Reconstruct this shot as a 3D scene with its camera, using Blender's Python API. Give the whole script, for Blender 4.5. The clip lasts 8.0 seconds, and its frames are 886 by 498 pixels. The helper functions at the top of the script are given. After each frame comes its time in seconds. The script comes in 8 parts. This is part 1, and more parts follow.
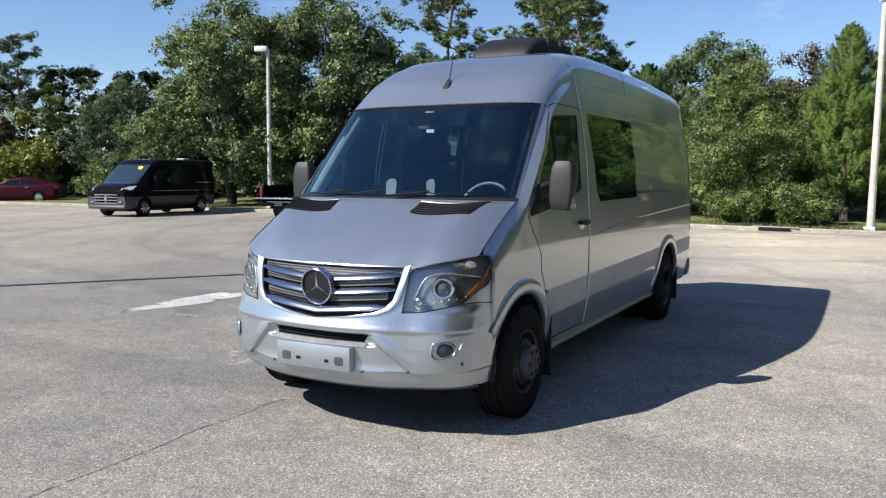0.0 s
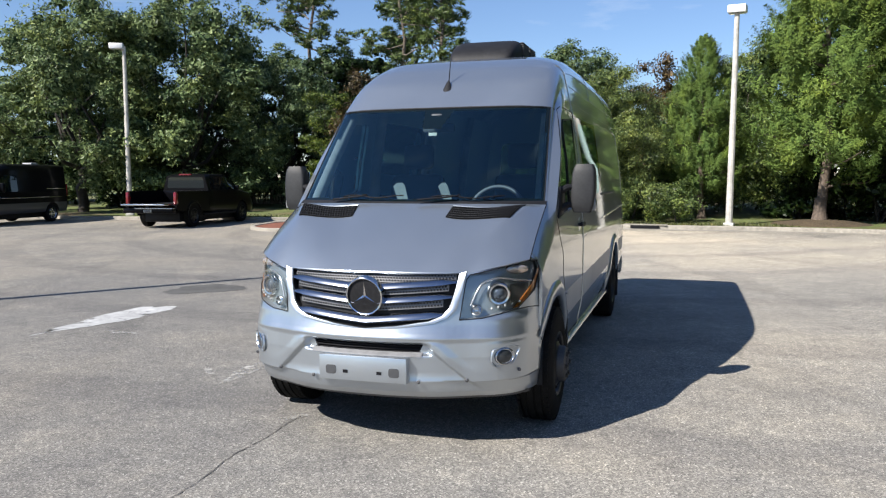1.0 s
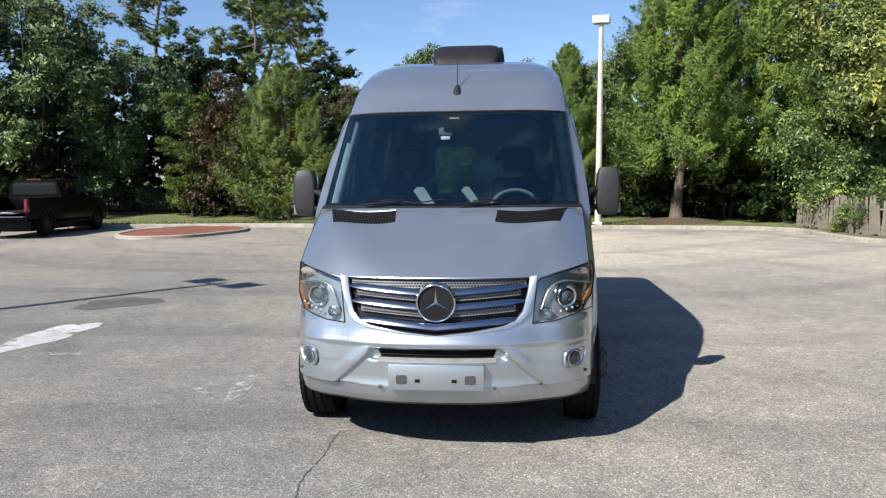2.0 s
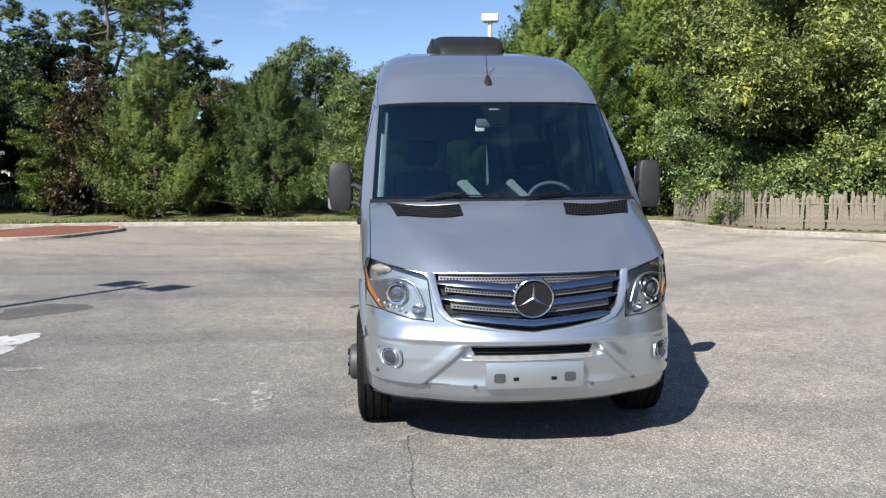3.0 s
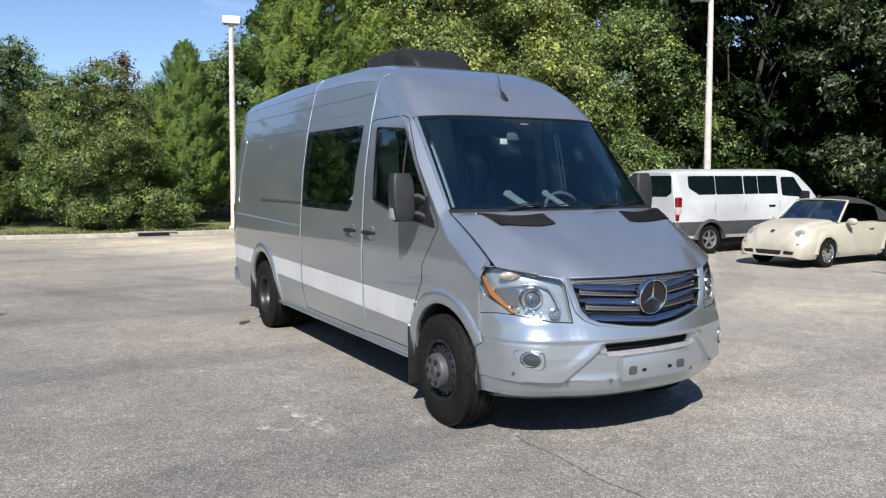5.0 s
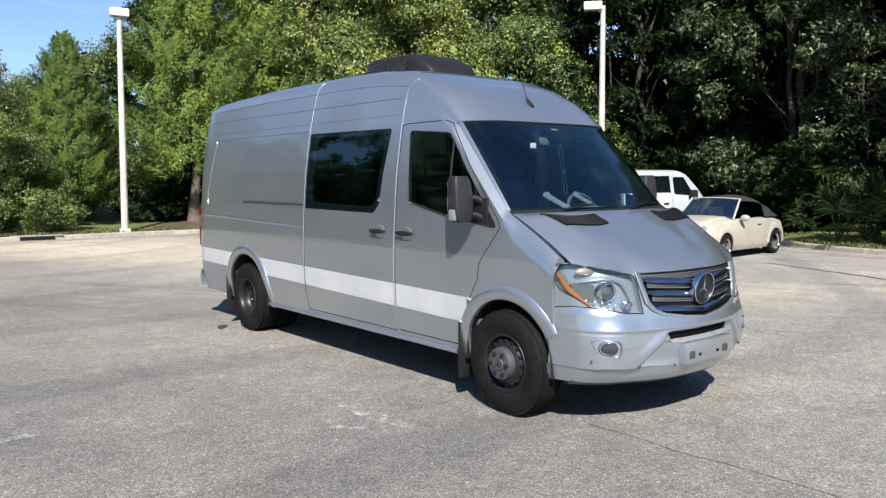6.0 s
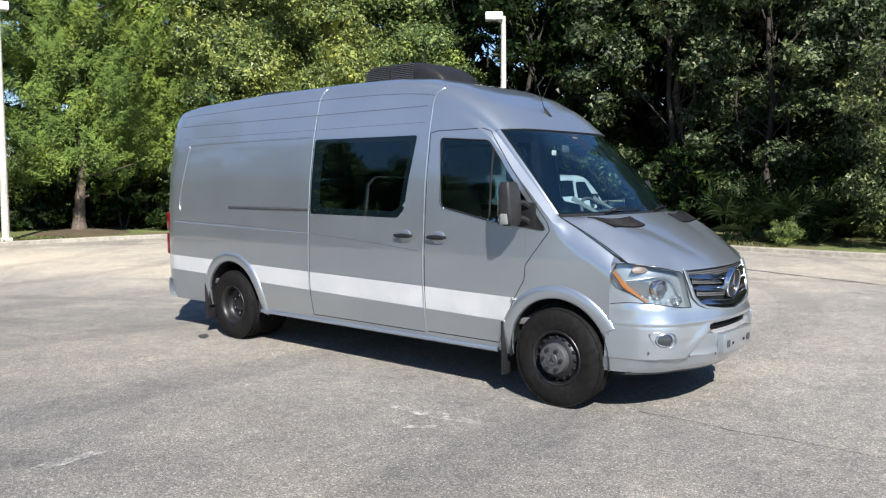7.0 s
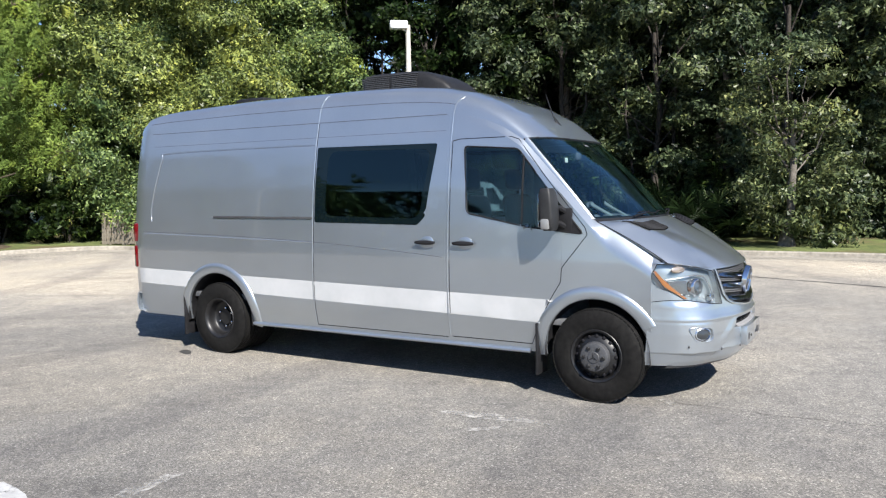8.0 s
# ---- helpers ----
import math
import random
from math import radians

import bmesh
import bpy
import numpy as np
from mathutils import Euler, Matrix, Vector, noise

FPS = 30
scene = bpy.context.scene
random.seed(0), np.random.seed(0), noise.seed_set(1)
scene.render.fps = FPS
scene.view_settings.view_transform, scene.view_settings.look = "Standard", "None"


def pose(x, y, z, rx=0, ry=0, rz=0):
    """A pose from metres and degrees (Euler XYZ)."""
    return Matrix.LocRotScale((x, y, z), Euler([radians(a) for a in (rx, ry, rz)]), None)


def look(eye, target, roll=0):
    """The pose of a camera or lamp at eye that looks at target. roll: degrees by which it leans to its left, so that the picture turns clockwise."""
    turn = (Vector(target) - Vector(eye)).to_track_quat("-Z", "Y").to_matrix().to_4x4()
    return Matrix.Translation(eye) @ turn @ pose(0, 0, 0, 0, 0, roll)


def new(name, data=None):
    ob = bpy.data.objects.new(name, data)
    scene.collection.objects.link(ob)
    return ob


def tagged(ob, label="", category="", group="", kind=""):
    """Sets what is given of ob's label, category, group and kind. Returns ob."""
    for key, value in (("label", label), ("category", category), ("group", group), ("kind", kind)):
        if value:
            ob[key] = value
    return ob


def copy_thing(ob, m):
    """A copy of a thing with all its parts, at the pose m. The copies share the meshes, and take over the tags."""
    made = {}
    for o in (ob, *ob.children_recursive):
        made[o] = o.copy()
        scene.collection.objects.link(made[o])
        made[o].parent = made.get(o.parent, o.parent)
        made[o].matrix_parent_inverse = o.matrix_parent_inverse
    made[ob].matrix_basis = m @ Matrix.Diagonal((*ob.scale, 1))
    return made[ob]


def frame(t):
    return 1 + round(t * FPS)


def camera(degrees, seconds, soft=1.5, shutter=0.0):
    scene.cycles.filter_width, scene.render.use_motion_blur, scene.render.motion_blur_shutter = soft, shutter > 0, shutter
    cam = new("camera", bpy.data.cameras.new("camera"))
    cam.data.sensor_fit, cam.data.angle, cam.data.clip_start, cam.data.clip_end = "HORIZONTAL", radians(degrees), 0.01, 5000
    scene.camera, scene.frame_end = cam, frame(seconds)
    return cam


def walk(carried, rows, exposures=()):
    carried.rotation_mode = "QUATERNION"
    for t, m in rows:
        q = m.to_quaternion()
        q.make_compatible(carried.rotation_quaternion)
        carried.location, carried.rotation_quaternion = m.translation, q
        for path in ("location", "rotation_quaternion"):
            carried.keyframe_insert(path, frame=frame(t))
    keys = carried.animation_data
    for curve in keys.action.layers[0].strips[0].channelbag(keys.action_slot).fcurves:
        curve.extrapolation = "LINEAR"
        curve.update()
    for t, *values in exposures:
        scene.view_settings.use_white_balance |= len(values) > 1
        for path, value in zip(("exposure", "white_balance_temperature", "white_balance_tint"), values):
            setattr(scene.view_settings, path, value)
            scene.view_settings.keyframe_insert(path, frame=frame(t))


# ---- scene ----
# The camera: carried by hand in an arc round the front of the van.
cam = camera(58.1, 8.0, 1.25)
PATH = [
    (0, (-0.032, -0.018, 1.661), (-0.016, 1.973, 1.477), 0.3),
    (0.5, (-0.656, 0.011, 1.659), (-0.46, 1.994, 1.482), 0.0),
    (1, (-1.275, 0.203, 1.668), (-0.879, 2.155, 1.491), -0.2),
    (1.5, (-1.952, 0.381, 1.691), (-1.353, 2.281, 1.518), -0.4),
    (3, (-3.747, 1.5, 1.671), (-2.641, 3.155, 1.486), -0.6),
    (3.5, (-4.339, 1.932, 1.682), (-3.069, 3.465, 1.493), -0.4),
    (4, (-4.858, 2.383, 1.688), (-3.43, 3.771, 1.504), -0.3),
    (4.5, (-5.368, 2.876, 1.701), (-3.797, 4.102, 1.522), -0.2),
    (5, (-5.838, 3.403, 1.72), (-4.154, 4.468, 1.546), -0.3),
    (6.5, (-7.116, 5.246, 1.764), (-5.212, 5.832, 1.587), -0.3),
    (7, (-7.394, 5.928, 1.772), (-5.445, 6.344, 1.603), -0.4),
    (7.5, (-7.581, 6.611, 1.778), (-5.603, 6.862, 1.619), -0.7),
    (8, (-7.688, 7.332, 1.788), (-5.695, 7.411, 1.633), -0.9),
]
walk(cam, [(t, look(eye, target, roll)) for t, eye, target, roll in PATH], ((0, 0.84), (3, 0.83), (5, 0.79), (6.5, 0.96), (8, 1.08)))

# Daylight: low morning sun from the front right of the van, clear sky.
SUN_AZ, SUN_EL = radians(204.8), radians(41.0)
world = bpy.data.worlds.new("world")
scene.world = world
world.use_nodes = True


def build_sky():
    nt = world.node_tree
    nt.nodes.clear()
    out = nt.nodes.new("ShaderNodeOutputWorld")
    bg = nt.nodes.new("ShaderNodeBackground")
    sky = nt.nodes.new("ShaderNodeTexSky")
    sky.sky_type = "NISHITA"
    sky.sun_disc = False
    sky.sun_elevation = SUN_EL
    sky.sun_rotation = math.pi / 2 - SUN_AZ
    sky.air_density, sky.dust_density, sky.ozone_density = 1.0, 0.0, 2.0
    bg.inputs["Strength"].default_value = 0.07
    # thin streaks of cirrus in the sky
    tc = nt.nodes.new("ShaderNodeTexCoord")
    mp = nt.nodes.new("ShaderNodeMapping")
    mp.inputs["Rotation"].default_value = (0, 0, 0.5)
    mp.inputs["Scale"].default_value = (1.2, 3.6, 9.0)
    nz = nt.nodes.new("ShaderNodeTexNoise")
    nz.inputs["Scale"].default_value, nz.inputs["Detail"].default_value, nz.inputs["Roughness"].default_value = 1.6, 7, 0.6
    rp = nt.nodes.new("ShaderNodeValToRGB")
    rp.color_ramp.elements[0].position, rp.color_ramp.elements[1].position = 0.57, 0.84
    rp.color_ramp.elements[1].color = (0.55, 0.55, 0.55, 1)
    mx = nt.nodes.new("ShaderNodeMix")
    mx.data_type = "RGBA"
    mx.inputs["B"].default_value = (9.0, 9.3, 9.8, 1)
    ln = nt.links.new
    ln(tc.outputs["Generated"], mp.inputs["Vector"])
    ln(mp.outputs["Vector"], nz.inputs["Vector"])
    ln(nz.outputs["Fac"], rp.inputs["Fac"])
    ln(rp.outputs["Color"], mx.inputs["Factor"])
    # a clear, deep blue air
    deep = nt.nodes.new("ShaderNodeMix")
    deep.data_type, deep.blend_type = "RGBA", "MULTIPLY"
    deep.inputs["Factor"].default_value = 1.0
    deep.inputs["B"].default_value = (0.86, 0.95, 1.14, 1)
    ln(sky.outputs["Color"], deep.inputs["A"])
    ln(deep.outputs["Result"], mx.inputs["A"])
    ln(mx.outputs["Result"], bg.inputs["Color"])
    ln(bg.outputs["Background"], out.inputs["Surface"])


build_sky()
sun_data = bpy.data.lights.new("sun", "SUN")
sun_data.energy, sun_data.angle, sun_data.color = 5.0, radians(0.5), (1.0, 0.955, 0.89)
sun = new("sun", sun_data)
sun.matrix_world = look((0, 0, 0), (-math.cos(SUN_AZ) * math.cos(SUN_EL), -math.sin(SUN_AZ) * math.cos(SUN_EL), -math.sin(SUN_EL)))


# ---- materials ----
def material(name, color, rough=0.5, metal=0.0, **more):
    m = bpy.data.materials.new(name)
    m.use_nodes = True
    b = m.node_tree.nodes["Principled BSDF"]
    b.inputs["Base Color"].default_value = (*color, 1)
    b.inputs["Roughness"].default_value = rough
    b.inputs["Metallic"].default_value = metal
    for key, value in more.items():
        b.inputs[key.replace("_", " ")].default_value = value
    return m


def node(m, kind, **inputs):
    n = m.node_tree.nodes.new(kind)
    for key, value in inputs.items():
        n.inputs[key.replace("_", " ")].default_value = value
    return n


def link(m, a, b):
    m.node_tree.links.new(a, b)


def noise_of(m, scale, detail=6.0, rough=0.55, stretch=(1, 1, 1)):
    tc = node(m, "ShaderNodeTexCoord")
    mp = node(m, "ShaderNodeMapping", Scale=stretch)
    n = node(m, "ShaderNodeTexNoise", Scale=scale, Detail=detail, Roughness=rough)
    link(m, tc.outputs["Object"], mp.inputs["Vector"])
    link(m, mp.outputs["Vector"], n.inputs["Vector"])
    return n


def ramp_of(m, source, stops):
    r = node(m, "ShaderNodeValToRGB")
    e = r.color_ramp.elements
    while len(e) < len(stops):
        e.new(0.5)
    for i, (p, c) in enumerate(stops):
        e[i].position = p
        e[i].color = (*c, 1) if len(c) == 3 else c
    link(m, source, r.inputs["Fac"])
    return r


def mix_of(m, a, b, fac, mode="MIX"):
    x = node(m, "ShaderNodeMix")
    x.data_type = "RGBA"
    x.blend_type = mode
    for value, key in ((a, "A"), (b, "B"), (fac, "Factor")):
        if isinstance(value, (tuple, float, int)):
            x.inputs[key].default_value = (*value, 1) if isinstance(value, tuple) else value
        else:
            link(m, value, x.inputs[key])
    return x.outputs["Result"]


def bump_of(m, height, strength, distance):
    b = node(m, "ShaderNodeBump", Strength=strength, Distance=distance)
    link(m, height, b.inputs["Height"])
    link(m, b.outputs["Normal"], m.node_tree.nodes["Principled BSDF"].inputs["Normal"])


def base_input(m, key):
    return m.node_tree.nodes["Principled BSDF"].inputs[key]


def math_of(m, what, a, b, c):
    n = node(m, "ShaderNodeMath")
    n.operation = what
    for socket, v in zip(n.inputs, (a, b, c)):
        if isinstance(v, (int, float)):
            socket.default_value = v
        else:
            link(m, v, socket)
    return n.outputs["Value"]


def asphalt_material():
    m = material("worn_asphalt", (0.2, 0.19, 0.18), 0.88)
    tc = node(m, "ShaderNodeTexCoord")
    stones = node(m, "ShaderNodeTexVoronoi", Scale=105.0)
    link(m, tc.outputs["Object"], stones.inputs["Vector"])
    fine = noise_of(m, 260.0, 3, 0.7)
    mid = noise_of(m, 7.0, 7, 0.7)
    big = noise_of(m, 0.16, 6, 0.62)
    far = noise_of(m, 0.035, 4, 0.5)
    streak = noise_of(m, 0.8, 8, 0.65, (1.0, 0.14, 1.0))
    chips = ramp_of(m, stones.outputs["Color"], [(0.06, (0.115, 0.11, 0.103)), (0.45, (0.205, 0.196, 0.18)), (0.8, (0.33, 0.313, 0.287)), (1.0, (0.62, 0.595, 0.55))])
    grain = ramp_of(m, fine.outputs["Fac"], [(0.3, (0.7, 0.7, 0.7)), (0.7, (1.28, 1.27, 1.25))])
    c = mix_of(m, chips.outputs["Color"], grain.outputs["Color"], 1.0, "MULTIPLY")
    patchy = ramp_of(m, mid.outputs["Fac"], [(0.28, (0.75, 0.75, 0.76)), (0.5, (1, 1, 1)), (0.72, (1.16, 1.14, 1.1))])
    c = mix_of(m, c, patchy.outputs["Color"], 1.0, "MULTIPLY")
    # scuffs and damp-looking blotches a hand to a stride wide
    blot = noise_of(m, 1.5, 9, 0.72)
    stain = ramp_of(m, blot.outputs["Fac"], [(0.3, (0.74, 0.74, 0.755)), (0.44, (0.96, 0.96, 0.96)), (0.56, (1.02, 1.02, 1.01)), (0.7, (1.3, 1.28, 1.23))])
    c = mix_of(m, c, stain.outputs["Color"], 1.0, "MULTIPLY")
    tone = ramp_of(m, big.outputs["Fac"], [(0.3, (0.7, 0.72, 0.75)), (0.48, (0.95, 0.95, 0.95)), (0.55, (1.08, 1.06, 1.02)), (0.72, (1.32, 1.27, 1.18))])
    c = mix_of(m, c, tone.outputs["Color"], 1.0, "MULTIPLY")
    broad = ramp_of(m, far.outputs["Fac"], [(0.38, (0.88, 0.89, 0.91)), (0.62, (1.2, 1.17, 1.12))])
    c = mix_of(m, c, broad.outputs["Color"], 1.0, "MULTIPLY")
    marks = ramp_of(m, streak.outputs["Fac"], [(0.3, (0.68, 0.68, 0.69)), (0.45, (1, 1, 1)), (0.6, (1, 1, 1)), (0.75, (1.22, 1.2, 1.16))])
    c = mix_of(m, c, marks.outputs["Color"], 1.0, "MULTIPLY")
    # rubber arcs left by turning wheels
    wave = node(m, "ShaderNodeTexWave", Scale=0.11, Distortion=9.0, Detail=2.0, Detail_Scale=0.3)
    wave.wave_type, wave.rings_direction = "RINGS", "Z"
    shift = node(m, "ShaderNodeMapping", Location=(-9.0, -26.0, 0.0))
    link(m, tc.outputs["Object"], shift.inputs["Vector"])
    link(m, shift.outputs["Vector"], wave.inputs["Vector"])
    arcs = ramp_of(m, wave.outputs["Fac"], [(0.0, (0.78, 0.78, 0.8)), (0.06, (0.8, 0.8, 0.82)), (0.12, (1, 1, 1)), (1.0, (1, 1, 1))])
    c = mix_of(m, c, arcs.outputs["Color"], 0.7, "MULTIPLY")
    # two paving lanes of different age meet along the crack
    xyz = node(m, "ShaderNodeSeparateXYZ")
    link(m, tc.outputs["Object"], xyz.inputs["Vector"])
    a = math_of(m, "MULTIPLY_ADD", xyz.outputs["X"], 0.89, 3.7)
    a = math_of(m, "MULTIPLY_ADD", xyz.outputs["Y"], -0.457, a)
    a = math_of(m, "MULTIPLY_ADD", mid.outputs["Fac"], 0.3, a)
    # paler towards the east, then towards the north, with uneven edges
    eastward = math_of(m, "MULTIPLY_ADD", big.outputs["Fac"], 5.0, xyz.outputs["X"])
    east = ramp_of(m, math_of(m, "MULTIPLY_ADD", eastward, 0.1, 0.0), [(0.45, (1, 1, 1)), (0.95, (1.3, 1.27, 1.22))])
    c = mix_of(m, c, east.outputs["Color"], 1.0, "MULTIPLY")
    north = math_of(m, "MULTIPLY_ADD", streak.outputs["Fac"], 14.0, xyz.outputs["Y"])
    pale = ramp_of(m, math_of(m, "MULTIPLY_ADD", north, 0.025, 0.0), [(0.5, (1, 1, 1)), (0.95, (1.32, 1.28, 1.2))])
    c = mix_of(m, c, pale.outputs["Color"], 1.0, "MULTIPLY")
    lane = ramp_of(m, math_of(m, "MULTIPLY_ADD", a, 0.2, 0.47), [(0.15, (0.84, 0.83, 0.815)), (0.48, (0.92, 0.91, 0.9)), (0.51, (0.98, 0.97, 0.955)), (0.85, (1.1, 1.09, 1.07))])
    c = mix_of(m, c, lane.outputs["Color"], 1.0, "MULTIPLY")
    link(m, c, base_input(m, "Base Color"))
    bump_of(m, stones.outputs["Distance"], 0.35, 0.004)
    return m


def speckled(name, low, high, scale=8.0, rough=0.85, bump=0.25, distance=0.01):
    m = material(name, low, rough)
    n = noise_of(m, scale, 8, 0.65)
    n2 = noise_of(m, scale * 0.13, 5, 0.6)
    r = ramp_of(m, n.outputs["Fac"], [(0.3, low), (0.7, high)])
    t = ramp_of(m, n2.outputs["Fac"], [(0.3, (0.75, 0.75, 0.75)), (0.7, (1.2, 1.2, 1.2))])
    link(m, mix_of(m, r.outputs["Color"], t.outputs["Color"], 1.0, "MULTIPLY"), base_input(m, "Base Color"))
    bump_of(m, n.outputs["Fac"], bump, distance)
    return m


def leaf_material(name, dark, light, tip, through_light=0.25, sheen=0.3, low=0.5):
    """Leaves: each a little different, some light coming through."""
    m = material(name, dark, 0.55)
    g = node(m, "ShaderNodeNewGeometry")
    o = node(m, "ShaderNodeObjectInfo")
    r = ramp_of(m, g.outputs["Random Per Island"], [(0.0, tuple(low * v for v in dark)), (0.4, dark), (0.75, light), (0.93, tuple(1.25 * v for v in light)), (1.0, tip)])
    tone = ramp_of(m, o.outputs["Random"], [(0.0, (0.75, 0.8, 0.8)), (1.0, (1.25, 1.18, 1.0))])
    c = mix_of(m, r.outputs["Color"], tone.outputs["Color"], 1.0, "MULTIPLY")
    spray = noise_of(m, 0.9, 3, 0.6)
    hue = ramp_of(m, spray.outputs["Fac"], [(0.32, (0.72, 0.8, 0.85)), (0.52, (1, 1, 1)), (0.7, (1.45, 1.3, 0.95))])
    c = mix_of(m, c, hue.outputs["Color"], 1.0, "MULTIPLY")
    b = m.node_tree.nodes["Principled BSDF"]
    link(m, c, b.inputs["Base Color"])
    b.inputs["Specular IOR Level"].default_value = sheen
    b.inputs["Roughness"].default_value = 0.42
    tr = node(m, "ShaderNodeBsdfTranslucent")
    link(m, c, tr.inputs["Color"])
    mx = node(m, "ShaderNodeMixShader", Fac=through_light)
    link(m, b.outputs["BSDF"], mx.inputs[1])
    link(m, tr.outputs["BSDF"], mx.inputs[2])
    link(m, mx.outputs["Shader"], m.node_tree.nodes["Material Output"].inputs["Surface"])
    return m


def silver_paint():
    m = material("silver_metallic_paint", (0.4, 0.42, 0.46), 0.34, 0.8)
    n = noise_of(m, 900.0, 2)
    d = noise_of(m, 1.1, 6, 0.6)
    r = ramp_of(m, n.outputs["Fac"], [(0.3, (0.36, 0.398, 0.438)), (0.7, (0.44, 0.482, 0.526))])
    dust = ramp_of(m, d.outputs["Fac"], [(0.35, (0.94, 0.94, 0.94)), (0.7, (1.04, 1.03, 1.02))])
    link(m, mix_of(m, r.outputs["Color"], dust.outputs["Color"], 1.0, "MULTIPLY"), base_input(m, "Base Color"))
    rr = ramp_of(m, d.outputs["Fac"], [(0.3, (0.28, 0.28, 0.28)), (0.75, (0.34, 0.34, 0.34))])
    link(m, rr.outputs["Color"], base_input(m, "Roughness"))
    b = m.node_tree.nodes["Principled BSDF"]
    b.inputs["Coat Weight"].default_value, b.inputs["Coat Roughness"].default_value, b.inputs["Coat IOR"].default_value = 1.0, 0.03, 1.65
    return m


def glass_material(name, tint, ior=1.5, sheen=(1.0, 1.0, 1.0)):
    """Thin automotive glass: tinted see-through with a sharp sheen."""
    m = bpy.data.materials.new(name)
    m.use_nodes = True
    nt = m.node_tree
    nt.nodes.clear()
    out = nt.nodes.new("ShaderNodeOutputMaterial")
    tr = nt.nodes.new("ShaderNodeBsdfTransparent")
    tr.inputs["Color"].default_value = (*tint, 1)
    gl = nt.nodes.new("ShaderNodeBsdfGlossy")
    gl.inputs["Roughness"].default_value = 0.02
    gl.inputs["Color"].default_value = (*sheen, 1)
    fr = nt.nodes.new("ShaderNodeFresnel")
    fr.inputs["IOR"].default_value = ior
    mx = nt.nodes.new("ShaderNodeMixShader")
    nt.links.new(fr.outputs["Fac"], mx.inputs["Fac"])
    nt.links.new(tr.outputs["BSDF"], mx.inputs[1])
    nt.links.new(gl.outputs["BSDF"], mx.inputs[2])
    nt.links.new(mx.outputs["Shader"], out.inputs["Surface"])
    return m


ASPHALT = asphalt_material()
CONCRETE = speckled("pale_concrete", (0.21, 0.19, 0.16), (0.38, 0.35, 0.295), 9.0)
MULCH = speckled("red_mulch", (0.11, 0.035, 0.02), (0.27, 0.1, 0.06), 25.0, 0.95, 0.6, 0.03)
LITTER = speckled("leaf_litter", (0.04, 0.03, 0.018), (0.12, 0.085, 0.045), 12.0, 0.95, 0.6, 0.04)
BARK = speckled("grey_bark", (0.07, 0.055, 0.042), (0.2, 0.165, 0.13), 14.0, 0.95, 0.8, 0.03)
BARK_RED = speckled("cedar_bark", (0.06, 0.046, 0.036), (0.17, 0.13, 0.1), 16.0, 0.95, 0.8, 0.03)
BARK_PALE = speckled("pale_bark", (0.07, 0.062, 0.052), (0.2, 0.18, 0.155), 14.0, 0.95, 0.5, 0.02)
FENCE_WOOD = speckled("weathered_fence_wood", (0.11, 0.095, 0.075), (0.29, 0.25, 0.195), 10.0, 0.9, 0.4, 0.01)
OAK_LEAF = leaf_material("oak_leaves", (0.073, 0.113, 0.051), (0.175, 0.232, 0.11), (0.25, 0.3, 0.155), 0.2, 0.15)
YELLOW_LEAF = leaf_material("yellowing_leaves", (0.085, 0.117, 0.037), (0.23, 0.275, 0.087), (0.33, 0.35, 0.09), 0.2)
RUST_LEAF = leaf_material("rusty_leaves", (0.05, 0.035, 0.018), (0.12, 0.085, 0.04), (0.2, 0.13, 0.07))
CEDAR_LEAF = leaf_material("cedar_foliage", (0.125, 0.188, 0.05), (0.158, 0.228, 0.06), (0.215, 0.285, 0.08), 0.15, 0.1, 0.75)
# A darker copy of the cedar foliage, for the rounded cedars.
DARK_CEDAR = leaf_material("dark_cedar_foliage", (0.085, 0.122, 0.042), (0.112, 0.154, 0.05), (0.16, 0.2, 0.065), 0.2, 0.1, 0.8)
LIGHT_LEAF = leaf_material("pale_green_leaves", (0.068, 0.11, 0.04), (0.182, 0.246, 0.082), (0.29, 0.33, 0.1), 0.2)
GOLD_LEAF = leaf_material("golden_leaves", (0.08, 0.11, 0.022), (0.2, 0.22, 0.04), (0.42, 0.33, 0.05))
PINE_LEAF = leaf_material("pine_needles", (0.05, 0.085, 0.03), (0.14, 0.19, 0.065), (0.25, 0.27, 0.1))
# Near-black green: the shade of the deep woods is put into the leaf colour.
DARK_LEAF = leaf_material("shade_dark_leaves", (0.008, 0.017, 0.005), (0.022, 0.04, 0.011), (0.055, 0.075, 0.022), 0.15, 0.12)
GREY_LEAF = leaf_material("grey_green_leaves", (0.036, 0.054, 0.026), (0.112, 0.142, 0.067), (0.25, 0.275, 0.145), 0.25)
VINE_LEAF = leaf_material("vine_leaves", (0.028, 0.055, 0.012), (0.12, 0.165, 0.032), (0.3, 0.31, 0.07), 0.15)
# Palmetto green lowered so that its colour carries the shade behind the kerb.
PALM_LEAF = leaf_material("shade_dark_palmetto", (0.008, 0.017, 0.006), (0.024, 0.042, 0.016), (0.05, 0.07, 0.03), 0.15, 0.1)
GRASS_LEAF = leaf_material("grass_blades", (0.05, 0.065, 0.02), (0.125, 0.125, 0.045), (0.24, 0.2, 0.09))
SILVER = silver_paint()
WHITE = speckled("white_paint", (0.37, 0.38, 0.385), (0.43, 0.435, 0.44), 3.0, 0.4, 0.0)
BLACK_PLASTIC = speckled("black_plastic", (0.008, 0.008, 0.009), (0.018, 0.018, 0.02), 60.0, 0.55, 0.15, 0.001)
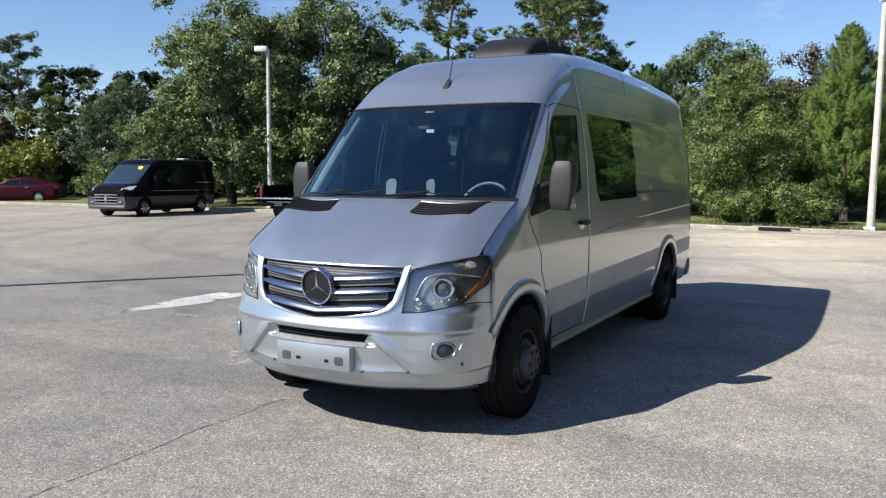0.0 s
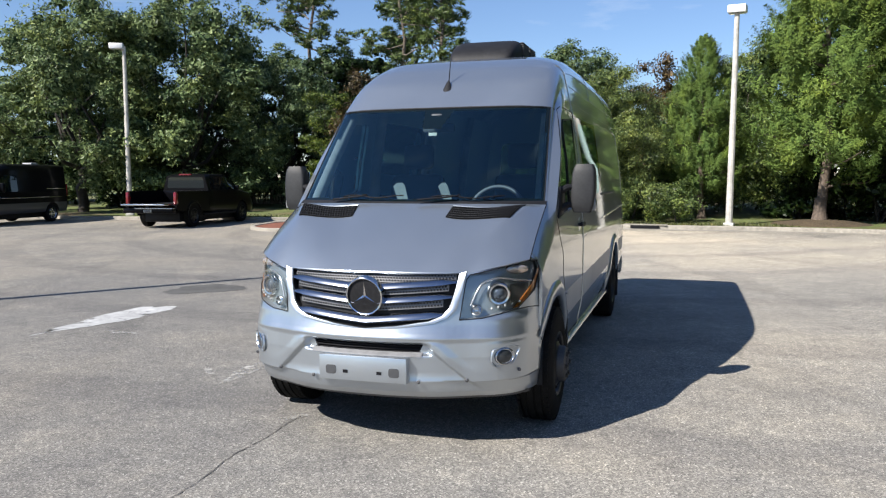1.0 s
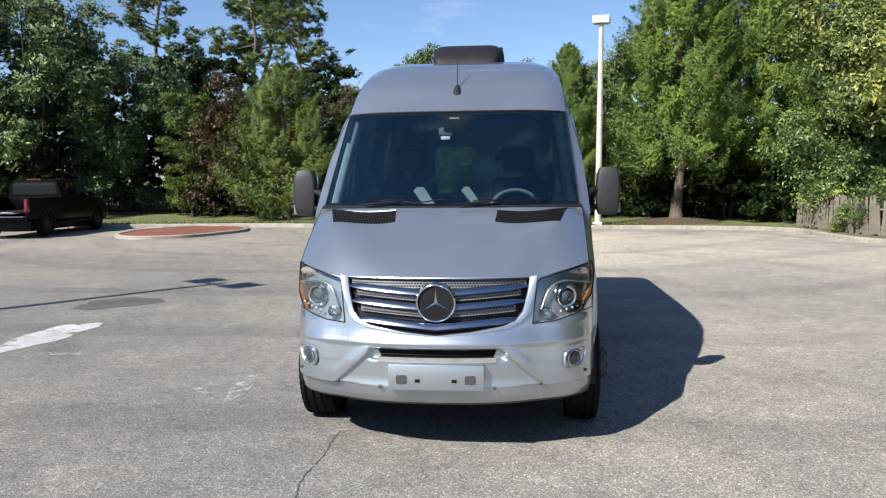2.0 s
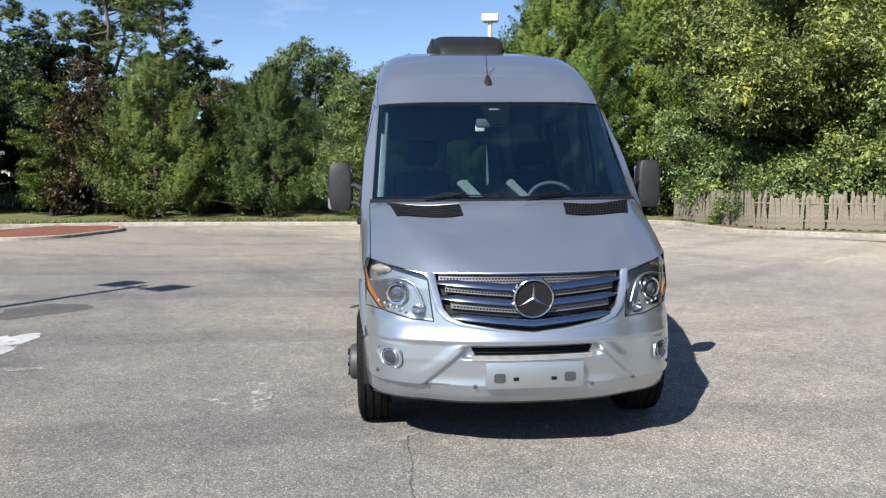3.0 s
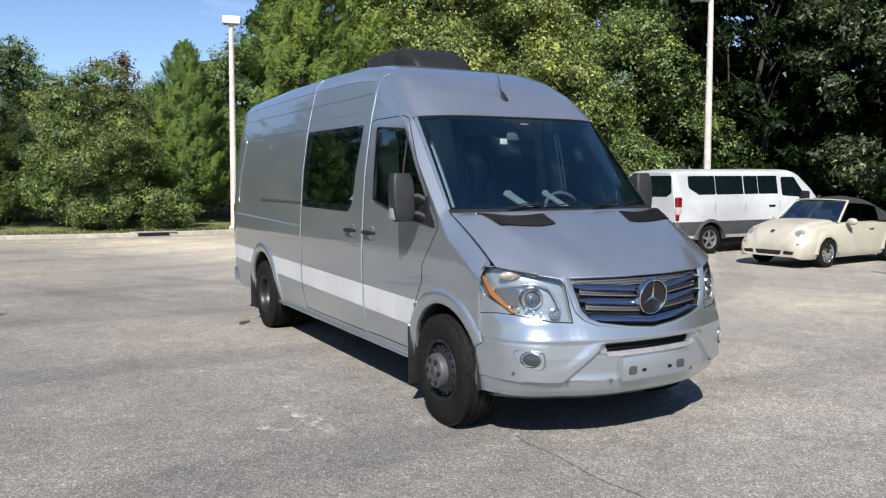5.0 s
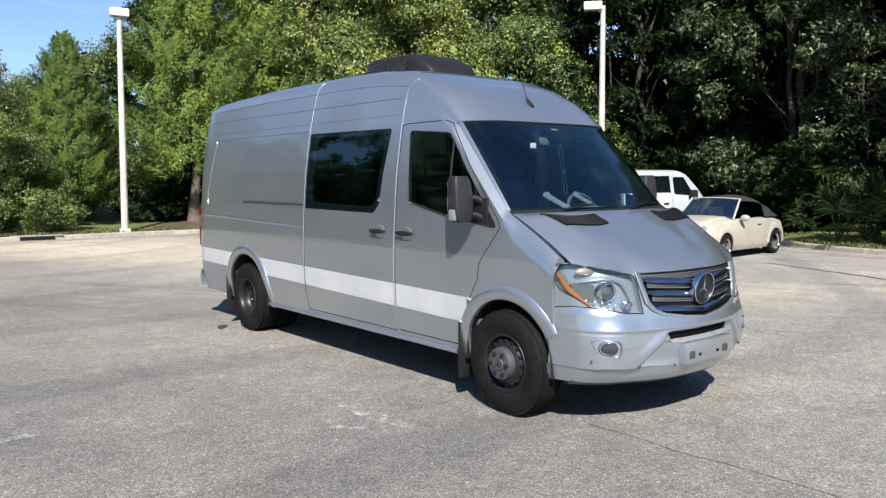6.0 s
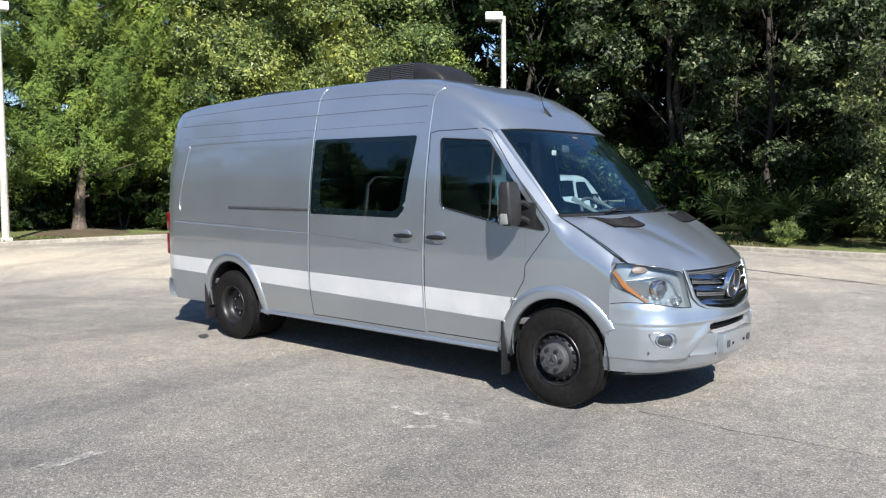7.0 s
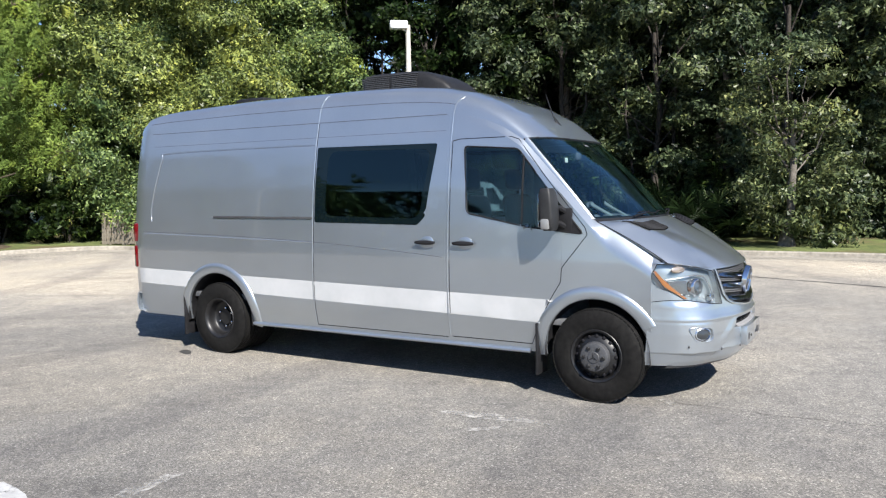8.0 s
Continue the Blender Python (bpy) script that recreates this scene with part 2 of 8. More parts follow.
MIRROR_SHELL = speckled("mirror_shell_plastic", (0.014, 0.0145, 0.0155), (0.024, 0.0245, 0.026), 60.0, 0.55, 0.2, 0.001)
GREY_PLASTIC = speckled("dark_grey_plastic", (0.035, 0.036, 0.04), (0.06, 0.061, 0.065), 80.0, 0.55, 0.2, 0.001)
RUBBER = speckled("tyre_rubber", (0.006, 0.006, 0.006), (0.014, 0.0135, 0.013), 20.0, 0.8, 0.2, 0.002)
STEEL_BLACK = material("black_wheel_steel", (0.01, 0.01, 0.011), 0.42, 0.1)
CHROME = material("chrome", (0.62, 0.63, 0.65), 0.12, 1.0)
SATIN = material("satin_metal", (0.46, 0.475, 0.5), 0.22, 1.0)
LEDGE = speckled("grey_ledge", (0.16, 0.16, 0.165), (0.22, 0.22, 0.225), 30.0, 0.6)
GLASS = glass_material("windscreen_glass", (0.72, 0.88, 0.94), 1.95, (0.62, 0.95, 1.0))
TINTED = glass_material("dark_tinted_glass", (0.13, 0.21, 0.23), 1.62, (0.7, 0.97, 1.0))
SIDE_GLASS = glass_material("side_glass", (0.68, 0.82, 0.82), 1.6, (0.75, 0.97, 1.0))
CLEAR = glass_material("clear_lens", (0.95, 0.96, 0.97))
FRIT = material("black_glass_border", (0.003, 0.007, 0.009), 0.02, Specular_IOR_Level=0.42)
CABIN = speckled("cabin_trim", (0.07, 0.073, 0.08), (0.115, 0.118, 0.125), 30.0, 0.7, 0.1, 0.002)
DASH_GREY = speckled("dash_grey_trim", (0.12, 0.13, 0.125), (0.16, 0.17, 0.165), 30.0, 0.7, 0.1, 0.002)
CABIN_PALE = speckled("pale_cabin_lining", (0.34, 0.345, 0.35), (0.44, 0.445, 0.45), 20.0, 0.8, 0.1, 0.002)
SEAT_CLOTH = speckled("dark_seat_cloth", (0.014, 0.015, 0.018), (0.034, 0.036, 0.042), 90.0, 0.9, 0.3, 0.002)
AMBER = material("amber_lens", (0.23, 0.085, 0.02), 0.12, 0.0, Coat_Weight=0.5)
RED_LENS = material("red_lens", (0.13, 0.005, 0.008), 0.15, 0.0, Coat_Weight=0.5)
BLACK_PAINT = material("black_car_paint", (0.003, 0.003, 0.004), 0.3, 0.0, Coat_Weight=0.12, Coat_Roughness=0.04, Specular_IOR_Level=0.06)
GREY_STEEL = material("grey_wheel_steel", (0.2, 0.205, 0.21), 0.4, 0.5)
GREY_PAINT = material("dark_grey_car_paint", (0.05, 0.052, 0.056), 0.4, 0.2, Coat_Weight=0.15)
RED_PAINT = material("dark_red_car_paint", (0.036, 0.002, 0.005), 0.3, 0.2, Coat_Weight=0.12, Coat_Roughness=0.05, Specular_IOR_Level=0.15)
CREAM_PAINT = speckled("cream_car_paint", (0.34, 0.315, 0.26), (0.385, 0.36, 0.3), 3.0, 0.3, 0.0)
WHITE_CAR = speckled("white_car_paint", (0.36, 0.37, 0.385), (0.4, 0.41, 0.425), 3.0, 0.32, 0.0)
CLOTH_TOP = speckled("dark_canvas_roof", (0.012, 0.0125, 0.014), (0.024, 0.024, 0.026), 60.0, 0.9, 0.2, 0.002)
POLE_PAINT = speckled("pale_painted_pole", (0.36, 0.345, 0.31), (0.56, 0.54, 0.49), 7.0, 0.6, 0.1, 0.003)
LAMP_WHITE = speckled("white_lamp_housing", (0.66, 0.66, 0.66), (0.78, 0.78, 0.78), 5.0, 0.5, 0.0)
CHALK = speckled("white_spill_stain", (0.3, 0.3, 0.3), (0.5, 0.5, 0.49), 9.0, 0.85, 0.1, 0.002)
DARK_MARK = speckled("dark_ground_mark", (0.03, 0.03, 0.03), (0.06, 0.058, 0.055), 20.0, 0.7, 0.2, 0.003)
INK = material("dark_print", (0.008, 0.008, 0.01), 0.7, Specular_IOR_Level=0.15)
VENT_BLACK = material("deep_black_vent", (0.003, 0.003, 0.003), 0.9, Specular_IOR_Level=0.05)
INSERT_METAL = material("grey_insert_metal", (0.14, 0.14, 0.145), 0.45, 0.5)
# Dark grey of thin beads that draw the shade along pressed creases.
CREASE_SHADE = material("pressed_line_shade", (0.14, 0.147, 0.165), 0.45, 0.5)
GRILLE_BAR = material("polished_bar", (0.36, 0.385, 0.43), 0.16, 1.0)
# Darker copy of the grey bark, with woodland shade put into its colour.
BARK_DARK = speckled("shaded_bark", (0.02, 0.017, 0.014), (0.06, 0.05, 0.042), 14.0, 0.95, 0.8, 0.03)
for m, gloss in ((BLACK_PLASTIC, 0.22), (RUBBER, 0.1), (MIRROR_SHELL, 0.35)):
    m.node_tree.nodes["Principled BSDF"].inputs["Specular IOR Level"].default_value = gloss
YELLOW_CARD = material("yellow_sticker", (0.8, 0.7, 0.02), 0.6)
PARCHMENT = material("paper_sheet", (0.7, 0.68, 0.62), 0.8)


# ---- mesh helpers ----
def mesh_from(name, bm, mats, smooth=None):
    bmesh.ops.recalc_face_normals(bm, faces=bm.faces) if smooth != "keep" else None
    me = bpy.data.meshes.new(name)
    bm.to_mesh(me)
    bm.free()
    for m in mats if isinstance(mats, (list, tuple)) else [mats]:
        me.materials.append(m)
    if smooth:
        me.polygons.foreach_set("use_smooth", [True] * len(me.polygons))
        if smooth != "keep":
            me.set_sharp_from_angle(angle=radians(smooth))
    return me


def thing(name, label, category, group="", kind="", at=None):
    return tagged(place_at(new(name), at), label, category, group, kind)


def place_at(ob, m):
    if m is not None:
        ob.matrix_basis = m
    return ob


def part(name, bm, mats, parent, label="", smooth=35, at=None):
    ob = new(name, mesh_from(name, bm, mats, smooth))
    ob.parent = parent
    place_at(ob, at)
    return tagged(ob, label)


def solo(name, bm, mats, label, category, group="", kind="", smooth=35, at=None):
    ob = new(name, mesh_from(name, bm, mats, smooth))
    place_at(ob, at)
    return tagged(ob, label, category, group, kind)


def box(bm, lo, hi, bevel=0.0, m=None, segs=2):
    """A box from its low to its high corner, with rounded edges."""
    r = bmesh.ops.create_cube(bm, size=1.0)
    vs = r["verts"]
    for v in vs:
        v.co = Vector([lo[i] + (v.co[i] + 0.5) * (hi[i] - lo[i]) for i in range(3)])
    if bevel > 0:
        es = list({e for v in vs for e in v.link_edges})
        out = bmesh.ops.bevel(bm, geom=es, offset=bevel, segments=segs, affect="EDGES", profile=0.5)
        vs = list({v for f in out["faces"] for v in f.verts} | {v for v in vs if v.is_valid})
    if m is not None:
        bmesh.ops.transform(bm, matrix=m, verts=vs)
    return vs


def tube(bm, points, radii, sides=12, cap=True):
    """A tube along points with a radius at each."""
    pts = [Vector(p) for p in points]
    if not isinstance(radii, (list, tuple)):
        radii = [radii] * len(pts)
    rings, up = [], None
    for i, p in enumerate(pts):
        d = (pts[min(i + 1, len(pts) - 1)] - pts[max(i - 1, 0)]).normalized()
        if up is None:
            up = Vector((0, 0, 1)) if abs(d.z) < 0.9 else Vector((1, 0, 0))
        a = d.cross(up).normalized()
        up = a.cross(d).normalized()
        rings.append([bm.verts.new(p + (a * math.cos(k * math.tau / sides) + up * math.sin(k * math.tau / sides)) * radii[i]) for k in range(sides)])
    for r0, r1 in zip(rings, rings[1:]):
        for k in range(sides):
            bm.faces.new((r0[k], r0[(k + 1) % sides], r1[(k + 1) % sides], r1[k]))
    if cap:
        bm.faces.new(rings[0][::-1])
        bm.faces.new(rings[-1])
    return rings


def lathe(bm, profile, sides=32, axis="X", closed=False):
    """A body of revolution: profile of (along, radius) about the axis."""
    def put(a, r, t):
        c, s = r * math.cos(t), r * math.sin(t)
        return {"X": (a, c, s), "Y": (s, a, c), "Z": (c, s, a)}[axis]
    rings = [[bm.verts.new(put(a, max(r, 0.0005), k * math.tau / sides)) for k in range(sides)] for a, r in profile]
    pairs = list(zip(rings, rings[1:])) + ([(rings[-1], rings[0])] if closed else [])
    for r0, r1 in pairs:
        for k in range(sides):
            bm.faces.new((r0[k], r0[(k + 1) % sides], r1[(k + 1) % sides], r1[k]))
    return rings


def spline(points, n, closed=False):
    """Catmull-Rom through the points: n samples, even in the points' order."""
    p = [Vector(q) for q in points]
    k = len(p) - 1
    out = []
    for i in range(n):
        u = i * k / (n - 1)
        j = min(int(u), k - 1)
        f = u - j
        b, c = p[j], p[j + 1]
        a = p[j - 1] if j else b * 2 - c
        d = p[j + 2] if j + 2 <= k else c * 2 - b
        out.append(0.5 * ((2 * b) + (c - a) * f + (2 * a - 5 * b + 4 * c - d) * f * f + (3 * b - a - 3 * c + d) * f ** 3))
    return out


def curve_at(table, x):
    """Smooth interpolation in a table of (x, y) rows."""
    if x <= table[0][0]:
        return table[0][1]
    for (x0, y0), (x1, y1) in zip(table, table[1:]):
        if x <= x1:
            f = (x - x0) / (x1 - x0)
            return y0 + (y1 - y0) * f
    return table[-1][1]


def grid(bm, rows, closed=False):
    vs = [[bm.verts.new(p) for p in row] for row in rows]
    fs = []
    for a, b in zip(vs, vs[1:]):
        n = len(a)
        for k in range(n if closed else n - 1):
            fs.append(bm.faces.new((a[k], a[(k + 1) % n], b[(k + 1) % n], b[k])))
    return vs


def prism(bm, outline, depth):
    """A plate: a 3D outline pushed out by the vector depth."""
    d = Vector(depth)
    a = [bm.verts.new(Vector(p)) for p in outline]
    b = [bm.verts.new(Vector(p) + d) for p in outline]
    bm.faces.new(a[::-1])
    bm.faces.new(b)
    n = len(a)
    for k in range(n):
        bm.faces.new((a[k], a[(k + 1) % n], b[(k + 1) % n], b[k]))
    return a + b


def rounded(points, r, n=4):
    """A closed 2D outline with its corners rounded by about r."""
    out = []
    m = len(points)
    for i in range(m):
        p, a, b = (Vector(points[j % m]) for j in (i, i - 1, i + 1))
        da, db = a - p, b - p
        s = min(r, da.length * 0.45, db.length * 0.45)
        p0, p1 = p + da.normalized() * s, p + db.normalized() * s
        for k in range(n + 1):
            f = k / n
            out.append(p0 * (1 - f) ** 2 + p * 2 * f * (1 - f) + p1 * f * f)
    return out


def inside(q, poly):
    hit = False
    n = len(poly)
    for i in range(n):
        a, b = poly[i], poly[(i + 1) % n]
        if (a[1] > q[1]) != (b[1] > q[1]) and q[0] < (b[0] - a[0]) * (q[1] - a[1]) / (b[1] - a[1]) + a[0]:
            hit = not hit
    return hit


def cut(bm, poly, ax, keep_test=None):
    """Cut a convex outline (2D in the axes ax) into the mesh; returns the faces inside it."""
    i, j = ax
    lo = [min(p[k] for p in poly) - 0.02 for k in (0, 1)]
    hi = [max(p[k] for p in poly) + 0.02 for k in (0, 1)]
    n = len(poly)
    for a in range(n):
        p, q = Vector(poly[a]), Vector(poly[(a + 1) % n])
        if (q - p).length < 1e-5:
            continue
        co, no = Vector((0, 0, 0)), Vector((0, 0, 0))
        co[i], co[j] = p
        no[i], no[j] = (q - p).y, -(q - p).x
        near = []
        for f in bm.faces:
            if keep_test and not keep_test(f.calc_center_median()):
                continue
            xs, ys = [v.co[i] for v in f.verts], [v.co[j] for v in f.verts]
            if max(xs) > lo[0] and min(xs) < hi[0] and max(ys) > lo[1] and min(ys) < hi[1]:
                near.append(f)
        geom = list({e for f in near for e in f.edges} | {v for f in near for v in f.verts}) + near
        bmesh.ops.bisect_plane(bm, geom=geom, plane_co=co, plane_no=no.normalized(), dist=1e-5)
    out = []
    for f in bm.faces:
        c = f.calc_center_median()
        if (not keep_test or keep_test(c)) and inside((c[i], c[j]), poly):
            out.append(f)
    return out


def take(bm, faces):
    """Lift faces out of bm into a bmesh of their own."""
    made, index = bmesh.new(), {}
    for f in faces:
        for v in f.verts:
            if v not in index:
                index[v] = made.verts.new(v.co)
    for f in faces:
        made.faces.new([index[v] for v in f.verts]).material_index = f.material_index
    bmesh.ops.delete(bm, geom=faces, context="FACES")
    return made


def shrink(bm, d):
    """Draw an open sheet's border in by d, for a shut line round it."""
    bm.normal_update()
    moves = {}
    for v in bm.verts:
        es = [e for e in v.link_edges if e.is_boundary]
        if len(es) >= 2:
            m = Vector()
            for e in es:
                f = e.link_faces[0]
                along = (e.verts[1].co - e.verts[0].co).normalized()
                side = f.normal.cross(along)
                if side.dot(f.calc_center_median() - e.verts[0].co) < 0:
                    side = -side
                m += side
            if m.length > 1e-6:
                moves[v] = m.normalized() * d
    for v, m in moves.items():
        v.co += m
    return bm


def thicken(ob, t, offset=-1.0):
    """Give a sheet its thickness, with crisp cut edges."""
    me = ob.data
    uses = np.zeros(len(me.edges), dtype=np.int32)
    loops = np.zeros(len(me.loops), dtype=np.int32)
    me.loops.foreach_get("edge_index", loops)
    np.add.at(uses, loops, 1)
    sharp = me.attributes.get("sharp_edge") or me.attributes.new("sharp_edge", "BOOLEAN", "EDGE")
    flags = np.zeros(len(me.edges), dtype=bool)
    sharp.data.foreach_get("value", flags)
    sharp.data.foreach_set("value", flags | (uses == 1))
    mod = ob.modifiers.new("thickness", "SOLIDIFY")
    mod.thickness, mod.offset, mod.use_even_offset = t, offset, False
    return ob


def mirrored(bm):
    """A copy of bm mirrored across the middle plane x = 0."""
    other = bm.copy()
    for v in other.verts:
        v.co.x = -v.co.x
    bmesh.ops.reverse_faces(other, faces=other.faces)
    return other


# ---- the silver camper van ----
# Local axes: x to its right side, y forward from the front axle, z up.
VAN_AT = pose(-0.308, 5.873, 0, 0, 0, 151.3)
REAR_AXLE = -4.325
SIDE = [(0.34, 0.935), (0.42, 0.958), (0.63, 0.999), (0.88, 1.008), (1.15, 1.008), (1.24, 1.002), (1.45, 0.992), (1.8, 0.965), (2.2, 0.905), (2.45, 0.85)]
PLAN = [(0.0, 1.045), (0.15, 1.041), (0.3, 1.025), (0.4, 1.003), (0.5, 0.975), (0.58, 0.942), (0.65, 0.903), (0.7, 0.868), (0.75, 0.828), (0.8, 0.782), (0.85, 0.728), (0.9, 0.663), (0.94, 0.598), (0.97, 0.535), (0.99, 0.475), (1.0, 0.415)]
LEANS = [(0.33, -0.09), (0.38, -0.045), (0.45, -0.004), (0.6, 0.005), (0.68, 0.0), (0.74, -0.02), (0.82, -0.035), (1.0, -0.065), (1.08, -0.085), (1.17, -0.125)]
BROW = [(0.0, 1.105), (0.45, 1.105), (0.58, 1.099), (0.63, 1.1), (0.7, 1.116), (0.85, 1.149), (0.93, 1.165), (1.0, 1.165)]


def smooth01(f):
    f = min(max(f, 0.0), 1.0)
    return f * f * (3 - 2 * f)


def hood_edge(y):
    """The top of the fender beside the hood: x and z."""
    s = min(max((y + 0.01) / 0.53, 0.0), 1.0)
    return 0.93, 1.488 - 0.323 * (0.86 * s + 0.14 * s ** 2.6)


TOPS = [(-1.45, 0.85, 2.45), (-1.25, 0.852, 2.425), (-1.05, 0.856, 2.375), (-0.88, 0.86, 2.3), (-0.7, 0.862, 2.19), (-0.365, 0.896, 1.84), (-0.03, 0.93, 1.49), (0.0, 0.93, 1.488)]


def side_top(y):
    if y <= -1.45:
        return 0.85, 2.45
    if y >= 0.0:
        return hood_edge(y)
    return curve_at([(a, b) for a, b, c in TOPS], y), curve_at([(a, c) for a, b, c in TOPS], y)


def side_x(y, z):
    tx, tz = side_top(y)
    w = curve_at(SIDE, z)
    w -= 0.02 * smooth01((y + 0.2) / 0.7)
    w -= 0.05 * smooth01((-5.54 - y) / 0.16) ** 2
    top = curve_at(SIDE, tz)
    soft = smooth01((y + 0.04) / 0.16)
    rim = 0.06 + 0.11 * soft
    f = min(max((z - tz + rim) / rim, 0.0), 1.0) ** (1 + 0.7 * soft)
    return w - (top - tx) * f * (1 if y > -1.45 else 0)


def plan_y(x):
    """The rounded plan of the nose, full at the corners."""
    a = abs(x)
    k = min(max((0.97 - a) / 0.2, 0.0), 1.0)
    y = sum(curve_at(PLAN, abs(x + k * d)) for d in (-0.08, -0.04, 0.0, 0.04, 0.08)) / 5
    return y + 0.05 * smooth01((a - 0.55) / 0.3) * smooth01((1.0 - a) / 0.06)


def nose_y(x, z):
    """How far forward the front face stands at x across and z up."""
    a = abs(x)
    low = 0.022 * smooth01((0.87 - z) / 0.06) * smooth01((a - 0.6) / 0.25) * smooth01((1.0 - a) / 0.06)
    return plan_y(x) + low + curve_at(LEANS, z) - (0.03 * smooth01((a - 0.35) / 0.5) if z < 0.45 else 0)


def hood_point(x, s):
    """The hood, s from the windscreen's foot (0) to the nose (1); x from -1 to 1."""
    half = 0.93
    a = abs(x) * half
    yb = 0.26 - 0.27 * abs(x) ** 2.2
    zb = 1.5 - 0.012 * abs(x) ** 3
    yf = plan_y(a) - 0.095
    zf = curve_at(BROW, a)
    z = zb - (zb - zf) * (0.86 * s + 0.14 * max(s, 0.0) ** 2.6)
    # a ridge each side running forward and inward to the grille's corner
    fold = 0.95 - 0.33 * s
    lean = (1 - abs(x)) / (1 - fold) if abs(x) > fold else smooth01(1 - (fold - abs(x)) / 0.45)
    z += 0.055 * lean * smooth01(4 * s) * (1 - s ** 4) if 0 < s < 1 else 0.0
    return Vector((x * half, yb + (yf - yb) * s, z))


def screen_point(x, s):
    """The windscreen, s from its foot (0) to the roof (1); x from -1 to 1."""
    half = 0.93 + (0.862 - 0.93) * s
    foot = 0.26 - 0.29 * abs(x) ** 2.2
    arch = math.sqrt(max(1 - min(abs(x), 1.0) ** 4, 0.0))
    head = -0.7 + 0.17 * arch
    z0, z1 = 1.5 - 0.01 * abs(x) ** 3, 2.19 + 0.02 * arch ** 0.55
    b = 0.035 * math.sin(math.pi * s) * (1 - min(abs(x), 1.0) ** 6)
    return Vector((x * half, foot + (head - foot) * s + b * 0.7, z0 + (z1 - z0) * s + b * 0.7))


ROOF_MID = [(-5.72, 2.56), (-5.66, 2.64), (-5.52, 2.7), (-5.2, 2.735), (-4.0, 2.78), (-2.6, 2.785), (-2.0, 2.77), (-1.6, 2.73), (-1.3, 2.665), (-1.05, 2.57), (-0.8, 2.43), (-0.64, 2.3), (-0.53, 2.21)]


def roof_point(x, u):
    """The roof, u from the rear (0) to the windscreen (1); x from -1 to 1."""
    ye = -5.7 + (5.7 - 0.7) * u
    ym = -5.7 + (5.7 - 0.53) * u
    tx, tz = side_top(ye)
    tx -= 0.05 * smooth01((-5.54 - ye) / 0.16) ** 2
    a = min(abs(x), 1.0)
    zm = curve_at(ROOF_MID, ym)
    # a flat top falling over a round shoulder
    ang = math.pi / 2 * (1 - a)
    px = max(math.cos(ang), 0.0) ** 0.35
    pz = max(math.sin(ang), 0.0) ** 0.36
    blend = math.cos(a * math.pi / 2)
    rise = (zm - tz) * pz
    return Vector((math.copysign((tx - 0.2 * rise) * px, x), ye + (ym - ye) * blend, tz + rise))


def even(n, lo, hi):
    return [lo + (hi - lo) * i / (n - 1) for i in range(n)]


def arc(cy, cz, r, a0, a1, n):
    return [(cy + r * math.cos(radians(a)), cz + r * math.sin(radians(a))) for a in even(n, a0, a1)]


SLIDE_GLASS = rounded([(-2.94, 2.2), (-2.943, 1.455), (-1.72, 1.442), (-1.64, 1.52), (-1.535, 2.187)], 0.025, 2)
SLIDE_CLEAR = rounded([(-2.79, 2.155), (-2.815, 1.52), (-1.70, 1.50), (-1.60, 2.14)], 0.1, 3)
CAB_GLASS = rounded([(-1.25, 2.15), (-1.2, 1.555), (-0.62, 1.44), (-0.1, 1.385), (-0.72, 2.11)], 0.035, 2)
SLIDE_DOOR = rounded([(-2.955, 2.44), (-2.955, 0.42), (-1.42, 0.42), (-1.42, 2.44)], 0.03, 2)
DOOR_LOW = [(-1.375, 1.38), (-1.375, 0.43), (-0.58, 0.43), (-0.5, 0.62), (-0.4, 0.82), (-0.3, 0.98), (-0.29, 1.1), (-0.29, 1.38)]
DOOR_HIGH = [(-1.375, 2.2), (-1.375, 1.38), (-0.07, 1.38), (-0.09, 1.44), (-0.73, 2.19), (-0.8, 2.215), (-1.3, 2.215)]


